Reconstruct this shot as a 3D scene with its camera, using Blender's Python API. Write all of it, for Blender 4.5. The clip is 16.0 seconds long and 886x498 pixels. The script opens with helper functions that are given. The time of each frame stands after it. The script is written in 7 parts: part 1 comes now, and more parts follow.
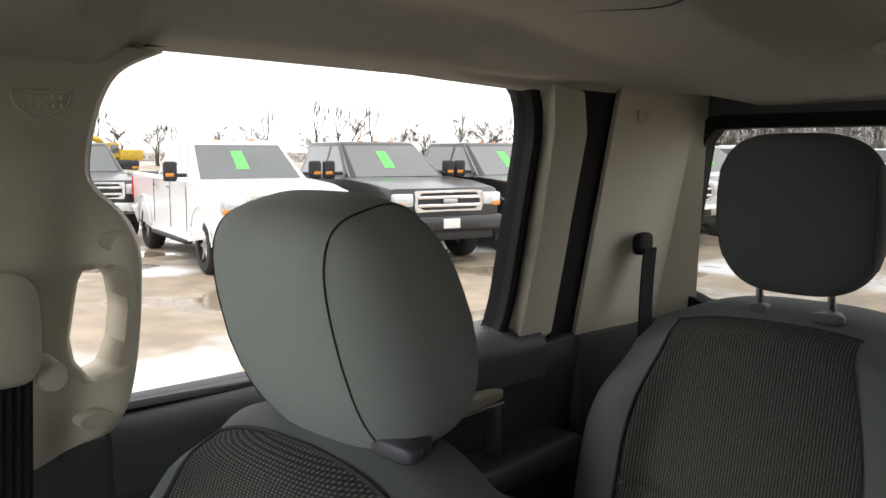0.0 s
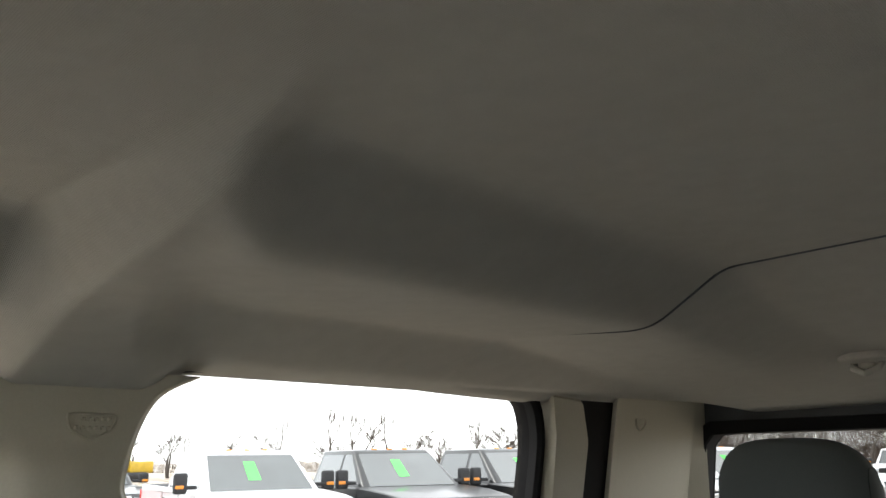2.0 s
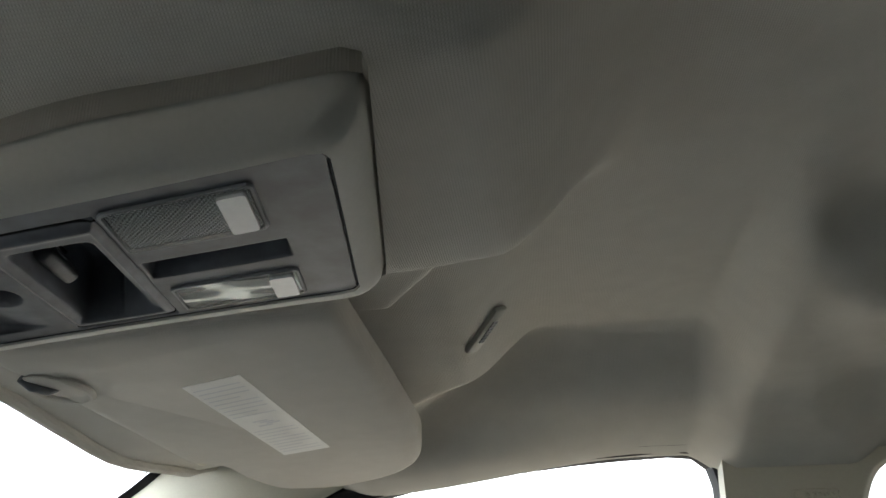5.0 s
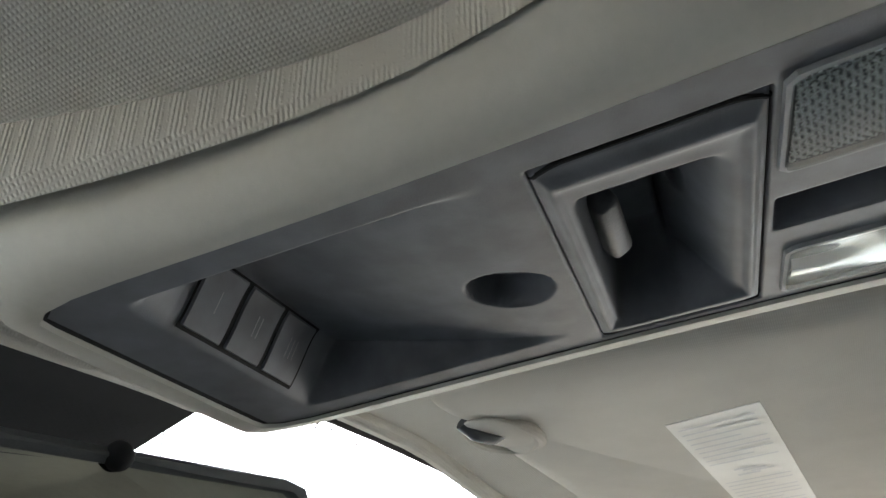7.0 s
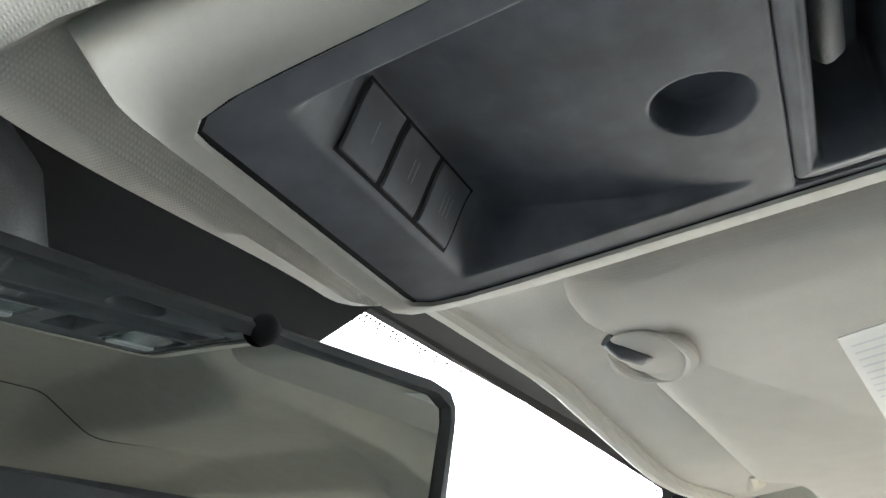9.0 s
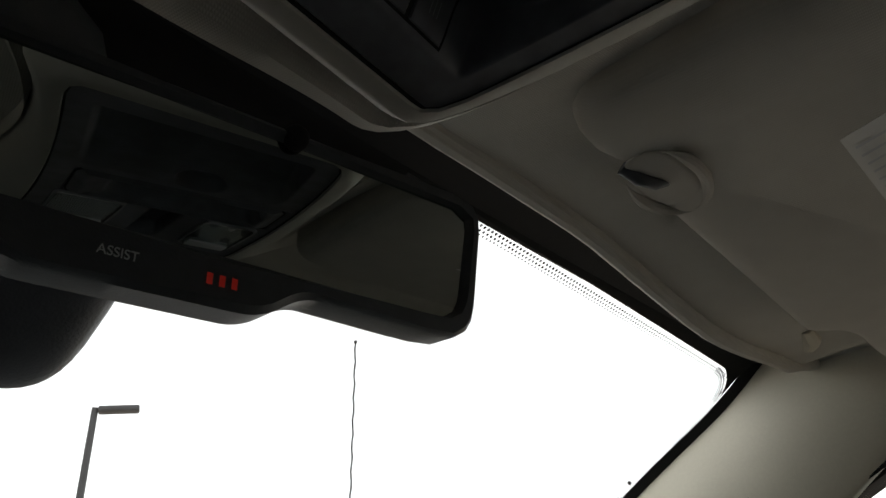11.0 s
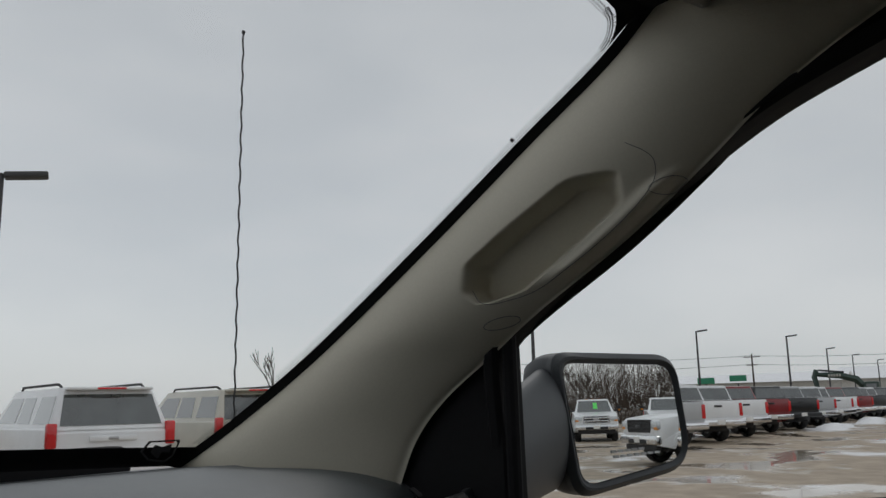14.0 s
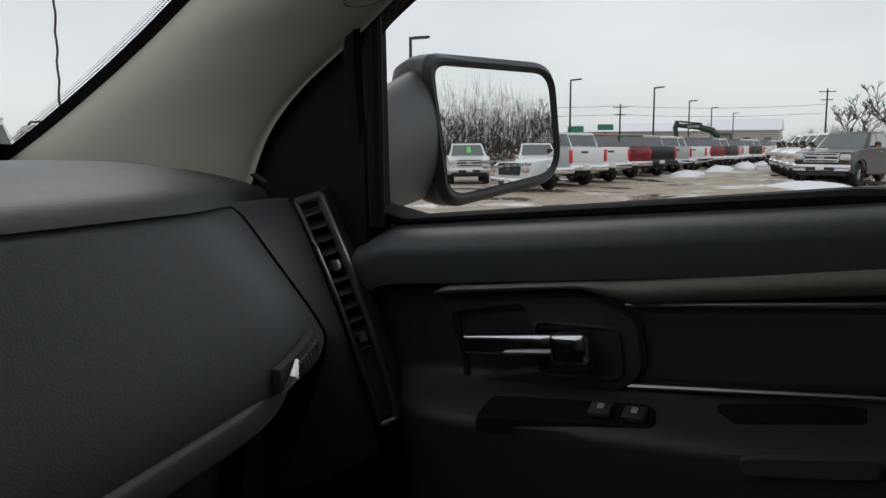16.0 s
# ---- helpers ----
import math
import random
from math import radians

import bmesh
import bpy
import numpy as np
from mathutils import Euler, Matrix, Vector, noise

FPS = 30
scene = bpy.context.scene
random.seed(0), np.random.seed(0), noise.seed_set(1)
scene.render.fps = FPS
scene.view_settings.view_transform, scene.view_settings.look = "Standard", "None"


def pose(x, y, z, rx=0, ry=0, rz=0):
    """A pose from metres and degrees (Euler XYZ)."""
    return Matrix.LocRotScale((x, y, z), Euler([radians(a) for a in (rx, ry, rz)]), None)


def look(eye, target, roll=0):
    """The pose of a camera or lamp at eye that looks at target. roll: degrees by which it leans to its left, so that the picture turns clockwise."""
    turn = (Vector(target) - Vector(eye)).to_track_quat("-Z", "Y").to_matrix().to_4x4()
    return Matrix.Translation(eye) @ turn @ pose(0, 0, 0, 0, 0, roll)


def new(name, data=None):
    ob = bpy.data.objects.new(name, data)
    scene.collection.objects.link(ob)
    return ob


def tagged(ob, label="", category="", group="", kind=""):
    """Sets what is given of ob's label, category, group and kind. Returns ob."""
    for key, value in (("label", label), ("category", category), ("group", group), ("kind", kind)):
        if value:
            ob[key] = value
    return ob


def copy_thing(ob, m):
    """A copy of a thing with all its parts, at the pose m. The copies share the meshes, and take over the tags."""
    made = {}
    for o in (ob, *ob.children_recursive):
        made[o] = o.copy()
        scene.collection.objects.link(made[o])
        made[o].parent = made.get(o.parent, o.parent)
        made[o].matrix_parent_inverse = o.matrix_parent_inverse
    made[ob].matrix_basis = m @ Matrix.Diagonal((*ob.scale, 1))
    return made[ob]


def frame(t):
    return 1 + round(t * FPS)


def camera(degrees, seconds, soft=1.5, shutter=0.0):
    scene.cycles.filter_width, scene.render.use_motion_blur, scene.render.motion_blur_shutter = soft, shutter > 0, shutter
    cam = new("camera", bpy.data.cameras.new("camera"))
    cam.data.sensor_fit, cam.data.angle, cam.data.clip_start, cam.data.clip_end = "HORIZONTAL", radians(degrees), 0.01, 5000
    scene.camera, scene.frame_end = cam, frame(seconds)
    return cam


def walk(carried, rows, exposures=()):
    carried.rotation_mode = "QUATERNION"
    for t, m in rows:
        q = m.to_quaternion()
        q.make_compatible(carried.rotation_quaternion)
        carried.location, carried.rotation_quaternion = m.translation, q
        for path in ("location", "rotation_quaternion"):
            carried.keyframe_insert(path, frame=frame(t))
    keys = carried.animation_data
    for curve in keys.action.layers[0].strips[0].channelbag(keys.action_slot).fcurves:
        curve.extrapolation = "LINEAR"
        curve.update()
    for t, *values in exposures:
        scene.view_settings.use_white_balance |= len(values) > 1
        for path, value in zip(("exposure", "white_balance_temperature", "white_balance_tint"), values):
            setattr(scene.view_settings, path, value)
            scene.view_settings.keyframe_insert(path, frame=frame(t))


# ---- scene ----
# Camera path: seconds, eye, target, roll
cam = camera(56.55, 16.0)
PATH = [
    (0, (-0.148, 0.269, 1.758), (1.225, -1.166, 1.524), 0.1),
    (0.5, (-0.18, 0.267, 1.772), (1.216, -1.163, 1.86), 0.0),
    (1, (-0.197, 0.272, 1.774), (1.189, -1.145, 2.041), 0.1),
    (1.5, (-0.226, 0.303, 1.771), (1.146, -1.103, 2.15), -0.2),
    (2, (-0.232, 0.336, 1.763), (1.13, -1.043, 2.257), -0.8),
    (2.5, (-0.238, 0.356, 1.755), (1.119, -0.989, 2.347), -2.0),
    (3, (-0.293, 0.38, 1.765), (1.239, -0.733, 2.409), -0.4),
    (3.5, (-0.274, 0.381, 1.757), (1.342, -0.56, 2.467), -0.6),
    (4, (-0.363, 0.201, 1.711), (1.441, -0.14, 2.504), -1.4),
    (4.5, (-0.374, 0.242, 1.7), (1.46, 0.204, 2.497), -0.9),
    (5, (-0.389, 0.278, 1.697), (1.434, 0.489, 2.493), -1.3),
    (7.5, (-0.224, 0.501, 1.747), (1.341, 1.344, 2.664), 0.82),
    (8.0, (-0.22, 0.507, 1.746), (1.302, 1.393, 2.694), 0.77),
    (8.5, (-0.215, 0.494, 1.738), (1.285, 1.401, 2.701), 0.78),
    (9.0, (-0.215, 0.522, 1.701), (1.283, 1.473, 2.624), 1.79),
    (11.5, (-0.202, 0.482, 1.612), (1.189, 1.639, 2.465), -1.33),
    (12.0, (-0.193, 0.474, 1.611), (1.212, 1.647, 2.418), -1.36),
    (12.5, (-0.16, 0.494, 1.572), (1.244, 1.676, 2.366), -1.7),
    (13.0, (-0.143, 0.517, 1.532), (1.301, 1.737, 2.186), -1.16),
    (13.5, (-0.107, 0.51, 1.505), (1.414, 1.725, 1.963), -0.61),
    (14.0, (-0.106, 0.513, 1.491), (1.537, 1.592, 1.859), -1.25),
    (14.5, (-0.083, 0.512, 1.484), (1.639, 1.501, 1.726), -0.95),
    (15.0, (-0.081, 0.507, 1.48), (1.696, 1.414, 1.621), -0.59),
    (15.5, (0.007, 0.541, 1.43), (1.816, 1.394, 1.411), -1.1),
    (16.0, (-0.002, 0.555, 1.436), (1.796, 1.395, 1.186), 0.0),
]
# seconds, stops, white balance
EXPOSURES = [
    (0.0, 1.85, 6900, 15), (0.5, 1.45, 6900, 15), (1.0, 1.85, 6850, 14), (1.5, 2.2, 6700, 12), (3.5, 2.25, 6550, 10), (5.0, 2.35, 6250, 8), (7.3, 3.3, 6250, 9), (9.2, 3.7, 6100, 8),
    (11.3, -0.1, 6900, 11), (12.0, -0.68, 6900, 11), (12.5, -0.65, 7000, 11), (13.3, -0.9, 6500, 12), (15.0, -0.95, 6500, 12), (16.0, -0.55, 6500, 12),
]
walk(cam, [(t, look(eye, target, roll)) for t, eye, target, roll in PATH], EXPOSURES)

# ---- light: overcast winter sky over snow ----
world = bpy.data.worlds.new("overcast")
scene.world = world
world.use_nodes = True
wt = world.node_tree
wt.nodes.clear()
w_out = wt.nodes.new("ShaderNodeOutputWorld")
w_bg = wt.nodes.new("ShaderNodeBackground")
w_sky = wt.nodes.new("ShaderNodeTexSky")
w_sky.sky_type = "NISHITA"
w_sky.sun_disc = False
w_sky.sun_elevation, w_sky.sun_rotation = radians(38), radians(200)
w_hsv = wt.nodes.new("ShaderNodeHueSaturation")
w_hsv.inputs["Saturation"].default_value = 0.45
w_hsv.inputs["Value"].default_value = 0.12
w_co = wt.nodes.new("ShaderNodeTexCoord")
w_map = wt.nodes.new("ShaderNodeMapping")
w_map.inputs["Scale"].default_value = (1.0, 1.0, 3.0)
w_noise = wt.nodes.new("ShaderNodeTexNoise")
w_noise.inputs["Scale"].default_value = 2.2
w_noise.inputs["Detail"].default_value = 5
w_ramp = wt.nodes.new("ShaderNodeValToRGB")
w_ramp.color_ramp.elements[0].position, w_ramp.color_ramp.elements[0].color = 0.3, (0.665, 0.70, 0.728, 1)
w_ramp.color_ramp.elements[1].position, w_ramp.color_ramp.elements[1].color = 0.75, (0.86, 0.876, 0.886, 1)
w_mix = wt.nodes.new("ShaderNodeMix")
w_mix.data_type = "RGBA"
w_mix.inputs["Factor"].default_value = 0.8
wt.links.new(w_sky.outputs["Color"], w_hsv.inputs["Color"])
wt.links.new(w_co.outputs["Generated"], w_map.inputs["Vector"])
wt.links.new(w_map.outputs["Vector"], w_noise.inputs["Vector"])
wt.links.new(w_noise.outputs["Fac"], w_ramp.inputs["Fac"])
wt.links.new(w_hsv.outputs["Color"], w_mix.inputs["A"])
wt.links.new(w_ramp.outputs["Color"], w_mix.inputs["B"])
wt.links.new(w_mix.outputs["Result"], w_bg.inputs["Color"])
w_bg.inputs["Strength"].default_value = 1.55
wt.links.new(w_bg.outputs["Background"], w_out.inputs["Surface"])
sun_data = bpy.data.lights.new("sun", "SUN")
sun_data.energy, sun_data.angle, sun_data.color = 0.8, radians(25), (1.0, 0.97, 0.93)
sun = new("sun", sun_data)
sun.matrix_world = look((14, 10, 19), (0, 0, 0))

# ---- materials ----
def material(name, colour, rough=0.5, metal=0.0, scale=40.0, vary=0.12, bump=0.0, bump_scale=200.0, coat=0.0, spec=0.5, blotch=2.5):
    """A principled surface with grain at two scales and fine relief."""
    m = bpy.data.materials.new(name)
    m.use_nodes = True
    t = m.node_tree
    b = t.nodes["Principled BSDF"]
    co = t.nodes.new("ShaderNodeTexCoord")
    n1, n2, n3 = (t.nodes.new("ShaderNodeTexNoise") for _ in range(3))
    n1.inputs["Scale"].default_value, n1.inputs["Detail"].default_value = scale, 4
    n2.inputs["Scale"].default_value, n2.inputs["Detail"].default_value = blotch, 3
    n3.inputs["Scale"].default_value, n3.inputs["Detail"].default_value = bump_scale, 2
    for n in (n1, n2, n3):
        t.links.new(co.outputs["Object"], n.inputs["Vector"])
    add = t.nodes.new("ShaderNodeMath")
    add.operation = "ADD"
    t.links.new(n1.outputs["Fac"], add.inputs[0])
    t.links.new(n2.outputs["Fac"], add.inputs[1])
    ramp = t.nodes.new("ShaderNodeValToRGB")
    c = [x for x in colour[:3]]
    ramp.color_ramp.elements[0].position, ramp.color_ramp.elements[1].position = 0.7 / 2 + 0.05, 0.65
    ramp.color_ramp.elements[0].color = (*[x * (1 - vary) for x in c], 1)
    ramp.color_ramp.elements[1].color = (*[min(1, x * (1 + vary)) for x in c], 1)
    half = t.nodes.new("ShaderNodeMath")
    half.operation = "MULTIPLY"
    half.inputs[1].default_value = 0.5
    t.links.new(add.outputs[0], half.inputs[0])
    t.links.new(half.outputs[0], ramp.inputs["Fac"])
    t.links.new(ramp.outputs["Color"], b.inputs["Base Color"])
    b.inputs["Roughness"].default_value, b.inputs["Metallic"].default_value = rough, metal
    b.inputs["Coat Weight"].default_value = coat
    b.inputs["Specular IOR Level"].default_value = spec
    if bump:
        bp = t.nodes.new("ShaderNodeBump")
        bp.inputs["Strength"].default_value, bp.inputs["Distance"].default_value = bump, 0.002
        t.links.new(n3.outputs["Fac"], bp.inputs["Height"])
        t.links.new(bp.outputs["Normal"], b.inputs["Normal"])
    return m


def weave(name, dark, light, sx, sz, bump, fac=0.5, axis="XZ", vary=0.04):
    """A woven cloth: short threads in rows, crossed by a second set."""
    m = material(name, dark, 0.95, spec=0.15, vary=vary)
    t = m.node_tree
    b = t.nodes["Principled BSDF"]
    co = t.nodes.new("ShaderNodeTexCoord")
    mp = t.nodes.new("ShaderNodeMapping")
    t.links.new(co.outputs["Object"], mp.inputs["Vector"])
    w1, w2 = t.nodes.new("ShaderNodeTexWave"), t.nodes.new("ShaderNodeTexWave")
    w1.bands_direction, w2.bands_direction = axis[0], axis[1]
    w1.inputs["Scale"].default_value, w2.inputs["Scale"].default_value = sx, sz
    for w in (w1, w2):
        w.inputs["Distortion"].default_value, w.inputs["Detail"].default_value, w.inputs["Detail Scale"].default_value = 1.2, 2, 3
        t.links.new(mp.outputs["Vector"], w.inputs["Vector"])
    mul = t.nodes.new("ShaderNodeMath")
    mul.operation = "MULTIPLY"
    t.links.new(w1.outputs["Fac"], mul.inputs[0])
    t.links.new(w2.outputs["Fac"], mul.inputs[1])
    old = b.inputs["Base Color"].links[0].from_socket
    mix = t.nodes.new("ShaderNodeMix")
    mix.data_type = "RGBA"
    mix.inputs["B"].default_value = (*light, 1)
    sc = t.nodes.new("ShaderNodeMath")
    sc.operation = "MULTIPLY"
    sc.inputs[1].default_value = fac
    t.links.new(mul.outputs[0], sc.inputs[0])
    t.links.new(sc.outputs[0], mix.inputs["Factor"])
    t.links.new(old, mix.inputs["A"])
    t.links.new(mix.outputs["Result"], b.inputs["Base Color"])
    bp = t.nodes.new("ShaderNodeBump")
    bp.inputs["Strength"].default_value, bp.inputs["Distance"].default_value = bump, 0.0015
    t.links.new(mul.outputs[0], bp.inputs["Height"])
    t.links.new(bp.outputs["Normal"], b.inputs["Normal"])
    return m


def glass(name, tint=(0.95, 0.97, 0.96), rough=0.0):
    """A thin pane: mostly see-through, with a slight mirror gloss."""
    m = bpy.data.materials.new(name)
    m.use_nodes = True
    t = m.node_tree
    t.nodes.remove(t.nodes["Principled BSDF"])
    tr, gl, mx = (t.nodes.new(n) for n in ("ShaderNodeBsdfTransparent", "ShaderNodeBsdfGlossy", "ShaderNodeMixShader"))
    tr.inputs["Color"].default_value = (*tint, 1)
    gl.inputs["Roughness"].default_value = rough
    mx.inputs["Fac"].default_value = 0.025
    t.links.new(tr.outputs["BSDF"], mx.inputs[1])
    t.links.new(gl.outputs["BSDF"], mx.inputs[2])
    t.links.new(mx.outputs["Shader"], t.nodes["Material Output"].inputs["Surface"])
    return m


def glow(name, colour, power):
    m = material(name, colour, 0.4)
    b = m.node_tree.nodes["Principled BSDF"]
    b.inputs["Emission Color"].default_value = (*colour, 1)
    b.inputs["Emission Strength"].default_value = power
    return m


M_LINER = weave("headliner_cloth", (0.53, 0.51, 0.465), (0.62, 0.60, 0.55), 215, 215, 0.30, 0.6, "XY", 0.05)
M_BEIGE = material("beige_grained_plastic", (0.56, 0.525, 0.43), 0.6, scale=300, vary=0.03, bump=0.12, bump_scale=700)
M_CONSOLE = material("pale_grey_beige_plastic", (0.47, 0.46, 0.415), 0.68, scale=300, vary=0.03, bump=0.05, bump_scale=1500)
M_VISOR = weave("visor_cloth", (0.50, 0.475, 0.43), (0.58, 0.555, 0.51), 150, 330, 0.22, 0.5, "XY", 0.05)
M_BLACK = material("black_grained_plastic", (0.052, 0.057, 0.062), 0.5, scale=200, vary=0.1, bump=0.12, bump_scale=900)
M_PAD = material("soft_black_dash_pad", (0.090, 0.101, 0.106), 0.46, scale=120, vary=0.08, bump=0.20, bump_scale=480)
M_DARK = material("dark_slate_plastic", (0.070, 0.075, 0.086), 0.5, scale=60, vary=0.12, bump=0.2, bump_scale=600)
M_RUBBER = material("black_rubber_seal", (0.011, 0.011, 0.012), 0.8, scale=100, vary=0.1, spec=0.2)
# one seat cloth: darkened for shaded backrests, lightened for the lit headrest
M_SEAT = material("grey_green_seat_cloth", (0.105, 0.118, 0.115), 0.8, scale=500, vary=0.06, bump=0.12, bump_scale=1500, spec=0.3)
M_SEAT_LIT = material("grey_green_seat_cloth_lit", (0.285, 0.316, 0.298), 0.7, scale=500, vary=0.05, bump=0.10, bump_scale=1500, spec=0.3)
M_SLATE = material("slate_trim_strip", (0.135, 0.142, 0.148), 0.45, scale=80, vary=0.08)
# the seat cloth darkened once more, for the rear headrests
M_SEATDK = material("grey_green_seat_cloth_darkened", (0.072, 0.082, 0.080), 0.85, scale=500, vary=0.06, bump=0.12, bump_scale=1500, spec=0.3)
M_INSERT = weave("woven_seat_insert", (0.024, 0.026, 0.026), (0.155, 0.155, 0.143), 62, 135, 0.4, 0.85, "XZ")
M_THREAD = material("dark_stitch_thread", (0.03, 0.034, 0.033), 0.9)
M_BELT = weave("black_webbing", (0.016, 0.016, 0.017), (0.035, 0.035, 0.037), 40, 500, 0.5, 0.8, "YZ")
M_CHROME = material("chrome", (0.75, 0.75, 0.76), 0.12, 1.0, vary=0.02)
M_SATIN = material("satin_silver_trim", (0.42, 0.42, 0.43), 0.32, 1.0, vary=0.04)
M_BROWN = material("taupe_trim_band", (0.29, 0.255, 0.205), 0.5, scale=200, vary=0.06, bump=0.1, bump_scale=500)
M_WHITE = material("white_label_paper", (0.80, 0.79, 0.76), 0.6, vary=0.03)
M_PRINT = material("grey_label_print", (0.66, 0.66, 0.67), 0.7, vary=0.05)
M_MIRROR = material("mirror_silver", (0.86, 0.88, 0.88), 0.0, 1.0, vary=0.0)
M_MIRROR_DIM = material("dimming_mirror_glass", (0.42, 0.45, 0.44), 0.0, 1.0, vary=0.0)
M_GLASS = glass("clear_glass")
M_TINT = glass("privacy_glass", (0.48, 0.49, 0.485))
M_TINT_BACK = glass("dark_privacy_glass", (0.30, 0.31, 0.305))
M_LENS = glass("clear_lens", (0.8, 0.82, 0.82), 0.15)
M_REFLECTOR = material("lamp_reflector", (0.90, 0.91, 0.92), 0.2, 0.3, scale=60, vary=0.12)
M_RIBBED = weave("ribbed_lamp_lens", (0.62, 0.65, 0.67), (0.10, 0.11, 0.12), 190, 190, 0.5, 0.9, "XY")
M_PADLENS = material("pale_press_pad", (0.66, 0.68, 0.70), 0.35, scale=200, vary=0.04)
M_PANEL = material("smooth_slate_panel", (0.112, 0.119, 0.135), 0.52, scale=55, vary=0.30, blotch=14, bump=0.06, bump_scale=1800, spec=0.35)
M_RED = glow("red_backlit_mark", (0.6, 0.03, 0.02), 0.06)
M_PALE = material("pale_print", (0.55, 0.57, 0.58), 0.6)
M_FAINT = material("faint_grey_print", (0.22, 0.23, 0.245), 0.6)
M_CARPET = material("dark_carpet", (0.03, 0.03, 0.03), 0.95, vary=0.2, bump=0.4)
M_STEEL = material("dark_galvanised_pole", (0.045, 0.045, 0.048), 0.6, vary=0.15)

# ---- builders ----
NUDGE = Vector((0, 0, 0))           # fine placement of the group being built


def thing(name, label, category, at=(0, 0, 0), group="", kind=""):
    ob = new(name)
    ob.empty_display_size = 0.05
    ob.matrix_basis = Matrix.Translation(Vector(at) + NUDGE)
    return tagged(ob, label, category, group, kind)


def part(name, bm, mat, parent=None, label="", smooth=True, category="", kind="", group="", angle=35):
    """Links a bmesh, in world coordinates, as one mesh object, under a thing or part if given."""
    bmesh.ops.translate(bm, vec=NUDGE, verts=bm.verts)
    me = bpy.data.meshes.new(name)
    bmesh.ops.recalc_face_normals(bm, faces=bm.faces)
    if smooth:
        for f in bm.faces:
            f.smooth = True
        for e in bm.edges:
            if len(e.link_faces) == 2 and e.calc_face_angle(0) > radians(angle):
                e.smooth = False
    bm.to_mesh(me)
    bm.free()
    for m in (mat if isinstance(mat, (list, tuple)) else [mat]):
        me.materials.append(m)
    ob = new(name, me)
    if parent:
        ob.parent = parent
        if parent.type == "EMPTY":
            ob.matrix_parent_inverse = parent.matrix_basis.inverted()
    return tagged(ob, label, category, group, kind)


def box(bm, c, s, r=0.0, seg=2, m=None):
    """A box of centre c and sizes s, its edges rounded by r; m turns it about c."""
    g = bmesh.ops.create_cube(bm, size=1.0)
    vs = g["verts"]
    bmesh.ops.scale(bm, vec=s, verts=vs)
    if r > 0:
        es = list({e for v in vs for e in v.link_edges})
        out = bmesh.ops.bevel(bm, geom=es, offset=min(r, 0.49 * min(s)), segments=seg, profile=0.5, affect="EDGES")
        vs = list({v for f in out["faces"] for v in f.verts} | {v for v in vs if v.is_valid})
    bmesh.ops.transform(bm, matrix=Matrix.Translation(c) @ (m or Matrix()), verts=vs)
    return vs


def solid(fn):
    bm = bmesh.new()
    fn(bm)
    return bm


def rbox(c, s, r=0.0, seg=2, m=None):
    bm = bmesh.new()
    box(bm, c, s, r, seg, m)
    return bm


def cyl(bm, a, b, r1, r2=None, n=16, caps=True):
    a, b = Vector(a), Vector(b)
    d = b - a
    m = Matrix.Translation((a + b) / 2) @ d.to_track_quat("Z", "Y").to_matrix().to_4x4()
    return bmesh.ops.create_cone(bm, cap_ends=caps, segments=n, radius1=r1, radius2=r1 if r2 is None else r2, depth=d.length, matrix=m)["verts"]


def rod(a, b, r1, r2=None, n=16):
    bm = bmesh.new()
    cyl(bm, a, b, r1, r2, n)
    return bm


def tube(bm, pts, r, n=8, squash=1.0):
    """A tube along points; r is one radius or one for each point."""
    pts = [Vector(p) for p in pts]
    rings = []
    for i, p in enumerate(pts):
        d = (pts[min(i + 1, len(pts) - 1)] - pts[max(i - 1, 0)]).normalized()
        up = Vector((0, 0, 1)) if abs(d.z) < 0.9 else Vector((1, 0, 0))
        u = d.cross(up).normalized()
        v = u.cross(d)
        q = r[i] if isinstance(r, (list, tuple)) else r
        rings.append([bm.verts.new(p + q * (math.cos(k * math.tau / n) * u + squash * math.sin(k * math.tau / n) * v)) for k in range(n)])
    skin(bm, rings, True, True)
    return rings


def skin(bm, rings, closed=True, caps=False):
    for a, b in zip(rings, rings[1:]):
        n = len(a)
        for k in range(n if closed else n - 1):
            j = (k + 1) % n
            bm.faces.new((a[k], a[j], b[j], b[k]))
    if caps:
        bm.faces.new(rings[0][::-1])
        bm.faces.new(rings[-1])


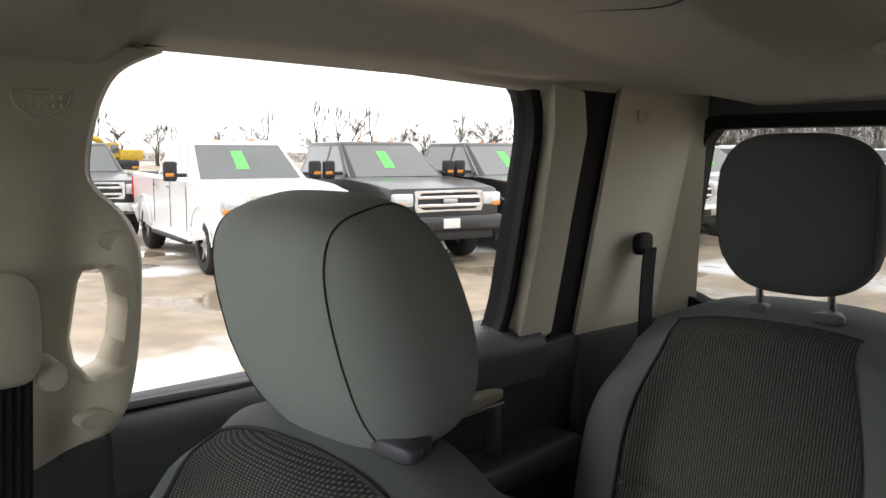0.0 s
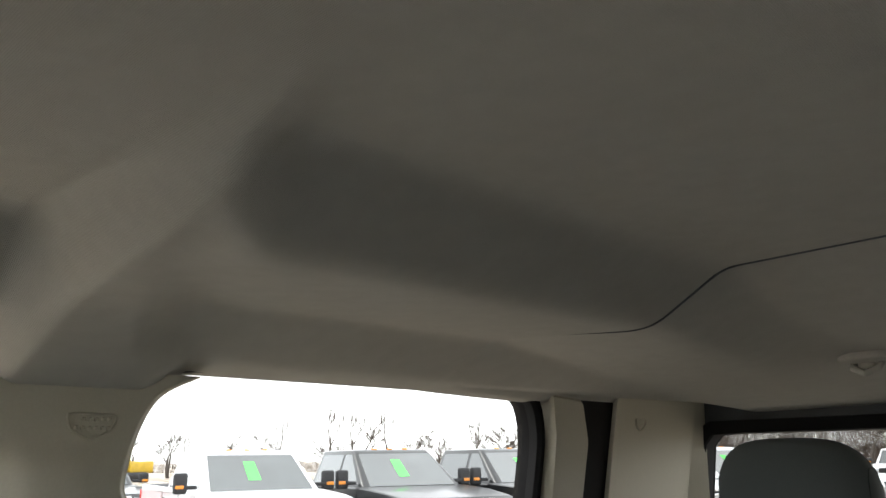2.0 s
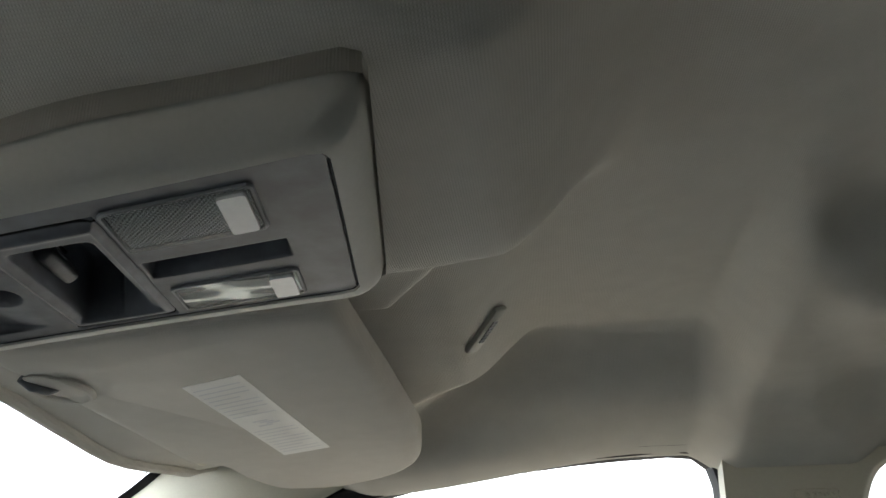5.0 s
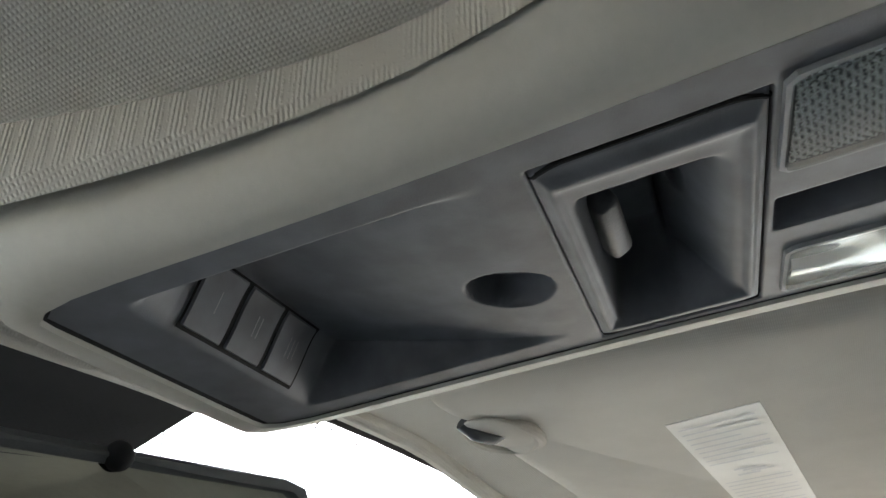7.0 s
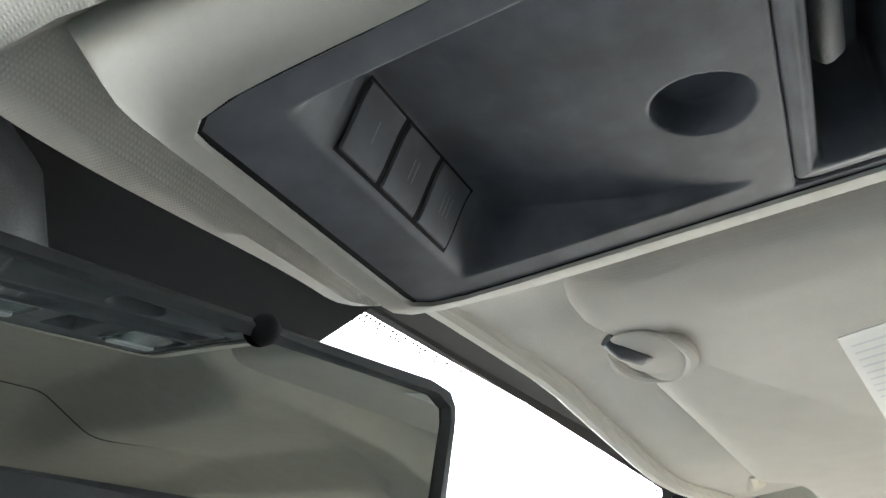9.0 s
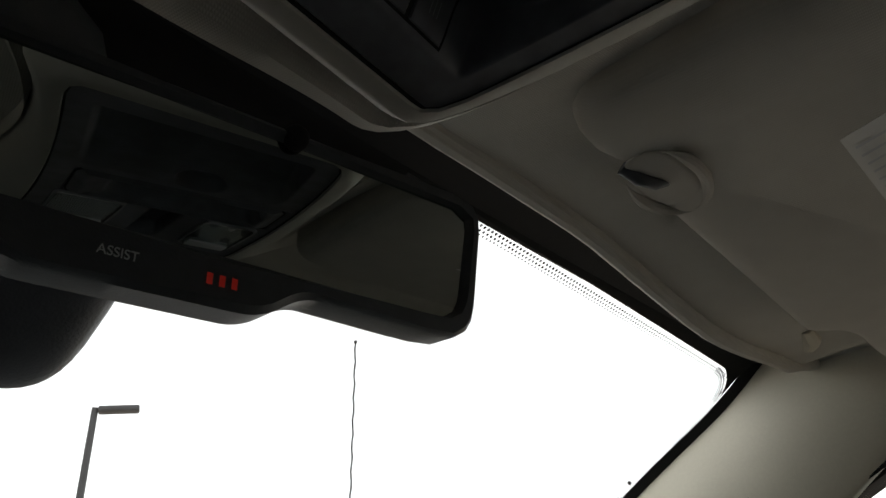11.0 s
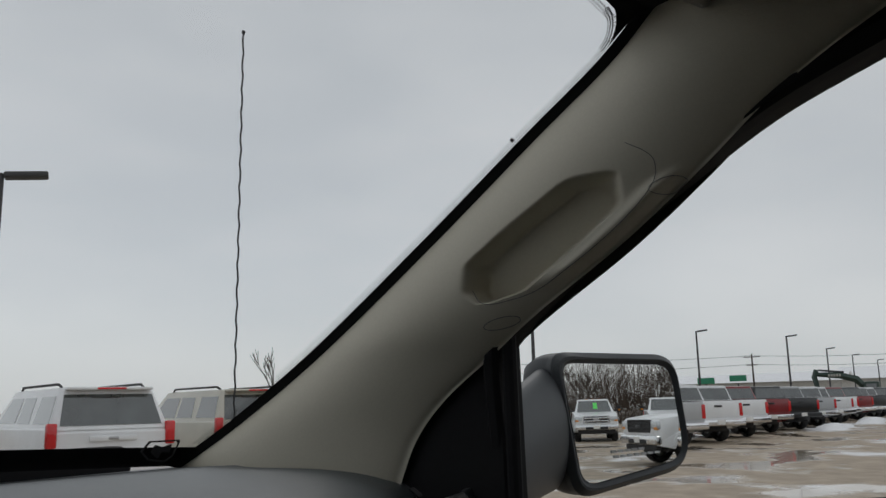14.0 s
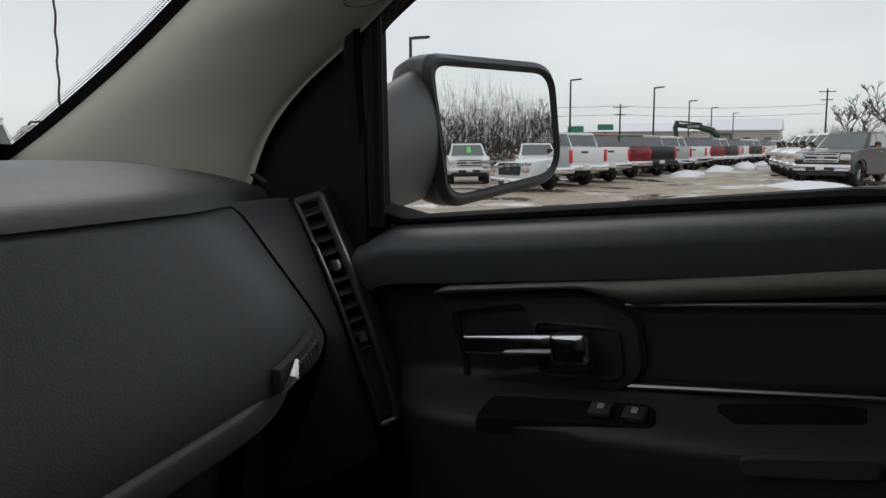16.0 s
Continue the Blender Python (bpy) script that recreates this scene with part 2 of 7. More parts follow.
def sheet(fn, nu, nv, u=(0, 1), v=(0, 1), thick=0.0, back=None):
    """A grid of fn(u, v); thick gives it a back at that offset along the vector back."""
    bm = bmesh.new()
    g = [[bm.verts.new(fn(u[0] + (u[1] - u[0]) * i / nu, v[0] + (v[1] - v[0]) * j / nv)) for i in range(nu + 1)] for j in range(nv + 1)]
    for j in range(nv):
        for i in range(nu):
            bm.faces.new((g[j][i], g[j][i + 1], g[j + 1][i + 1], g[j + 1][i]))
    if thick:
        off = Vector(back) * thick
        h = [[bm.verts.new(q.co + off) for q in row] for row in g]
        for j in range(nv):
            for i in range(nu):
                bm.faces.new((h[j][i], h[j + 1][i], h[j + 1][i + 1], h[j][i + 1]))
        rim = [(0, i) for i in range(nu + 1)] + [(j, nu) for j in range(1, nv + 1)] + [(nv, i) for i in range(nu - 1, -1, -1)] + [(j, 0) for j in range(nv - 1, 0, -1)]
        for k in range(len(rim)):
            a, b = rim[k], rim[(k + 1) % len(rim)]
            bm.faces.new((g[a[0]][a[1]], h[a[0]][a[1]], h[b[0]][b[1]], g[b[0]][b[1]]))
    return bm


def smooth01(x):
    x = max(0.0, min(1.0, x))
    return x * x * (3 - 2 * x)


def curve_pts(pts, n):
    """n + 1 points on a smooth curve through pts, evenly spaced by chord."""
    p = [Vector(q) for q in pts]
    out = []
    for i in range(len(p) - 1):
        a, b, c, d = p[max(i - 1, 0)], p[i], p[i + 1], p[min(i + 2, len(p) - 1)]
        for k in range(12):
            t = k / 12
            out.append(0.5 * (2 * b + (c - a) * t + (2 * a - 5 * b + 4 * c - d) * t * t + (3 * b - a - 3 * c + d) * t ** 3))
    out.append(p[-1])
    ln = [0.0]
    for a, b in zip(out, out[1:]):
        ln.append(ln[-1] + (b - a).length)
    res = []
    for k in range(n + 1):
        s = ln[-1] * k / n
        i = min(max(1, next((j for j, q in enumerate(ln) if q >= s), len(ln) - 1)), len(ln) - 1)
        f = 0 if ln[i] == ln[i - 1] else (s - ln[i - 1]) / (ln[i] - ln[i - 1])
        res.append(out[i - 1].lerp(out[i], f))
    return res


def star(poly, c, n):
    """n points where rays from c meet the outline poly, all in one plane's two coordinates."""
    out = []
    for k in range(n):
        a = math.tau * k / n
        d = (math.cos(a), math.sin(a))
        best = None
        for (x1, y1), (x2, y2) in zip(poly, poly[1:] + poly[:1]):
            ex, ey = x2 - x1, y2 - y1
            den = d[0] * ey - d[1] * ex
            if abs(den) < 1e-12:
                continue
            t = ((x1 - c[0]) * ey - (y1 - c[1]) * ex) / den
            s = ((x1 - c[0]) * d[1] - (y1 - c[1]) * d[0]) / den
            if t > 0 and -1e-9 <= s <= 1 + 1e-9 and (best is None or t < best):
                best = t
        out.append((c[0] + d[0] * best, c[1] + d[1] * best))
    return out


def pierced(outer, inner, c, place, thick, n=96, lip=0.004):
    """A plate with a hole: outlines outer and inner round c; place(a, b, w) puts plane coordinates and depth into the world."""
    bm = bmesh.new()
    o, i = star(outer, c, n), star(inner, c, n)
    def toward(p, q, d):
        v = Vector((q[0] - p[0], q[1] - p[1]))
        return (p[0] + v.x / max(v.length, 1e-6) * d, p[1] + v.y / max(v.length, 1e-6) * d)
    loops = []
    loops.append([bm.verts.new(place(*p, thick)) for p in i])
    loops.append([bm.verts.new(place(*p, lip)) for p in i])
    loops.append([bm.verts.new(place(*toward(p, q, lip), 0)) for p, q in zip(i, o)])
    loops.append([bm.verts.new(place(*toward(q, p, lip), 0)) for p, q in zip(i, o)])
    loops.append([bm.verts.new(place(*q, lip)) for q in o])
    loops.append([bm.verts.new(place(*q, thick)) for q in o])
    skin(bm, loops + [loops[0]], True)
    return bm


def slab(poly, place, thick, lip=0.003):
    """A solid plate with the outline poly and a small rounded front edge."""
    bm = bmesh.new()
    n = len(poly)
    cx, cy = sum(p[0] for p in poly) / n, sum(p[1] for p in poly) / n
    def inset(p, d):
        v = Vector((cx - p[0], cy - p[1]))
        return (p[0] + v.x / max(v.length, 1e-6) * d, p[1] + v.y / max(v.length, 1e-6) * d)
    loops = [[bm.verts.new(place(*q, w)) for q in pts] for pts, w in (([inset(p, lip) for p in poly], 0), (poly, lip), (poly, thick))]
    skin(bm, loops, True)
    bm.faces.new(loops[0])
    bm.faces.new(loops[-1][::-1])
    return bm


def rounded(poly, r, n=5):
    """Rounds the corners of a 2D outline; r is one radius or a list."""
    out = []
    m = len(poly)
    for k in range(m):
        a, b, c = Vector(poly[k - 1]), Vector(poly[k]), Vector(poly[(k + 1) % m])
        q = r[k] if isinstance(r, (list, tuple)) else r
        u, v = (a - b), (c - b)
        q = min(q, 0.45 * u.length, 0.45 * v.length)
        p1, p2 = b + u.normalized() * q, b + v.normalized() * q
        for j in range(n + 1):
            t = j / n
            w = (1 - t) ** 2 * p1 + 2 * t * (1 - t) * b + t * t * p2
            out.append((w.x, w.y))
    return out


def superbox(c, s, e=0.35, nu=32, nv=20, shape=None, m=None):
    """A soft cushion: a superellipsoid of centre c and half sizes s; shape(p) may bend it."""
    bm = bmesh.new()
    def f(w, k):
        return math.copysign(abs(w) ** k, w)
    rings = []
    for j in range(nv + 1):
        th = -math.pi / 2 + math.pi * j / nv
        th = max(-math.pi / 2 + 0.02, min(math.pi / 2 - 0.02, th))
        ring = []
        for i in range(nu):
            ph = math.tau * i / nu
            p = Vector((s[0] * f(math.cos(th), e) * f(math.cos(ph), e), s[1] * f(math.cos(th), e) * f(math.sin(ph), e), s[2] * f(math.sin(th), e)))
            if shape:
                p = shape(p)
            if m:
                p = m @ p
            ring.append(bm.verts.new(Vector(c) + p))
        rings.append(ring)
    skin(bm, rings, True, True)
    return bm


def letters(text, size, m, mat, parent, name, label=""):
    """Raised lettering in the built-in font, as a mesh."""
    cu = bpy.data.curves.new(name, "FONT")
    cu.body, cu.size, cu.extrude, cu.align_x, cu.align_y = text, size, size * 0.03, "CENTER", "CENTER"
    tmp = bpy.data.objects.new(name, cu)
    scene.collection.objects.link(tmp)
    bpy.context.view_layer.update()
    me = bpy.data.meshes.new_from_object(tmp.evaluated_get(bpy.context.evaluated_depsgraph_get()))
    bpy.data.objects.remove(tmp)
    bpy.data.curves.remove(cu)
    me.transform(Matrix.Translation(NUDGE) @ m)
    me.materials.clear()
    me.materials.append(mat)
    ob = new(name, me)
    ob.parent = parent
    if parent.type == "EMPTY":
        ob.matrix_parent_inverse = parent.matrix_basis.inverted()
    return tagged(ob, label)

NUDGE = Vector((0, 0, 0))
# ---- the cab: headliner, pillars, doors, glass ----
BELT, HEAD = 1.40, 1.868            # window sill and header heights


def side_x(z):
    """Inner face of the side glass: it leans in towards the roof."""
    return 0.76 - 0.19 * (z - BELT)


def mixs(a, b, t):
    return a + (b - a) * smooth01(t)


def path1d(x, knots):
    """Height over x along straight runs with softened corners."""
    def line(q):
        for (x0, z0), (x1, z1) in zip(knots, knots[1:]):
            if q <= x1:
                return z0 + (z1 - z0) * (q - x0) / (x1 - x0)
        return knots[-1][1]
    return sum(line(max(0.0, x + d)) for d in (-0.014, -0.007, 0.0, 0.007, 0.014)) / 5


ROOF_VISOR = [(0.0, 1.955), (0.25, 1.952), (0.64, 1.892), (0.675, 1.874), (0.70, 1.868)]
ROOF_FRONT = [(0.0, 1.980), (0.500, 1.978), (0.580, 1.912), (0.655, 1.880), (0.675, 1.873), (0.70, 1.866)]
ROOF_PILLAR = [(0.0, 1.976), (0.10, 1.974), (0.30, 1.938), (0.52, 1.904), (0.630, 1.858), (0.655, 1.843), (0.70, 1.836)]
ROOF_REAR = [(0.0, 1.984), (0.205, 1.980), (0.300, 1.924), (0.330, 1.919), (0.545, 1.926), (0.600, 1.903), (0.655, 1.876), (0.675, 1.873), (0.70, 1.866)]


def liner_z(x, y):
    a = abs(x)
    v, f, p, r = (path1d(a, k) for k in (ROOF_VISOR, ROOF_FRONT, ROOF_PILLAR, ROOF_REAR))
    z = mixs(f, v, (y - 0.265 - 1.3 * max(0, a - 0.48)) / 0.095)
    z = mixs(p, z, (y - 0.045) / 0.060)
    back = -0.052 + 0.30 * (0.55 - a) - 0.030 * smooth01((a - 0.57) / 0.07)
    z = mixs(r, z, (y - back + 0.035) / 0.070)
    # the edge over the front door sinks forwards
    z -= 0.036 * smooth01((y - 0.15) / 0.36) * smooth01((a - 0.58) / 0.08) * (1 - smooth01((y - 0.50) / 0.10))
    # the roof drops to the windscreen header
    z -= 0.085 * smooth01((y - 0.42) / 0.36) * (1 - 0.5 * smooth01((a - 0.4) / 0.25) - 0.38 * smooth01((a - 0.60) / 0.07))
    # lowered island round the overhead console
    yc = 0.222 + 0.63 * a
    z -= 0.024 * smooth01((y - yc) / 0.018) * smooth01((a - 0.015) / 0.10) * (1 - smooth01((a - 0.25) / 0.05)) * (1 - smooth01((y - 0.42) / 0.10))
    # and comes down to meet its frame
    d = math.hypot(max(0.0, abs(x + 0.018) - 0.097), max(0.0, 0.302 - y, y - 0.66))
    z = mixs(min(z, 1.896 - 0.075 * (y - 0.32)), z, d / 0.105)
    z += 0.06 * smooth01(min(0.085 - abs(x + 0.018), y - 0.405, 0.655 - y) / 0.02)
    return z


def seam_y(x):
    a = abs(x)
    return -0.580 + 0.035 * smooth01((a - 0.30) / 0.22)


def liner_front(u, v):
    x = -0.705 + 1.41 * u
    y1 = seam_y(x) - 0.004
    y = y1 + (0.742 - 0.030 * (x / 0.7) ** 2 - y1) * v
    return Vector((x, y, liner_z(x, y)))


def liner_rear(u, v):
    x = -0.705 + 1.41 * u
    y0 = seam_y(x)
    y = y0 + (-1.40 - y0) * v
    a = abs(x)
    k = (y0 - y) / 0.85
    edge = liner_z(x, y0) + 0.008 * (1 - smooth01((a - 0.52) / 0.10))
    z = edge + (1.845 - edge) * min(1.0, k) ** 0.75
    z = mixs(z, max(z, 1.873 - 0.025 * smooth01((a - 0.66) / 0.04)), (a - 0.52) / 0.12)
    return Vector((x, y, z))


def roof():
    bm = sheet(liner_front, 236, 270)
    b2 = sheet(liner_rear, 188, 110)
    me = bpy.data.meshes.new("tmp")
    b2.to_mesh(me)
    b2.free()
    bm.from_mesh(me)
    bpy.data.meshes.remove(me)
    return part("ceiling", bm, M_LINER, None, "warm grey woven cloth headliner of a pickup cab", category="headliner", kind="structure", angle=50)


roof()
# dark tube draws the shadow line where the headliner steps at its joint
bm = bmesh.new()
tube(bm, [(x, seam_y(x) - 0.003, liner_z(x, seam_y(x)) + 0.0005) for x in (-0.47 + 0.94 * k / 80 for k in range(81))], [0.0022 * smooth01((0.47 - abs(-0.47 + 0.94 * k / 80)) / 0.15) + 0.0002 for k in range(81)], 6)
part("trim_liner_seam_shadow", bm, M_DARK, None, "dark strip as shadow line at joint between headliner pieces", category="joint", kind="structure")
part("wall_roof", rbox((0, -0.34, 2.035), (1.50, 2.26, 0.03), 0.012), M_RUBBER, None, "outer roof skin of cab", category="wall", kind="structure")


def airbag_tag():
    t = thing("headliner_tag", "small grey embossed tag pressed into headliner", "tag", (0.378, 0.327, 1.94))
    zz = liner_z(0.378, 0.327)
    e = 0.02
    nrm = Vector((liner_z(0.378 - e, 0.327) - liner_z(0.378 + e, 0.327), liner_z(0.378, 0.327 - e) - liner_z(0.378, 0.327 + e), 2 * e)).normalized()
    q = Vector((0, 0, 1)).rotation_difference(nrm).to_matrix().to_4x4()
    m = q @ Matrix.Rotation(radians(40), 4, "Z")
    part("plate", rbox((0.378, 0.327, zz - 0.002), (0.066, 0.016, 0.007), 0.003, 2, m), M_CONSOLE, t)
    bm = bmesh.new()
    for k in range(7):
        box(bm, Vector((0.378, 0.327, zz)) - nrm * 0.0056 + m.to_3x3() @ Vector((-0.014 + 0.0047 * k, 0, 0)), (0.0032, 0.006, 0.001), 0, 1, m)
    tagged(part("writing", bm, M_DARK, t), kind="stuff")


airbag_tag()

# ---- side walls ----
REAR_WIN = rounded([(-0.076, 1.465), (-0.076, 1.56), (-0.060, 1.73), (-0.10, 1.862), (-0.17, 1.870), (-0.81, 1.869), (-0.843, 1.80), (-0.845, 1.50), (-0.835, 1.438), (-0.50, 1.450)],
                   [0.01, 0.03, 0.05, 0.04, 0.03, 0.045, 0.05, 0.02, 0.012, 0.0])
FRONT_WIN = rounded([(0.080, 1.40), (0.080, 1.862), (0.24, 1.856), (0.48, 1.832), (0.68, 1.762), (0.855, 1.662), (1.018, 1.550), (1.026, 1.346), (0.55, 1.39)],
                    [0.01, 0.045, 0.05, 0.08, 0.05, 0.05, 0.02, 0.01, 0.0])


def on_side(s):
    return lambda a, b, w: Vector((s * (side_x(b) + w), a, b))


def window_frame(s, poly, centre, name, label):
    """Black seal lining that follows the window opening."""
    inner = star(poly, centre, 128)
    outer = []
    for p in inner:
        d = Vector((p[0] - centre[0], p[1] - centre[1]))
        d *= 1 + 0.022 / d.length
        outer.append((centre[0] + d.x, centre[1] + d.y))
    bm = pierced(outer, inner, centre, lambda a, b, w: Vector((s * (side_x(b) + 0.012 + w), a, b)), 0.05, 128, 0.006)
    return part(name, bm, M_RUBBER, None, label, kind="structure", category="seal")


def pane(s, poly, name, mat, label, off=0.035):
    bm = bmesh.new()
    f = bm.faces.new([bm.verts.new((s * (side_x(b) + off), a, b)) for a, b in poly])
    bmesh.ops.triangulate(bm, faces=[f])
    ob = part(name, bm, mat, None, label, kind="structure", category="window", smooth=False)
    ob.visible_shadow = False
    return ob


# unseen panel added in place of the left windows, keeps their light out
part("wall_left_blocker", rbox((-0.79, -0.25, 1.62), (0.03, 2.4, 0.52), 0.005), M_DARK, None, "dark panel added over left windows to block light", category="wall", kind="structure", smooth=False)
for s, side in ((1, "right"),):
    window_frame(s, REAR_WIN, (-0.5, 1.64), "window_seal_rear_" + side, "black rubber seal round rear side window")
    NUDGE = Vector((0.003, -0.014, 0.009))
    window_frame(s, FRONT_WIN, (0.45, 1.60), "window_seal_front_" + side, "black rubber seal round front side window")
    pane(s, FRONT_WIN, "window_front_" + side, M_GLASS, "clear front side window glass")
    NUDGE = Vector((0, 0, 0))
    pane(s, REAR_WIN, "window_rear_" + side, M_TINT, "clear rear side window glass")


def b_pillar(s):
    rear = [(-0.185, 1.876), (-0.159, 1.867), (-0.119, 1.848), (-0.101, 1.827), (-0.089, 1.790), (-0.085, 1.746), (-0.094, 1.726), (-0.119, 1.701), (-0.134, 1.668), (-0.140, 1.610), (-0.140, 1.560), (-0.134, 1.514), (-0.121, 1.480), (-0.095, 1.450), (-0.03, 1.434)]
    rear = [(p.x, p.y) for p in curve_pts([(a, b, 0) for a, b in rear], 200)]
    front_hole = [(-0.080, 1.645), (-0.074, 1.629), (-0.071, 1.599), (-0.068, 1.569), (-0.073, 1.543), (-0.087, 1.522)]
    rear_hole = [(-0.098, 1.647), (-0.111, 1.631), (-0.118, 1.599), (-0.116, 1.561), (-0.107, 1.533), (-0.091, 1.522)]
    def at(tab, z):
        t = sorted(tab, key=lambda q: q[1])
        for (y0, z0), (y1, z1) in zip(t, t[1:]):
            if z0 <= z <= z1:
                return y0 + (y1 - y0) * ((z - z0) / max(z1 - z0, 1e-6))
        return t[0][0] if z < t[0][1] else t[-1][0]
    def place(a, b, w=0.0):
        bulge = 0.030 * math.exp(-((a + 0.115) / 0.03) ** 2) * smooth01((b - 1.40) / 0.06) * smooth01((1.72 - b) / 0.08)
        bulge += 0.018 * math.exp(-((a - 0.0) / 0.05) ** 4) * smooth01((b - 1.36) / 0.05) * smooth01((1.80 - b) / 0.04)
        edge = abs(a - at(rear, b))
        bulge -= 0.012 * (1 - smooth01(edge / 0.012))
        if 1.522 < b < 1.645:
            bulge -= 0.012 * (1 - smooth01(min(abs(a - at(front_hole, b)), abs(a - at(rear_hole, b))) / 0.010))
        return Vector((s * (side_x(b) - 0.012 - bulge + w), a, b))
    bm = bmesh.new()
    zs = [1.436 + (1.867 - 1.436) * k / 120 for k in range(121)]
    rows = []
    for z in zs:
        h = 1.524 < z < 1.643
        c = -0.089
        h0, h1 = (at(front_hole, z), at(rear_hole, z)) if h else (c + 0.0012, c - 0.0012)
        f, r = 0.072, at(rear, z)
        if z > 1.70:
            h0, h1 = f + (r - f) * 0.80, f + (r - f) * 0.82
        elif not h:
            k = smooth01((z - 1.643) / 0.05) if z > 1.6 else 0
            h0, h1 = h0 + (f + (r - f) * 0.80 - h0) * k, h1 + (f + (r - f) * 0.82 - h1) * k
            if z < 1.53:
                k = smooth01((1.524 - z) / 0.07)
                h0, h1 = h0 + (f + (r - f) * 0.45 - h0) * k, h1 + (f + (r - f) * 0.5 - h1) * k
        ys = [f + (h0 - f) * i / 16 for i in range(17)] + [h1 + (r - h1) * i / 12 for i in range(13)]
        rows.append((h, [bm.verts.new(place(y, z)) for y in ys]))
    for (ha, a), (hb, b) in zip(rows, rows[1:]):
        for i in range(len(a) - 1):
            if i == 16 and (ha or hb):
                continue
            bm.faces.new((a[i], a[i + 1], b[i + 1], b[i]))
    rim = [e for e in bm.edges if len(e.link_faces) == 1]
    ext = bmesh.ops.extrude_edge_only(bm, edges=rim)
    for v in (g for g in ext["geom"] if isinstance(g, bmesh.types.BMVert)):
        v.co.x += s * 0.05
    return part("trim_b_pillar", bm, M_BEIGE, None, "beige grained plastic pillar trim with a grab handle", category="pillar trim", kind="structure", angle=60)


NUDGE = Vector((0, -0.006, -0.006))
b_pillar(1)
b_pillar(-1)


def pillar_details():
    # airbag mark, small cover caps and the belt guide of the front passenger's pillar
    t = thing("airbag_emblem", "embossed airbag mark on beige pillar trim", "emblem", (0.66, -0.035, 1.83))
    shield = rounded([(-0.002, 1.822), (-0.062, 1.822), (-0.056, 1.804), (-0.032, 1.792), (-0.008, 1.804)], 0.006)
    inner = [(-0.032 + (a + 0.032) * 0.9, 1.809 + (b - 1.809) * 0.85) for a, b in shield]
    part("rim", pierced(shield, inner, (-0.032, 1.809), lambda a, b, w: Vector((side_x(b) - 0.0145 + w, a, b)), 0.003, 48, 0.0008), M_BEIGE, t)
    bm = bmesh.new()
    for r, n in ((0, 5), (1, 6)):
        for k in range(n):
            box(bm, (side_x(1.81) - 0.014, -0.050 + 0.007 * k, 1.815 - 0.009 * r), (0.003, 0.0045, 0.005), 0.001, 1)
    tagged(part("writing", bm, M_BEIGE, t), kind="stuff")
    g = thing("belt_guide", "beige belt guide with black webbing on the pillar", "seat belt", (0.66, 0.02, 1.55))
    part("cover", superbox((0.662, 0.025, 1.60), (0.035, 0.036, 0.052), 0.5), M_BEIGE, g)
    part("bolt", solid(lambda bm: (cyl(bm, (0.675, -0.018, 1.553), (0.640, -0.018, 1.553), 0.017, 0.014, 20))), M_BEIGE, g)
    wb = sheet(lambda u, v: Vector((0.640 + 0.03 * v + 0.0008 * math.cos(u * 40), 0.0 + 0.05 * u + 0.01 * v, 1.555 - 0.42 * v)), 40, 20, thick=0.003, back=(1, 0, 0))
    part("webbing", wb, M_BELT, g, "ribbed black seat belt webbing")
    for y, z, w0 in ((-0.084, 1.480, 0.0455), (-0.104, 1.672, 0.030)):
        c = thing("screw_cover", "flat beige screw cover on pillar trim", "cover", (0.65, y, z), group="pillar screw covers")
        ring = [(y + 0.018 * math.cos(a), z + 0.011 * math.sin(a)) for a in (k * math.tau / 24 for k in range(24))]
        part("cap", slab(ring, lambda a, b, w: Vector((side_x(b) - w0 + 0.5 * (a - y) ** 2 / 0.03 + w, a, b)), 0.02, 0.001), M_BEIGE, c)


pillar_details()
NUDGE = Vector((0, 0.047, 0))


def c_pillar(s):
    # rear frame of the door, black gap seal, then the fixed corner trim up to the rear glass
    def on(a, b, w):
        return Vector((s * (side_x(b) - 0.006 + w), a, b))
    frame_poly = rounded([(-0.914, 1.410), (-0.919, 1.60), (-0.911, 1.81), (-0.890, 1.878), (-0.985, 1.872), (-1.018, 1.80), (-1.020, 1.60), (-1.014, 1.410)], 0.008)
    part("trim_rear_door_frame", slab(frame_poly, lambda a, b, w: Vector((s * (side_x(b) - 0.004 + w), a, b)), 0.04, 0.012), M_BEIGE, None, "beige plastic upper frame of rear door", category="door trim", kind="structure")
    gap = rounded([(-1.008, 1.10), (-1.018, 1.60), (-1.012, 1.80), (-0.975, 1.872), (-0.95, 1.885), (-1.105, 1.885), (-1.108, 1.80), (-1.11, 1.60), (-1.115, 1.10)], 0.02)
    part("trim_door_seal", slab(gap, lambda a, b, w: Vector((s * (side_x(min(b, 1.95)) + 0.004 + w), a, b)), 0.05, 0.012), M_RUBBER, None, "black rubber door seal beside beige trim", category="seal", kind="structure")
    def corner(u, v):
        z = 1.402 + (1.885 - 1.402) * v
        x0 = side_x(z) - 0.008
        y = -1.09 + (-1.365 + 1.09) * min(1, u / 0.65) if u < 0.65 else -1.365 - 0.03 * (u - 0.65) / 0.35
        x = x0 - 0.015 * smooth01(u / 0.65) - (0.0 if u < 0.65 else (x0 - 0.66 - 0.03 * (1.82 - z)) * (u - 0.65) / 0.35)
        return Vector((s * x, y, z))
    part("trim_c_pillar", sheet(corner, 40, 20, thick=0.02, back=(s, -0.3, 0)), M_BEIGE, None, "beige plastic rear corner pillar trim", category="pillar trim", kind="structure")


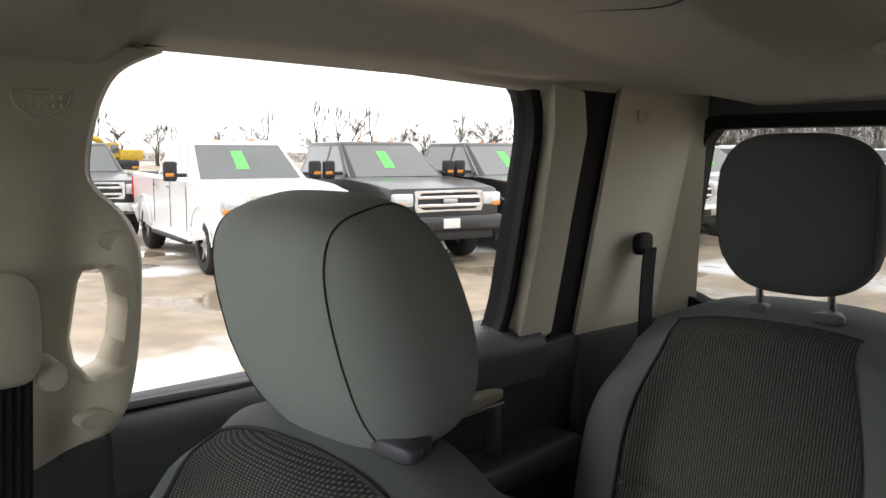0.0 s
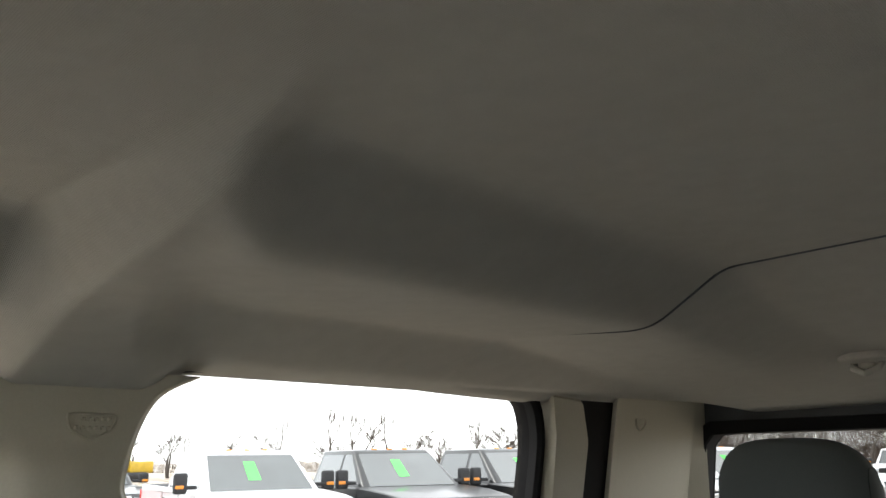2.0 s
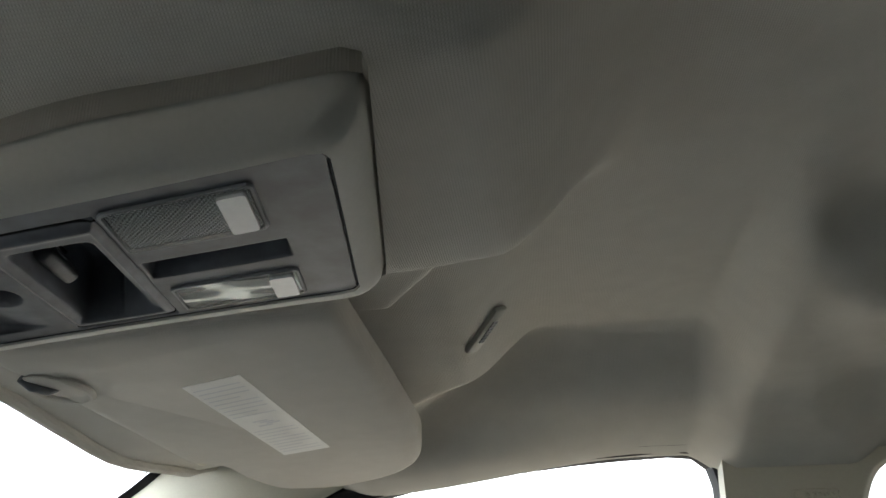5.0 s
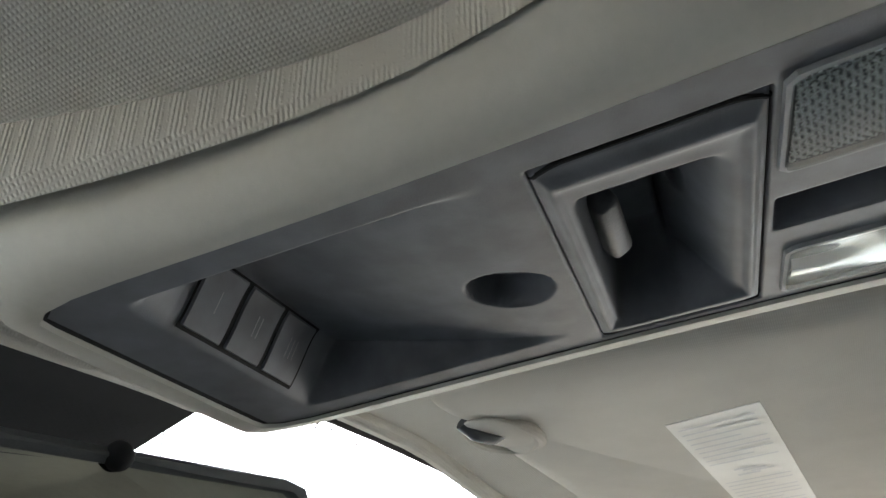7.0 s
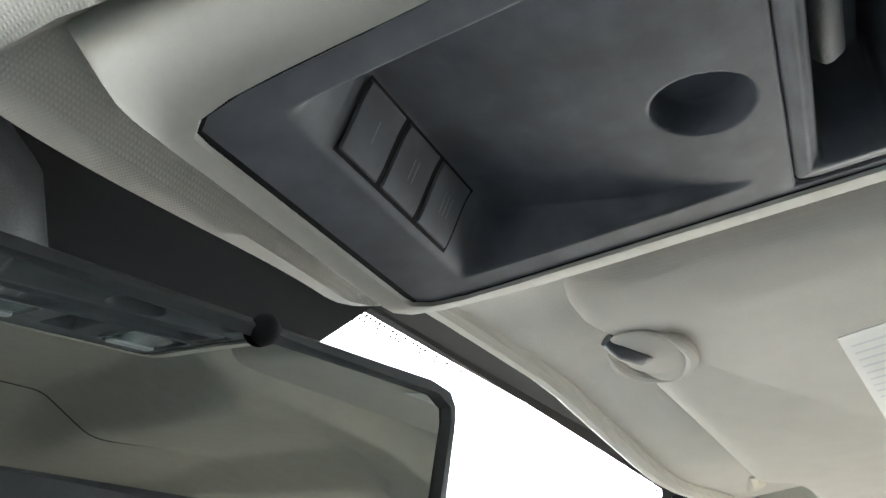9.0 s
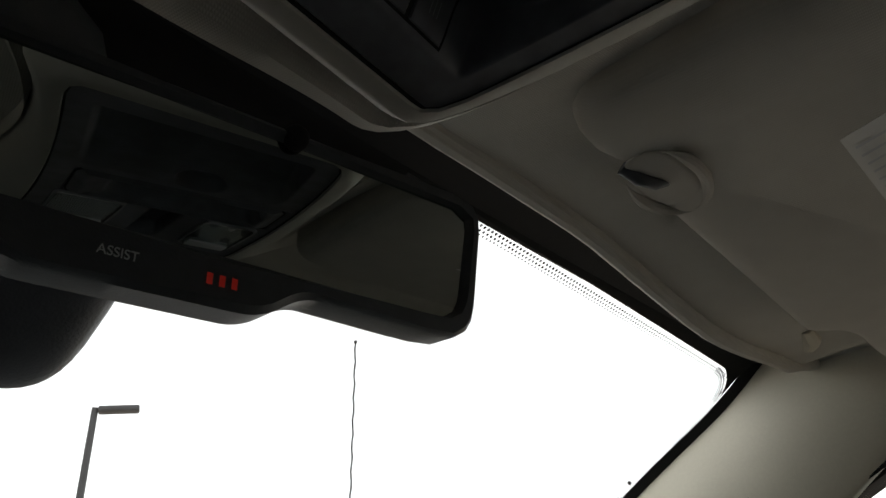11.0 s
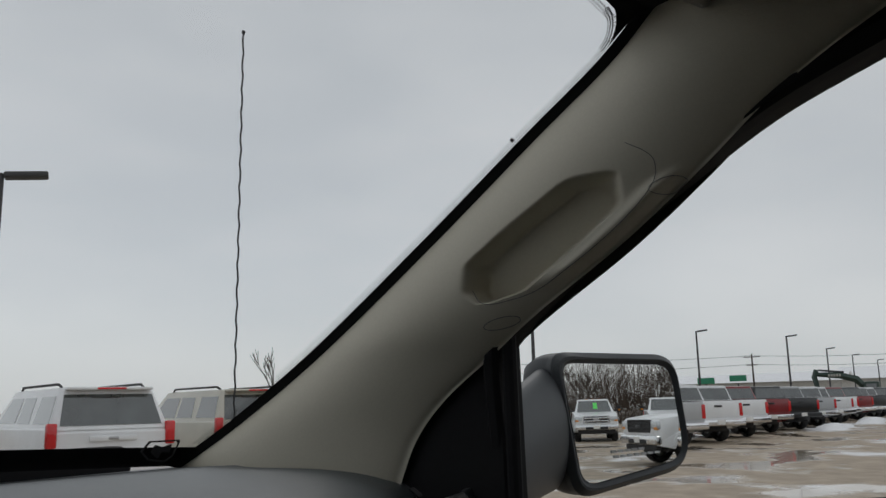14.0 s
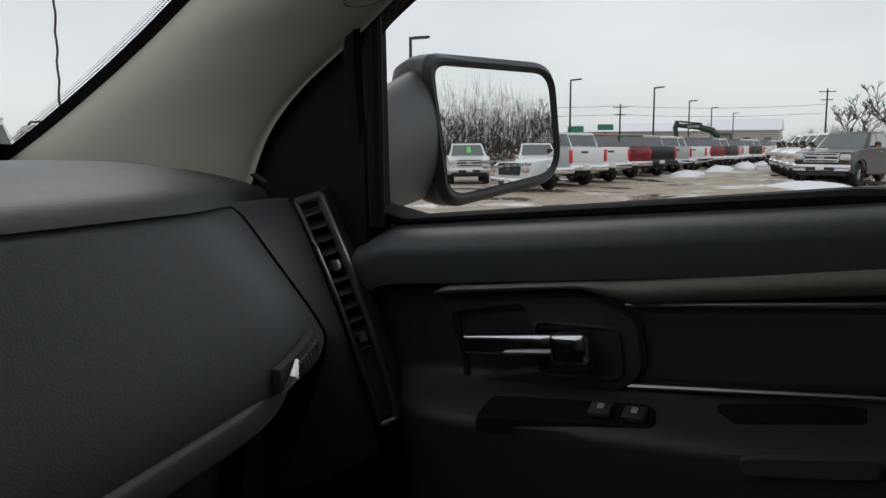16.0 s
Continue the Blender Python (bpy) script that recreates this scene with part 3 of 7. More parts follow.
c_pillar(1)
c_pillar(-1)


def rear_belt():
    t = thing("rear_seat_belt", "black rear seat belt leaving a slot in trim", "seat belt", (0.69, -1.23, 1.55))
    part("slot", superbox((0.690, -1.228, 1.578), (0.012, 0.036, 0.022), 0.6, 20, 12, None, pose(0, 0, 0, 0, 0, 8)), M_RUBBER, t)
    wb = sheet(lambda u, v: Vector((0.672 - 0.06 * v ** 2, -1.205 - 0.048 * u + 0.07 * v, 1.57 - 0.40 * v)), 16, 24, thick=0.003, back=(1, 0, 0))
    part("webbing", wb, M_BELT, t)
    c = thing("airbag_emblem", "small embossed mark on beige corner trim", "emblem", (0.675, -1.17, 1.82))
    shield = rounded([(-1.145, 1.835), (-1.185, 1.835), (-1.18, 1.818), (-1.165, 1.81), (-1.15, 1.818)], 0.004)
    inner = [(-1.165 + (a + 1.165) * 0.85, 1.825 + (b - 1.825) * 0.8) for a, b in shield]
    part("rim", pierced(shield, inner, (-1.165, 1.825), lambda a, b, w: Vector((side_x(b) - 0.0135 - 0.006 + w, a, b)), 0.004, 40, 0.0006), M_BEIGE, c)


rear_belt()


def back_wall():
    # rear glass with black border in the cab's back wall
    outer = [(-0.80, 1.05), (0.80, 1.05), (0.80, 1.90), (-0.80, 1.90)]
    hole = rounded([(-0.70, 1.435), (0.70, 1.435), (0.65, 1.822), (-0.65, 1.822)], 0.03)
    place = lambda a, b, w: Vector((a, -1.395 - w, b))
    part("wall_back", pierced(outer, hole, (0, 1.6), place, 0.06, 160), M_BLACK, None, "black inner back wall of cab", category="wall", kind="structure")
    inner = rounded([(-0.692, 1.446), (0.692, 1.446), (0.643, 1.806), (-0.643, 1.806)], 0.03)
    part("window_seal_back", pierced([(a * 1.03, 1.63 + (b - 1.63) * 1.06) for a, b in hole], inner, (0, 1.6), lambda a, b, w: Vector((a, -1.389 - w, b)), 0.05, 160), M_RUBBER, None, "black border of rear window", category="seal", kind="structure")
    bm = bmesh.new()
    bm.faces.new([bm.verts.new((a, -1.43, b)) for a, b in hole])
    ob = part("window_back", bm, M_TINT_BACK, None, "rear window glass of cab", category="window", kind="structure", smooth=False)
    ob.visible_shadow = False


back_wall()
NUDGE = Vector((0, 0, 0))


def rear_door(s):
    # lower rear door: black upper panel with pull handle
    d = tagged(new("door_rear_" + ("right" if s > 0 else "left")), "black plastic rear door panel with grab pull", "door", kind="structure")
    def panel(u, v):
        y = -0.12 - 0.93 * u
        prof = [(0.0, 0.0), (0.004, 0.035), (-0.012, 0.04), (-0.020, 0.075), (-0.012, 0.12), (0.0, 0.26), (0.005, 0.70)]
        k = v * (len(prof) - 1)
        i = min(int(k), len(prof) - 2)
        f = k - i
        a, b = prof[i], prof[i + 1]
        return Vector((s * (side_x(BELT) + (0.03 if i == 0 and f == 0 else 0.003 + (a[0] + (b[0] - a[0]) * f))), y, 1.446 - (a[1] + (b[1] - a[1]) * f)))
    part("panel", sheet(panel, 8, 36, thick=0.06, back=(s, 0, 0)), M_BLACK, d)
    part("pull_grip", superbox((s * 0.722, -0.668, 1.352), (0.014, 0.115, 0.012), 0.5), M_BROWN, d, "taupe padded grip of pull")
    part("pull_strip", rbox((s * 0.716, -0.668, 1.337), (0.010, 0.225, 0.006), 0.002), M_CHROME, d, "bright strip under grip")
    part("pull_post", rbox((s * 0.722, -0.765, 1.288), (0.022, 0.024, 0.10), 0.008), M_DARK, d)
    part("armrest", rbox((s * 0.72, -0.60, 1.222), (0.10, 0.74, 0.05), 0.02, 3), M_BLACK, d)
    return d


rear_door(1)
rear_door(-1)


def sill_cap(s, y0, y1, z0, z1, name):
    """Rounded soft top of a door, running up to the glass."""
    def f(u, v):
        y = y0 + (y1 - y0) * u
        z = z0 + (z1 - z0) * u
        a = v * math.pi * 0.5
        x = side_x(BELT) + 0.045 - 0.07 * math.sin(a)
        return Vector((s * x, y, z - 0.045 * (1 - math.cos(a)) + 0.002))
    return part(name, sheet(f, 30, 14, thick=0.05, back=(0, 0, -1)), M_BLACK, None, "soft black door top below window", category="door trim", kind="structure")


sill_cap(1, -0.12, -0.93, 1.464, 1.444, "trim_rear_sill_right")
sill_cap(-1, -0.12, -0.93, 1.464, 1.444, "trim_rear_sill_left")
# pillar base below the trim, quarter walls and floor, closing the cab
for s in (1, -1):
    nm = "right" if s > 0 else "left"
    part("wall_b_pillar_" + nm, rbox((s * 0.775, -0.02, 1.146), (0.07, 0.24, 0.59), 0.01), M_BLACK, None, "black lower pillar cover", category="wall", kind="structure")
    part("wall_quarter_" + nm, rbox((s * 0.78, -1.20, 1.013), (0.09, 0.32, 0.782), 0.01), M_BLACK, None, "black lower corner panel", category="wall", kind="structure")
    part("wall_outer_" + nm, rbox((s * 0.93, 0.1, 0.95), (0.03, 3.1, 0.78), 0.01), M_BLACK, None, "outer side of cab", category="wall", kind="structure")
    # roof rail that carries the liner's edge
    part("wall_rail_" + nm, sheet(lambda u, v: Vector((s * (0.672 + 0.13 * v), -1.42 + 2.05 * u, 1.874 + 0.15 * v)), 6, 2, thick=0.05, back=(s, 0, 0)), M_RUBBER, None, "roof rail above side windows", category="wall", kind="structure")
part("floor", rbox((0, 0.0, 0.60), (1.9, 3.2, 0.04)), M_CARPET, None, "dark carpeted cab floor", category="floor", kind="structure", smooth=False)
part("wall_firewall", rbox((0, 1.62, 0.98), (1.9, 0.04, 0.74)), M_BLACK, None, "black front bulkhead behind dashboard", category="wall", kind="structure", smooth=False)
part("wall_back_low", rbox((0, -1.43, 0.85), (1.9, 0.06, 0.5)), M_BLACK, None, "black lower back wall", category="wall", kind="structure", smooth=False)

NUDGE = Vector((0.003, -0.014, 0.009))
# ---- windscreen and A pillars ----
GLASS_EDGE = [(0.676, 0.776, 1.878), (0.699, 0.836, 1.840), (0.715, 0.939, 1.778), (0.716, 1.085, 1.672), (0.716, 1.262, 1.549), (0.712, 1.41, 1.459), (0.712, 1.535, 1.396)]
DOOR_EDGE = [(0.686, 0.512, 1.852), (0.694, 0.612, 1.804), (0.704, 0.680, 1.765), (0.714, 0.745, 1.716), (0.724, 0.838, 1.650), (0.738, 0.957, 1.580), (0.752, 1.024, 1.537), (0.754, 1.095, 1.486), (0.755, 1.140, 1.437), (0.757, 1.168, 1.380)]
GE, DE = curve_pts(GLASS_EDGE, 100), curve_pts(DOOR_EDGE, 100)


RECESS = rounded([(0.47 * 0.19, 0.335 * 0.95), (0.68 * 0.19, 0.332 * 0.95), (0.84 * 0.19, 0.395 * 0.95), (0.84 * 0.19, 0.580 * 0.95), (0.71 * 0.19, 0.605 * 0.95), (0.55 * 0.19, 0.570 * 0.95), (0.38 * 0.19, 0.495 * 0.95), (0.40 * 0.19, 0.420 * 0.95)], 0.012, 4)


def inside(u, v):
    """Distance in metres inside the outline of the recess, negative outside."""
    if not (0.3 < u < 0.95 and 0.28 < v < 0.62):
        return -1.0
    x, y = u * 0.19, v * 0.95
    odd, best = False, 1.0
    for (ax, ay), (bx, by) in zip(RECESS, RECESS[1:] + RECESS[:1]):
        if (ay > y) != (by > y) and x < ax + (bx - ax) * (y - ay) / (by - ay):
            odd = not odd
        dx, dy = bx - ax, by - ay
        k = max(0.0, min(1.0, ((x - ax) * dx + (y - ay) * dy) / max(dx * dx + dy * dy, 1e-9)))
        best = min(best, math.hypot(x - ax - k * dx, y - ay - k * dy))
    return best if odd else -best


def pillar_caps(f):
    # two round screw covers and the joint line of the grab bar
    for u0, v0 in ((0.945, 0.37), (0.90, 0.655)):
        c = thing("screw_cover", "round beige cover cap on windscreen pillar", "cover", f(u0, v0), group="pillar cover caps")
        up = Vector((-0.0008, -0.0004, 0))
        ring = [f(min(0.995, u0 + 0.065 * math.cos(a)), v0 + 0.0165 * math.sin(a)) + up for a in (k * math.tau / 28 for k in range(28))]
        bm = bmesh.new()
        tube(bm, ring + ring[:2], 0.0004, 5)
        part("gap", bm, M_DARK, c)
    bm = bmesh.new()
    line = curve_pts([(0.60, 0.285, 0), (0.80, 0.325, 0), (0.905, 0.40, 0), (0.90, 0.56, 0), (0.80, 0.60, 0), (0.70, 0.597, 0), (0.58, 0.562, 0)], 80)
    tube(bm, [f(q.x, q.y) + Vector((-0.0001, 0.0, 0)) for q in line], 0.0004, 5)
    part("trim_joint_line", bm, M_DARK, None, "fine joint line of grab bar trim", category="joint", kind="structure")


def a_pillar(s):
    def f(u, v):
        k = v * 100
        i = min(int(k), 99)
        g = GE[i].lerp(GE[i + 1], k - i)
        d = DE[i].lerp(DE[i + 1], k - i)
        p = g.lerp(d, u)
        # rounded inner face, swelling into the cab and turning under towards the door
        swell = 0.034 * math.sin(math.pi * min(1, u * 1.02)) ** 0.7
        p = p + Vector((-swell, -0.25 * swell, 0.1 * swell))
        # recess behind the grab bar
        e = inside(u, v)
        p = p + Vector((0.040, 0.014, 0.004)) * smooth01(e / (0.022 - 0.013 * smooth01((u - 0.55) / 0.2)))
        # lip of the grab bar beside the recess
        c = math.exp(-((u - 0.91) / 0.05) ** 2) * smooth01((0.13 - abs(v - 0.455)) / 0.06)
        p = p + Vector((-0.010, -0.004, 0)) * c
        return Vector((s * p.x, p.y, p.z))
    if s > 0:
        pillar_caps(f)
    return part("trim_a_pillar", sheet(f, 100, 320), M_BEIGE, None, "beige grained windscreen pillar trim with recessed grab bar", category="pillar trim", kind="structure", angle=70)


a_pillar(1)
a_pillar(-1)


def pillar_back(s):
    # dark inside of the pillar between glass edge and door edge, so no light leaks
    bm = bmesh.new()
    a = [bm.verts.new((s * (p.x + 0.004), p.y, p.z)) for p in GE]
    b = [bm.verts.new((s * (p.x + 0.05), p.y + 0.01, p.z)) for p in DE]
    skin(bm, [a, b], False)
    part("wall_a_pillar", bm, M_RUBBER, None, "outer steel of windscreen pillar", category="wall", kind="structure")


pillar_back(1)
pillar_back(-1)


def screen(u, v):
    """Windscreen: u from left to right, v from header to dash."""
    k = v * 100
    i = min(int(k), 99)
    g = GE[i].lerp(GE[i + 1], k - i)
    x = (2 * u - 1) * (g.x + 0.004)
    q = 1 - (x / g.x) ** 2
    return Vector((x, g.y + (0.0 + 0.14 * v) * q + 0.012, g.z + 0.012 * q + 0.006))


ws = part("window_windscreen", sheet(screen, 80, 100), M_GLASS, None, "large clear curved windscreen", category="window", kind="structure")
ws.visible_shadow = False


def frit():
    # black printed band at the edge of the windscreen, breaking into dots
    bm = bmesh.new()
    def strip(f0, f1, n):
        a = [bm.verts.new(f0(k / n)) for k in range(n + 1)]
        b = [bm.verts.new(f1(k / n)) for k in range(n + 1)]
        skin(bm, [a, b], False)
    off = Vector((0, -0.004, -0.002))
    strip(lambda t: screen(t, 0.0) + off + Vector((0, -0.055, 0.022)), lambda t: screen(t, 0.027) + off, 60)
    for s in (1, -1):
        strip(lambda t: Vector((s * (GE[round(t * 100)].x + 0.001), GE[round(t * 100)].y - 0.002, GE[round(t * 100)].z)), lambda t: screen(0.5 + s * 0.490, t) + off, 100)
    strip(lambda t: screen(t, 0.93 - 0.01 * math.sin(t * math.pi)) + off, lambda t: screen(t, 1.0) + off, 60)
    strip(lambda t: screen(0.36 + 0.24 * t, 0.0) + off, lambda t: screen(0.375 + 0.21 * t, 0.125) + off, 20)
    for s in (1, -1):
        # rounded upper corners of the clear glass
        arc = [(0.988 - 0.034 + 0.034 * math.cos(a), 0.025 + 0.046 - 0.046 * math.sin(a)) for a in (math.pi / 2 * k / 16 for k in range(17))]
        q = [bm.verts.new(screen(0.5 + s * (u - 0.5), v) + off) for u, v in arc]
        o = bm.verts.new(screen(0.5 + s * 0.492, 0.006) + off)
        for i, j in zip(q, q[1:]):
            bm.faces.new((o, i, j))
    part("trim_screen_band", bm, M_RUBBER, None, "black printed border of windscreen", category="border", kind="structure")
    bm = bmesh.new()
    def dot(p, r):
        n = Vector((0, -0.55, -0.83))
        q = n.to_track_quat("Z", "Y").to_matrix()
        bm.faces.new([bm.verts.new(Vector(p) + off + q @ Vector((r * math.cos(a), r * math.sin(a), 0))) for a in (k * math.tau / 6 for k in range(6))])
    for r, (du, rad) in enumerate(((0.0045, 0.0014), (0.0075, 0.0012), (0.0100, 0.0009))):
        for k in range(230):
            dot(screen(0.9925 - du, 0.02 + 0.9 * (k + 0.5 * (r % 2)) / 230), rad)
            dot(screen(0.0075 + du, 0.02 + 0.9 * (k + 0.5 * (r % 2)) / 230), rad)
        for k in range(300):
            dot(screen(0.01 + 0.98 * (k + 0.5 * (r % 2)) / 300, 0.027 + du * 1.3), rad)
    for r, (du, rad) in enumerate(((0.0045, 0.0014), (0.0075, 0.0012), (0.0100, 0.0009))):
        for k in range(26):
            a = math.pi / 2 * (k + 0.5 * (r % 2)) / 26
            dot(screen(0.954 + (0.036 - du) * math.cos(a), 0.071 - (0.046 - du * 1.3) * math.sin(a)), rad)
    for i in range(84):
        for j in range(44):
            a, b = (i - 42) / 42, j / 44
            if a * a + b * b < 1 and b > 0.4:
                dot(screen(0.48 + 0.105 * a, 0.0 + 0.20 * b + (0.0023 if i % 2 else 0)), 0.0014 * (1 - 0.45 * math.sqrt(a * a + b * b)) + 0.0003)
    part("screen_dots", bm, M_RUBBER, None, "black printed dots along windscreen edge", kind="stuff", category="dots", smooth=False)
    bm = bmesh.new()
    box(bm, (0.697, 0.958, 1.778), (0.006, 0.003, 0.004), 0.001, 1, pose(0, 0, 0, 40, 20, 0))
    part("dirt_speck", bm, M_STEEL, None, "tiny dark speck stuck on windscreen", category="speck")


frit()

NUDGE = Vector((0, -0.013, 0.012))

# ---- dashboard ----
def dash_y(x):
    """How far the dash face draws back towards its outer end."""
    return 0.038 + 0.01 * (abs(x) / 0.5) ** 2 + 0.14 * smooth01((abs(x) - 0.44) / 0.32) ** 1.2


DASH_TOP = [(1.64, 1.388), (1.45, 1.400), (1.25, 1.409), (1.10, 1.411), (1.02, 1.406), (0.965, 1.392), (0.945, 1.378), (0.946, 1.374)]
DASH_FACE = [(0.952, 1.3735), (0.946, 1.369), (0.938, 1.355), (0.920, 1.30), (0.902, 1.245), (0.895, 1.212), (0.897, 1.204)]
DASH_STRIP = [(0.897, 1.204), (0.889, 1.200), (0.889, 1.182), (0.897, 1.177)]
DASH_LOW = [(0.900, 1.176), (0.925, 1.165), (0.965, 1.12), (0.99, 1.02), (1.03, 0.86), (1.10, 0.70)]


def along(prof, f):
    k = f * (len(prof) - 1)
    i = min(int(k), len(prof) - 2)
    a, b = prof[i], prof[i + 1]
    return a[0] + (b[0] - a[0]) * (k - i), a[1] + (b[1] - a[1]) * (k - i)


def smoothed(prof, n=40):
    return [(p.x, p.y) for p in curve_pts([(a, b, 0) for a, b in prof], n)]


def dash_lift(x, z):
    return max(0.0, 0.021 + 0.09 * (x - 0.33)) * max(0.0, min(1.0, (1.375 - z) / 0.165)) * smooth01((z - 0.95) / 0.22)


def dash_piece(name, prof, x0, x1, mat, parent, label="", n=60, slant=0.0):
    pr = smoothed(prof)
    def f(u, v):
        x = x0 + (x1 - x0) * u
        y, z = along(pr, v)
        k = smooth01((1.45 - y) / 0.3)
        return Vector((x + slant * (1.375 - z), y + dash_y(x) * k, z + dash_lift(x, z) - 0.012 * smooth01((abs(x) - 0.5) / 0.25) * k))
    return part(name, sheet(f, n, 48, thick=0.012, back=(0, 1, -0.1)), mat, parent, label, angle=55)


dash = thing("dashboard", "black grained dashboard with closed upper glovebox", "dashboard", (0, 1.2, 0.62))
dash_piece("top_pad", DASH_TOP, -0.775, 0.775, M_PAD, dash, "leather-grained soft black top pad")
dash_piece("glovebox_door", DASH_FACE, 0.10, 0.565, M_PAD, dash, "leather-grained black glovebox door", slant=0.38)
dash_piece("centre_face", DASH_FACE, -0.775, 0.097, M_PAD, dash)
dash_piece("trim_strip", DASH_STRIP, 0.10, 0.64, M_SLATE, dash, "slate trim strip under glovebox door")
dash_piece("trim_strip", DASH_STRIP, -0.775, 0.097, M_DARK, dash)
dash_piece("lower_panel", DASH_LOW, -0.775, 0.76, M_BLACK, dash)


def dash_end():
    # end of the dashboard with the tall vent
    t0, t1 = Vector((0.738, 1.074, 1.367)), Vector((0.744, 0.982, 1.130))
    ax = (t1 - t0)
    n = Vector((-0.55, -0.80, 0.05)).normalized()
    lat = ax.cross(n).normalized()
    if lat.x < 0:
        lat = -lat
    # side frames bow outwards down their length
    def spine(k):
        return t0 + ax * k + n * 0.006 * math.sin(math.pi * k) + lat * 0.004 * math.sin(math.pi * k * 0.9)
    # smooth panel from the glovebox door's edge to the vent, and its return behind the vent
    pr = smoothed(DASH_FACE + [(0.900, 1.19), (0.915, 1.15), (0.935, 1.11), (0.96, 1.06)])
    def cap(u, v):
        y, z = along(pr, v)
        x = 0.568 + 0.38 * min(0.18, 1.375 - z)
        a = Vector((x, y + dash_y(0.566) - 0.002, z + dash_lift(0.566, z) - 0.002))
        b = spine(1.12 * v - 0.02) - lat * 0.0165 - n * 0.003
        return a.lerp(b, u) + n * 0.012 * math.sin(math.pi * u) * smooth01(v * 6)
    part("end_panel", sheet(cap, 30, 60, thick=0.02, back=(0, 1, 0)), M_BLACK, dash, "smooth black end panel", angle=60)
    part("end_return", sheet(lambda u, v: spine(1.12 * v - 0.02) + lat * (0.0165 + 0.035 * u) - n * (0.003 + 0.05 * u * u), 8, 40, thick=0.01, back=-n), M_BLACK, dash, angle=60)
    for off, w, nm, mt in ((0.014, 0.0048, "vent_frame_outer", M_SATIN), (-0.014, 0.0026, "vent_frame_inner", M_SATIN)):
        bm = bmesh.new()
        tube(bm, [spine(k / 24) + lat * off * (1 - 0.25 * (k / 24)) for k in range(25)], w, 10)
        part(nm, bm, mt, dash, "satin silver vent surround")
    bm = bmesh.new()
    tube(bm, [spine(0) - lat * 0.015, spine(0) + lat * 0.015], 0.005, 10)
    part("vent_frame_top", bm, M_SATIN, dash)
    bm = bmesh.new()
    tube(bm, [spine(1) - lat * 0.010, spine(1) + lat * 0.010], 0.004, 10)
    part("vent_frame_bottom", bm, M_SATIN, dash)
    bm = sheet(lambda u, v: spine(v) + lat * (u - 0.5) * 0.03 - n * 0.016, 4, 24, thick=0.01, back=-n)
    part("vent_throat", bm, M_RUBBER, dash)
    for k in range(11):
        c = spine(0.06 + 0.6 * k / 10) - n * 0.007
        rot = Matrix((lat, n, ax.normalized())).transposed().to_4x4() @ pose(0, 0, 0, 25, 0, 0)
        part("vent_slat", rbox(c, (0.028, 0.014, 0.0022), 0.0008, 1, rot), M_BLACK, dash)
    for k in (0.30, 0.62):
        part("vent_tab", rbox(spine(k) - n * 0.002, (0.010, 0.008, 0.012), 0.002, 2, Matrix((lat, n, ax.normalized())).transposed().to_4x4()), M_SATIN, dash)
    part("lower_vent_cover", sheet(lambda u, v: spine(0.68 + 0.30 * v) + lat * (u - 0.5) * 0.028 - n * 0.004, 4, 10, thick=0.01, back=-n), M_BLACK, dash)


dash_end()


def dash_badge():
    # winged plaque with raised marks, lying on the lower edge of the glovebox door
    pr = smoothed(DASH_FACE)
    def face(x, z, off):
        z0 = z - dash_lift(x, 1.21)
        v = min(range(41), key=lambda k: abs(pr[k][1] - z0)) / 40
        y, _ = along(pr, v)
        x0 = x - 0.38 * (1.375 - z0)
        return Vector((x, y + dash_y(x0) - off, z - 0.012 * smooth01((x0 - 0.5) / 0.25)))
    at = lambda a, b, off: face(0.492 + 0.068 * a, 1.238 + 0.016 * a + 0.018 * b, off)
    part("plaque", sheet(lambda u, v: at(u, v, 0.008), 12, 4, thick=0.008, back=(0, 1, 0)), M_BLACK, dash, "black plaque with bright raised marks")
    for k in range(7):
        a = 0.34 + 0.09 * k
        part("plaque_mark", sheet(lambda u, v: at(a + 0.06 * u, 0.25 + 0.45 * v, 0.0105), 2, 2, thick=0.003, back=(0, 1, 0)), M_SATIN, dash)
    bm = bmesh.new()
    tube(bm, [at(0.02, 0.0, 0.010), at(0.12, 0.5, 0.013), at(0.26, 1.0, 0.011)], [0.002, 0.005, 0.002], 8)
    part("plaque_sweep", bm, M_CHROME, dash)
    part("sensor_patch", rbox((0.552, 0.995, 1.397), (0.016, 0.012, 0.002), 0.0006, 1, pose(0, 0, 0, 38, 0, 22)), M_RUBBER, dash)


dash_badge()
# seal and cowl at the windscreen's foot
part("trim_cowl", rbox((0, 1.66, 1.40), (1.42, 0.06, 0.05), 0.015), M_RUBBER, None, "black cowl at windscreen foot", category="cowl", kind="structure")


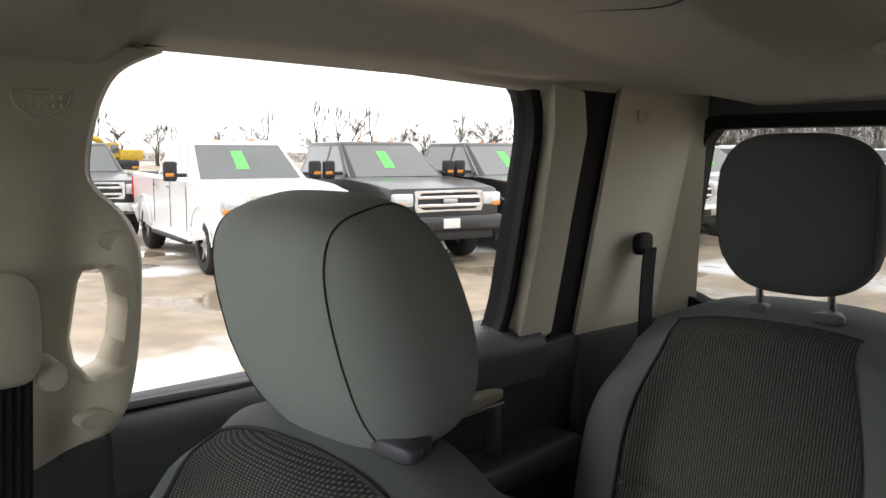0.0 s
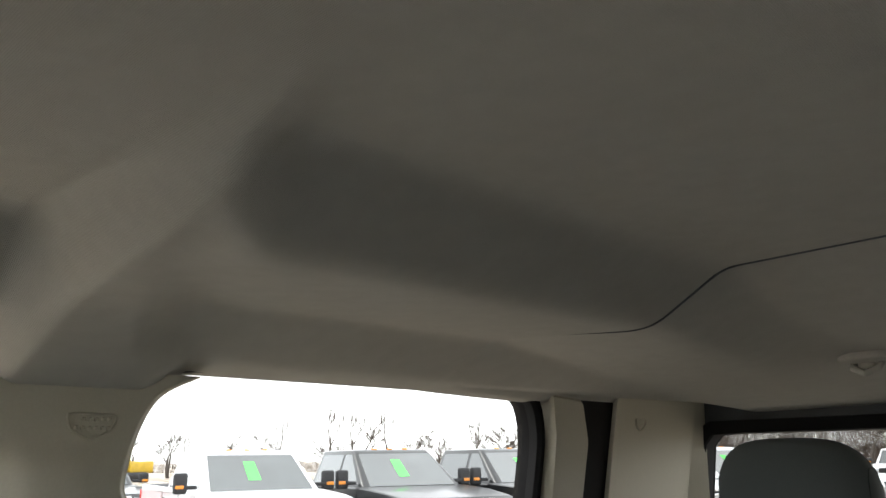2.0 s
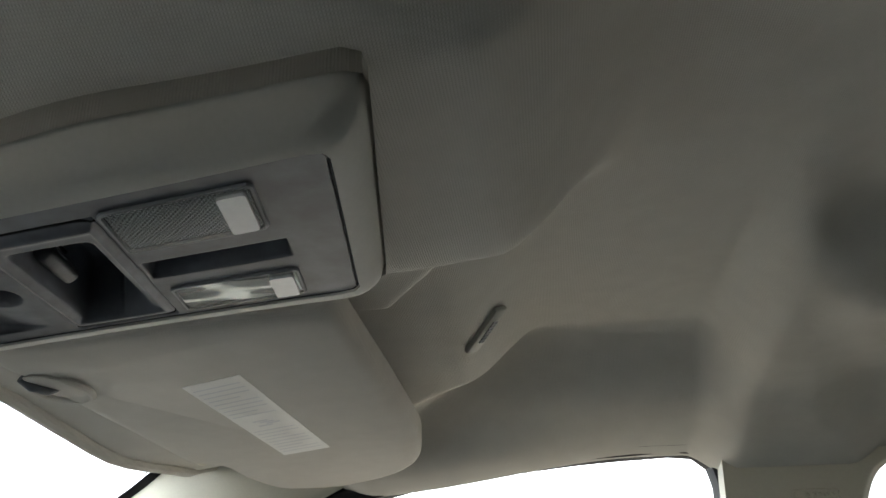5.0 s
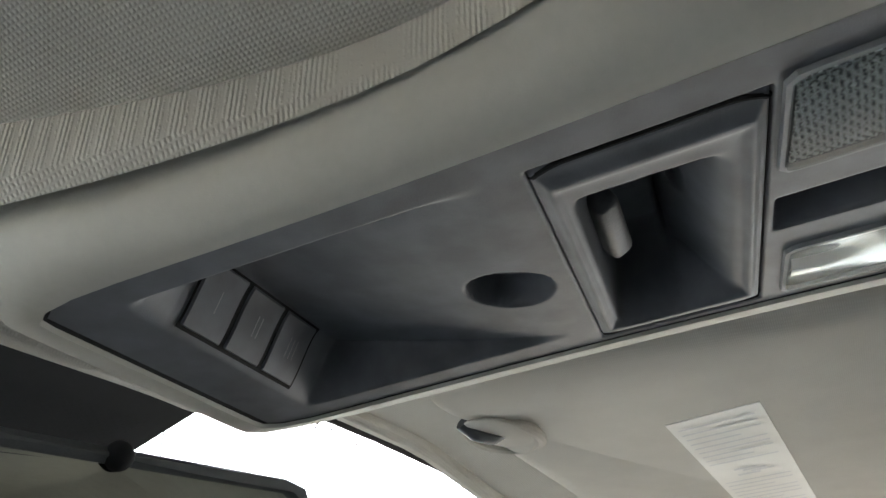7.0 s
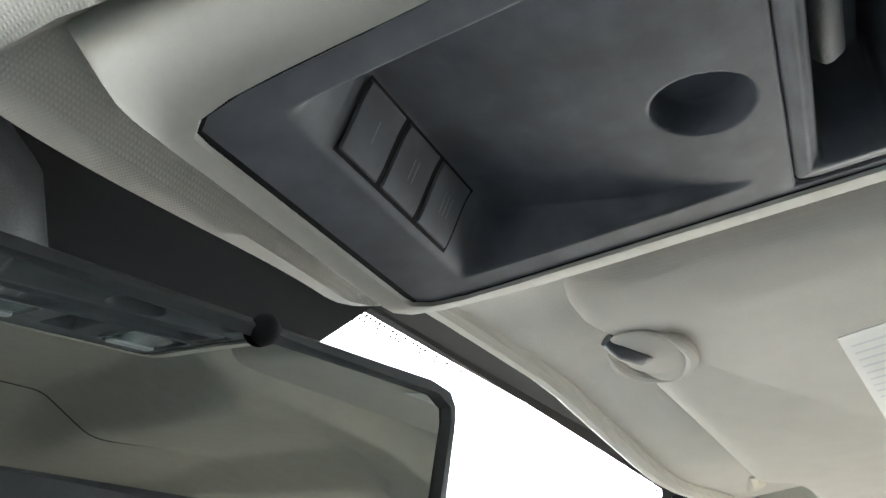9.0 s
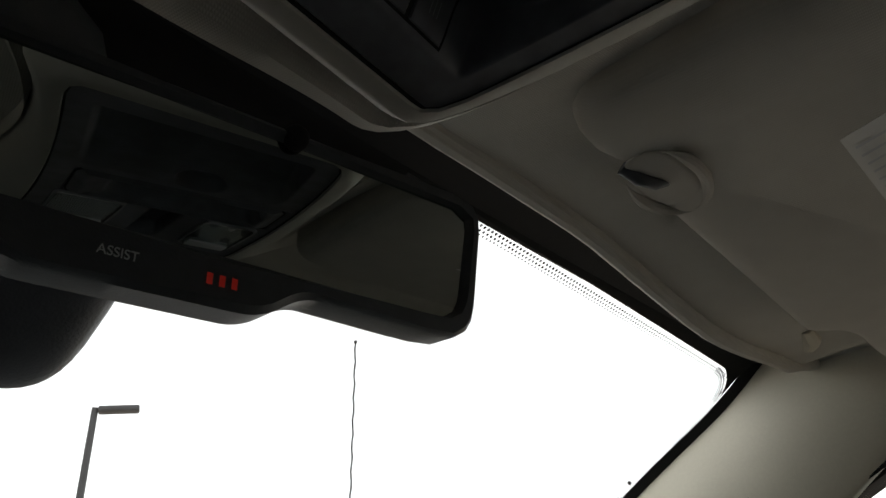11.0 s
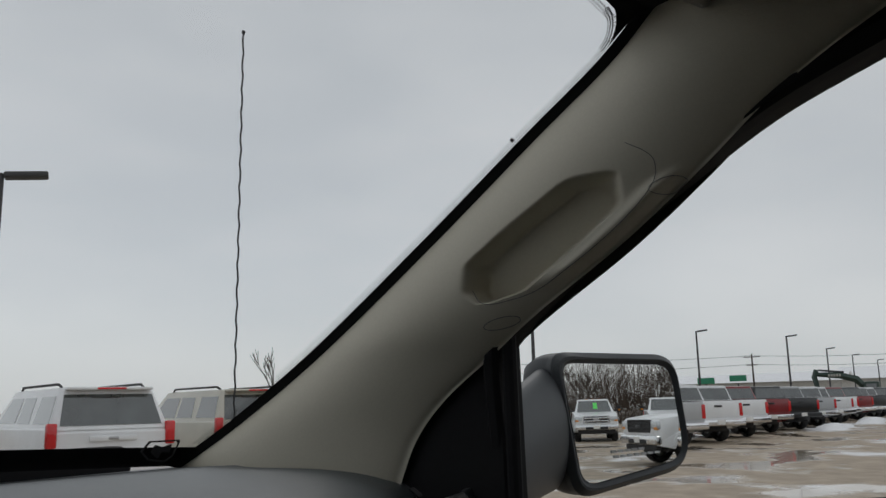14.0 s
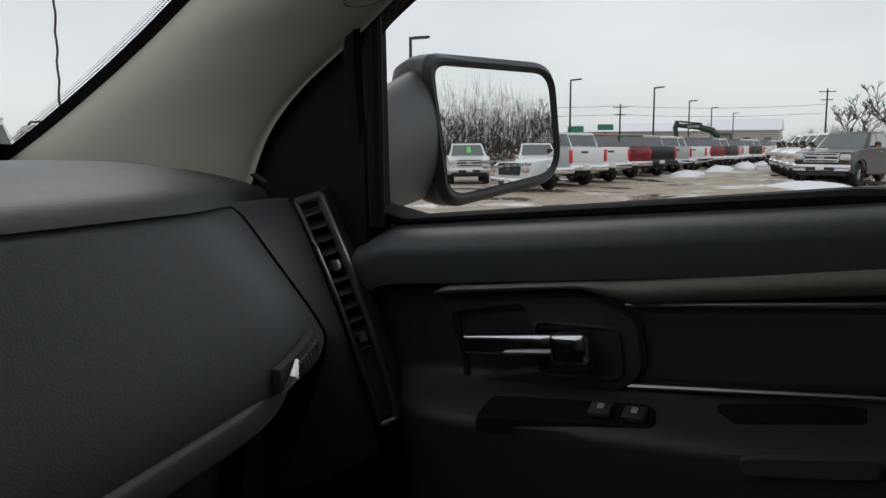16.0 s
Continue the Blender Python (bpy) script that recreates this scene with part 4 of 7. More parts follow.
def hood():
    """The pickup's own hood edge and aerial outside the screen."""
    h = thing("hood", "dark hood of the pickup outside windscreen", "hood", (0, 2.2, 1.2))
    part("panel", sheet(lambda u, v: Vector((-0.93 + 1.86 * u, 1.72 + 1.25 * v, 1.385 - 0.10 * v ** 2 - 0.07 * (2 * u - 1) ** 4 + 0.02 * smooth01((abs(2 * u - 1) - 0.25) / 0.1))), 40, 20, thick=0.03, back=(0, 0, -1)), M_RUBBER, h)
    part("fender", rbox((0.86, 1.60, 1.262), (0.18, 0.34, 0.05), 0.02, 3), M_RUBBER, h)
    a = thing("aerial", "thin grey spiral radio aerial on fender", "aerial", (0.80, 1.56, 1.30))
    bm = bmesh.new()
    tube(bm, [(0.797 + 0.0015 * math.sin(k * 1.9), 1.553, 1.33 + 0.79 * k / 60) for k in range(61)], 0.0016, 6)
    part("mast", bm, M_STEEL, a)
    bm = bmesh.new()
    bmesh.ops.create_uvsphere(bm, u_segments=10, v_segments=8, radius=0.0035, matrix=Matrix.Translation((0.797, 1.553, 2.12)))
    part("tip", bm, M_STEEL, a)
    part("base", rod((0.797, 1.553, 1.28), (0.797, 1.553, 1.37), 0.012, 0.006, 14), M_CHROME, a, "bright aerial base")
    # printed ram-like mark in the lower corner of the screen, as a plain shape
    d = thing("screen_decal", "small black outlined decal on windscreen corner", "decal", (0.63, 1.50, 1.42))
    def q(a, b, w):
        return Vector((0.625 + a, 1.505 - a * 0.25 + w, 1.425 + b))
    rim = [(-0.03, 0.0), (-0.018, 0.014), (0.026, 0.014), (0.016, -0.008), (0.004, -0.016), (-0.02, -0.012)]
    part("outline", pierced(rim, [(a * 0.88, b * 0.84) for a, b in rim], (0, 0), q, 0.001, 48, 0.0002), M_RUBBER, d)
    part("figure", slab(rounded([(-0.016, -0.002), (-0.01, 0.009), (0.0, 0.005), (0.014, 0.009), (0.010, -0.004), (0.0, -0.001), (-0.006, -0.011)], 0.003), q, 0.001, 0.0002), M_RUBBER, d)


NUDGE = Vector((0.025, -0.027, 0.010))
hood()
NUDGE = Vector((0, -0.011, 0.009))

# ---- front passenger door ----
def run1d(q, knots):
    """Straight runs through the knots."""
    for (x0, z0), (x1, z1) in zip(knots, knots[1:]):
        if q <= x1:
            return z0 + (z1 - z0) * (q - x0) / (x1 - x0)
    return knots[-1][1]


def front_door():
    d = tagged(new("door_front_right"), "closed black front door panel with chrome handle", "door", kind="structure")
    def dx(z):
        return 0.785 + 0.12 * (1.3 - z)
    def top(y):
        return 1.348 + (1.01 - y) * 0.092 if y > 0.5 else 1.395 + (0.5 - y) * 0.015
    def panel(u, v):
        y = 1.03 - 0.97 * u
        z0 = top(y)
        z = z0 - 0.02 - (z0 - 0.72) * v
        x = dx(z)
        # armrest shelf swelling out of the lower door
        x -= 0.085 * smooth01((1.186 + 0.03 * (0.9 - y) - z) / 0.030) * smooth01((1.02 - y) / 0.10)
        return Vector((x, y, z))
    part("panel", sheet(panel, 40, 90, thick=0.05, back=(1, 0, 0)), M_BLACK, d, angle=60)
    def cap(u, v):
        y = 1.03 - 0.97 * u
        a = v * math.pi * 0.55
        r = 0.032
        ex = 0.012 * smooth01(u * 25)
        return Vector((0.835 - 0.075 * math.sin(min(a, math.pi / 2)) - 0.006 * smooth01(v), y, top(y) - 0.004 - r * (1 - math.cos(a)) - 0.012 * (1 - smooth01(u * 25))))
    part("sill_pad", sheet(cap, 60, 16, thick=0.03, back=(0.3, 0, -1)), M_PAD, d, "soft black padded sill")
    # taupe band that thins into a point at the front
    def bandf(u, v):
        y = 0.942 - 0.84 * u
        zt = run1d(-y, [(-0.942, 1.272), (-0.92, 1.284), (-0.765, 1.299), (-0.517, 1.330), (-0.10, 1.362)])
        zb = run1d(-y, [(-0.942, 1.270), (-0.78, 1.2885), (-0.73, 1.277), (-0.515, 1.303), (-0.10, 1.332)])
        z = zt + (zb - zt) * v
        return Vector((dx(z) - 0.010 - 0.016 * math.sin(math.pi * min(1, v * 0.8 + 0.1)) * smooth01((0.942 - y) / 0.02), y, z))
    part("band", sheet(bandf, 90, 10, thick=0.01, back=(1, 0, 0)), M_BROWN, d, "taupe trim band")
    for nm, y0, z0, y1, z1 in (("upper_strip", 0.737, 1.274, 0.10, 1.328), ("lower_strip", 0.735, 1.191, 0.10, 1.240)):
        bm = bmesh.new()
        tube(bm, [(dx(z0 + (z1 - z0) * k / 20) - 0.006, y0 + (y1 - y0) * k / 20, z0 + (z1 - z0) * k / 20) for k in range(21)], 0.0032, 8)
        part(nm, bm, M_SATIN, d, "thin satin silver strip")
    cloth = rounded([(0.715, 1.268), (0.10, 1.318), (0.10, 1.248), (0.735, 1.199), (0.712, 1.215)], 0.008)
    part("cloth_inset", slab(cloth, lambda a, b, w: Vector((dx(b) - 0.004 + w, a, b)), 0.02), M_BLACK, d)
    bez = rounded([(0.935, 1.264), (0.775, 1.283), (0.722, 1.262), (0.716, 1.205), (0.745, 1.178), (0.905, 1.160)], 0.010)
    hole = rounded([(0.918, 1.250), (0.840, 1.262), (0.838, 1.240), (0.775, 1.243), (0.770, 1.205), (0.838, 1.198), (0.905, 1.178)], 0.008)
    part("handle_bezel", pierced(bez, hole, (0.85, 1.222), lambda a, b, w: Vector((dx(b) - 0.010 + w, a, b)), 0.03, 96, 0.005), M_BLACK, d)
    ring = rounded([(0.832, 1.252), (0.740, 1.252), (0.736, 1.206), (0.742, 1.196), (0.825, 1.190)], 0.012)
    inn = [(0.785 + (a - 0.785) * 0.90, 1.222 + (b - 1.222) * 0.86) for a, b in ring]
    part("handle_surround", pierced(ring, inn, (0.785, 1.222), lambda a, b, w: Vector((dx(b) - 0.014 + w, a, b)), 0.02, 64, 0.003), M_BLACK, d)
    # flat bright bar ending in a square grip
    hx = dx(1.225) - 0.030
    lever = part("handle", rbox((hx, 0.8485, 1.2285), (0.014, 0.102, 0.020), 0.004, 3, pose(0, 0, 0, -5.6, 0, 1.5)), M_CHROME, d, "chrome pull handle")
    part("grip", rbox((hx - 0.003, 0.785, 1.231), (0.020, 0.040, 0.031), 0.006, 3, pose(0, 0, 0, -6, 0, 0)), M_CHROME, lever)
    part("handle_rib", rbox((hx - 0.0085, 0.828, 1.2225), (0.003, 0.050, 0.004), 0.001, 1, pose(0, 0, 0, -5.6, 0, 0)), M_SATIN, lever)
    # black sheet as the shade deep behind the handle
    part("handle_well_shade", slab(rounded([(0.915, 1.250), (0.845, 1.259), (0.845, 1.190), (0.905, 1.181)], 0.006), lambda a, b, w: Vector((dx(b) + 0.010 + w, a, b)), 0.004, 0.001), M_RUBBER, d)
    sw = rounded([(0.868, 0.712), (0.695, 0.735), (0.703, 0.767), (0.865, 0.749)], 0.010)
    swx = lambda a, b, w: Vector((b, a, 1.166 + 0.366 * (b - 0.718) - w))
    part("switch_plate", slab(sw, swx, 0.012, 0.003), M_RUBBER, d, "gloss black switch plate")
    for y in (0.750, 0.718):
        part("switch", rbox(swx(y, 0.744, -0.003), (0.020, 0.022, 0.008), 0.003, 2, pose(0, 0, 0, 0, -20, 0)), M_BLACK, d)
        part("switch_mark", rbox(swx(y, 0.743, -0.0078), (0.008, 0.006, 0.0008), 0, 1, pose(0, 0, 0, 0, -20, 0)), M_PALE, d)
    # flat black plate on the armrest, painted shade of the hollow pull cup
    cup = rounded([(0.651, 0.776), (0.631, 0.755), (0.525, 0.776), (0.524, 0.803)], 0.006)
    part("pull_cup_shade", slab(cup, lambda a, b, w: Vector((b, a, 1.1675 + 0.366 * (b - 0.718) - w)), 0.008, 0.001), M_RUBBER, d)
    slot = rounded([(0.624, 1.164), (0.515, 1.181), (0.515, 1.163), (0.620, 1.148)], 0.007)
    part("lower_rail", slab(slot, lambda a, b, w: Vector((dx(b) - 0.092 + w, a, b)), 0.01, 0.003), M_DARK, d)
    return d


front_door()
part("wall_driver_door", rbox((-0.815, 0.55, 1.05), (0.10, 1.0, 0.69), 0.03, 3), M_BLACK, None, "black driver door panel", category="door", kind="structure")
# black sail panel in the window's front corner
SAIL = rounded([(1.020, 1.556), (1.09, 1.512), (1.177, 1.462), (1.30, 1.40), (1.30, 1.30), (1.015, 1.30)], 0.006)
part("trim_sail_panel", slab(SAIL, lambda a, b, w: Vector((0.770 + w, a, b)), 0.05, 0.004), M_RUBBER, None, "flat black sail panel beside window", category="door trim", kind="structure")
part("trim_door_front_edge", rbox((0.80, 1.10, 1.10), (0.06, 0.15, 0.52), 0.02), M_RUBBER, None, "black front edge of door and hinge pillar", category="door trim", kind="structure")
bm = bmesh.new()
tube(bm, [(0.762, 1.003, 1.56), (0.768, 1.005, 1.45), (0.772, 1.006, 1.34)], 0.009, 10)
part("trim_window_channel", bm, M_RUBBER, None, "black window channel at sail panel", category="seal", kind="structure")


def side_mirror():
    t = thing("side_mirror", "black plastic door mirror with clear glass", "mirror", (0.90, 1.08, 1.36))
    tl, tr, br, bl = Vector((1.045, 1.085, 1.538)), Vector((1.238, 0.980, 1.536)), Vector((1.255, 0.970, 1.385)), Vector((1.070, 1.070, 1.352))
    n = (tr - tl).cross(bl - tl).normalized()
    if n.y > 0:
        n = -n
    c = (tl + tr + br + bl) / 4
    ux = (tr - tl).normalized()
    uz = n.cross(ux)
    if uz.z < 0:
        uz = -uz
    quad = [((p - c).dot(ux), (p - c).dot(uz)) for p in (tl, tr, br, bl)]
    g = rounded(quad, [0.022, 0.03, 0.04, 0.03], 6)
    place = lambda a, b, w: c + ux * a + uz * b - n * w
    outer = rounded([(a * 1.17, b * 1.20) for a, b in quad], [0.03, 0.045, 0.06, 0.04], 6)
    part("glass", slab(g, lambda a, b, w: place(a, b, w + 0.006), 0.004, 0.0005), M_MIRROR, t, "clear mirror glass", smooth=False)
    part("bezel", pierced(outer, [(a * 0.985, b * 0.985) for a, b in g], (0, 0), place, 0.05, 96, 0.010), M_BLACK, t)
    bm = bmesh.new()
    rings = []
    ol = star(outer, (0, 0), 64)
    for k in range(9):
        f = k / 8
        sc = math.sqrt(max(0.0, 1 - (f * 0.93) ** 2.4))
        sh = Vector((0.0, 0.0, 0)) - ux * 0.035 * f
        rings.append([bm.verts.new(place(a * sc, b * sc, 0.02 + 0.105 * f) + sh) for a, b in ol])
    skin(bm, rings, True, False)
    bm.faces.new(rings[-1])
    part("shell", bm, M_BLACK, t, "black grained mirror shell", angle=60)
    # arm from door to shell
    def arm(u, v):
        a = u * math.tau
        p = Vector((0.80, 1.08, 1.40)).lerp(Vector((1.06, 1.125, 1.44)), v)
        return p + Vector((0, 0.040 * math.cos(a), (0.065 + 0.03 * v) * math.sin(a)))
    part("arm", sheet(arm, 28, 10), M_BLACK, t)
    # faint etched warning along the glass's lower edge, as bars
    bm = bmesh.new()
    for r, nb, y0 in ((0, 5, -0.052), (1, 7, -0.060)):
        for k in range(nb):
            a = -0.035 + 0.014 * k + 0.004 * r
            q = [place(a + i, y0 + 0.05 * a + j, 0.0045) for i, j in ((0, 0), (0.010, 0), (0.010, 0.004), (0, 0.004))]
            bm.faces.new([bm.verts.new(p) for p in q])
    part("etching", bm, M_PALE, t, smooth=False)


NUDGE = Vector((0.010, -0.025, 0.010))
side_mirror()
NUDGE = Vector((0, 0, 0))

NUDGE = Vector((-0.005, 0.016, -0.001))

# ---- overhead console ----
def console():
    t = thing("overhead_console", "pale plastic overhead console with dark inset panel", "console", (-0.015, 0.50, 1.90))
    up = Vector((0, 0.075, 1)).normalized()

    def bend(q, v):
        """Smooth curve through three values: rear, middle (0.59) and front."""
        a, b, c = q
        return a * (v - 0.59) * (v - 1) / 0.59 + b * v * (v - 1) / (0.59 * -0.41) + c * v * (v - 0.59) / 0.41

    def P(u, v, w=0.0):
        """u across from left to right, v from rear to front, w up into the console."""
        l = Vector((bend((-0.099, -0.088, -0.096), v), bend((0.343, 0.516, 0.660), v), bend((1.871, 1.853, 1.832), v)))
        r = Vector((bend((0.061, 0.059, 0.033), v), bend((0.365, 0.534, 0.668), v), bend((1.871, 1.855, 1.829), v)))
        return l.lerp(r, u) + up * w

    # frame: a soft pale shell round the panel
    inner = rounded([(-0.005, -0.005), (1.005, -0.005), (1.005, 1.005), (-0.005, 1.005)], [0.05, 0.05, 0.07, 0.07], 6)
    n = 120
    ring_in = star(inner, (0.5, 0.5), n)
    o_poly = rounded([(-0.17, -0.085), (1.17, -0.070), (1.17, 1.07), (-0.22, 1.065), (-0.125, 0.88), (-0.125, 0.64), (-0.24, 0.40)], [0.07, 0.06, 0.20, 0.06, 0.2, 0.2, 0.2], 8)
    ring_out = star(o_poly, (0.5, 0.5), n)
    mid = [(a + (c - a) * 0.42, b + (d - b) * 0.42) for (a, b), (c, d) in zip(ring_in, ring_out)]
    mid2 = [(a + (c - a) * 0.82, b + (d - b) * 0.82) for (a, b), (c, d) in zip(ring_in, ring_out)]
    bm = bmesh.new()
    loops = []
    for pts, w in ((ring_in, 0.012), (ring_in, 0.001), ([(a + (c - a) * 0.05, b + (d - b) * 0.05) for (a, b), (c, d) in zip(ring_in, ring_out)], -0.002), (mid, -0.001), (mid2, 0.009), (ring_out, 0.024), (ring_out, 0.070)):
        loops.append([bm.verts.new(P(a, b, w)) for a, b in pts])
    skin(bm, loops, True)
    part("frame", bm, M_CONSOLE, t, "pale grey beige console shell", angle=60)
    # cloth-covered rim between console and windscreen header
    rim = [(a + (a - 0.5) * (0.14 if a > 0.5 else 0.20) * smooth01((b - 0.6) * 2.5), b + max(0.0, b - 0.5) * (0.155 - 0.065 * smooth01(a))) for a, b in ring_out]
    bm = bmesh.new()
    skin(bm, [[bm.verts.new(P(a, b, w)) for a, b in pts] for pts, w in ((ring_out, 0.026), ([((a + c) / 2, (b + d) / 2) for (a, b), (c, d) in zip(ring_out, rim)], 0.015), (rim, 0.020), (rim, 0.050))], True)
    part("cloth_rim", bm, M_LINER, t, "cloth wrapped rim", angle=60)

    def soft(a, lo, hi, e):
        return smooth01((a - lo) / e) * smooth01((hi - a) / e)

    def depth(u, v):
        # sunglasses bin, deepening forwards, with a curved front wall carrying the buttons
        k = max(0.0, min(1.0, (v - 0.62) / 0.28))
        d = 0.023 * k ** 1.25 * soft(u, 0.085, 0.915, 0.035) * smooth01((0.945 - v) / (0.045 if u > 0.22 else 0.045 + 0.25 * (0.22 - u)))
        # round finger dent
        e = ((u - 0.562) / 0.100) ** 2 + ((v - 0.653) / 0.045) ** 2
        d += 0.012 * smooth01((1.08 - e) / 0.30)
        # pocket with the rear window switch: a deep well in front, a web, then a ramp rising rearwards
        well = soft(u, 0.235, 0.905, 0.07) * smooth01((v - 0.480) / 0.012) * smooth01((0.562 - v) / 0.020)
        ramp = soft(u, 0.235, 0.905, 0.07) * smooth01((v - 0.415) / 0.075) * smooth01((0.492 - v) / 0.006)
        d += 0.036 * well + 0.026 * ramp
        d += 0.006 * smooth01((1.0 - ((u - 0.50) / 0.06) ** 2 - ((v - 0.468) / 0.008) ** 2) / 0.4)
        # softly raised lip round that pocket
        r = max(abs(u - 0.535) / 0.435, abs(v - 0.489) / 0.096)
        d -= 0.0022 * math.exp(-((r - 0.86) / 0.06) ** 2)
        d += 0.0022 * math.exp(-((r - 1.0) / 0.010) ** 2)
        # slot between the lamps
        d += 0.012 * soft(u, 0.47, 0.615, 0.02) * soft(v, 0.11, 0.385, 0.012)
        return d

    part("panel", sheet(lambda u, v: P(u, v, depth(u, v) - 0.0005), 200, 420), M_PANEL, t, "dark slate console panel", angle=80)
    # three buttons on the sloping front wall of the bin
    for k in range(3):
        u0, u1 = 0.25 + 0.175 * k, 0.25 + 0.175 * (k + 1) - 0.004
        def fb(u, v, u0=u0, u1=u1):
            a, b = u0 + (u1 - u0) * u, 0.904 + 0.034 * v
            e = 0.004 * (1 - smooth01(min(u, 1 - u, v, 1 - v) / 0.08))
            return P(a, b, depth(a, b) - 0.0012 + e * 0.4) + Vector((0, -0.0012 + e * 0.3, 0))
        btn = part("button", sheet(fb, 14, 14), M_PANEL, t)
        for j in range(k + 1):
            a = (u0 + u1) / 2 + 0.018 * (j - k / 2)
            b0 = 0.921
            bm = bmesh.new()
            q = [P(a + i, b0 + jj, depth(a + i, b0 + jj) - 0.0014) + Vector((0, -0.0016, 0)) for i, jj in ((-0.0013, -0.0045), (0.0013, -0.0045), (0.0013, 0.0045), (-0.0013, 0.0045))]
            bm.faces.new([bm.verts.new(p) for p in q])
            part("button_mark", bm, M_FAINT, btn, smooth=False)
    # dark gap round and between the buttons
    part("button_gap", sheet(lambda u, v: P(0.248 + 0.525 * u, 0.9033 + 0.0354 * v, depth(0.248 + 0.525 * u, 0.9033 + 0.0354 * v) - 0.0006) + Vector((0, -0.0006, 0)), 20, 12), M_RUBBER, t)
    # reading lamps: framed lenses with a press pad
    for nm, u0, u1, v0, v1, mt in (("lamp_left", 0.075, 0.37, 0.13, 0.385, M_RIBBED), ("lamp_right", 0.71, 0.955, 0.11, 0.37, M_REFLECTOR)):
        pl = lambda a, b, w: P(a, b, w)
        o = rounded([(u0, v0), (u1, v0), (u1, v1), (u0, v1)], 0.02)
        i = rounded([(u0 + 0.014, v0 + 0.007), (u1 - 0.014, v0 + 0.007), (u1 - 0.014, v1 - 0.007), (u0 + 0.014, v1 - 0.007)], 0.015)
        lamp = part(nm, pierced(o, i, ((u0 + u1) / 2, (v0 + v1) / 2), lambda a, b, w: P(a, b, w - 0.002), 0.008, 64, 0.0015), M_FAINT, t, "reading lamp with clear ribbed lens")
        part("reflector", sheet(lambda a, b: P(u0 + 0.02 + (u1 - u0 - 0.04) * a, v0 + 0.01 + (v1 - v0 - 0.02) * b, -0.0005 + (0.0006 * math.cos(a * 90) * math.cos(b * 150) if nm == "lamp_left" else 0.0010 * math.sin(a * 9 + 3 * b) * math.sin(b * 5)) - 0.001 * math.sin(math.pi * a)), 90, 150), mt, lamp, "bright faceted reflector")
        part("press_pad", slab(rounded([(u0 + 0.03, v0 + 0.015), (u1 - 0.03, v0 + 0.015), (u1 - 0.03, v0 + 0.065), (u0 + 0.03, v0 + 0.065)], 0.012), lambda a, b, w: P(a, b, w - 0.004), 0.004, 0.001), M_PADLENS, lamp)
        ob = part("lens", slab(i, lambda a, b, w: P(a, b, w - 0.0028), 0.0006, 0.0002), M_LENS, lamp)
        ob.visible_shadow = False
    part("seam", sheet(lambda u, v: P(-0.004 + 1.008 * u, 0.0 if v < 0.5 else 0.0, 0.004), 2, 2), M_RUBBER, t)
    # dark joints round the panel and round the pocket
    for nm, ring, rad in (("panel_gap", ring_in, 0.0011), ("pocket_gap", rounded([(0.105, 0.393), (0.965, 0.393), (0.965, 0.585), (0.105, 0.585)], [0.03, 0.03, 0.03, 0.03], 6), 0.0008)):
        bm = bmesh.new()
        ring = list(ring)
        tube(bm, [P(a, b, 0.0004 if nm == "panel_gap" else depth(a, b) - 0.0003) for a, b in ring + ring[:2]], rad, 6)
        part(nm, bm, M_RUBBER, t)
    # rear window rocker switch on the pocket's front wall
    tilt = pose(0, 0, 0, -38, 0, 6)
    c = P(0.52, 0.549, 0.016)
    sw = part("switch", rbox(c, (0.036, 0.009, 0.019), 0.003, 3, tilt), M_BLACK, t, "black rocker switch with window mark")
    part("switch_lip", rbox(c + tilt.to_3x3() @ Vector((0.004, -0.0045, 0.0078)), (0.024, 0.003, 0.002), 0.0008, 1, tilt), M_RUBBER, sw)
    q = lambda a, b, w: c + tilt.to_3x3() @ Vector((a, -0.0047 - w, b))
    part("switch_mark", pierced([(-0.0045, -0.0045), (0.0045, -0.0045), (0.0045, 0.0045), (-0.0045, 0.0045)], [(-0.0036, -0.0005), (0.0036, -0.0005), (0.0036, 0.0036), (-0.0036, 0.0036)], (0, 0.0015), q, 0.0006, 24, 0.0001), M_FAINT, sw, smooth=False)


console()

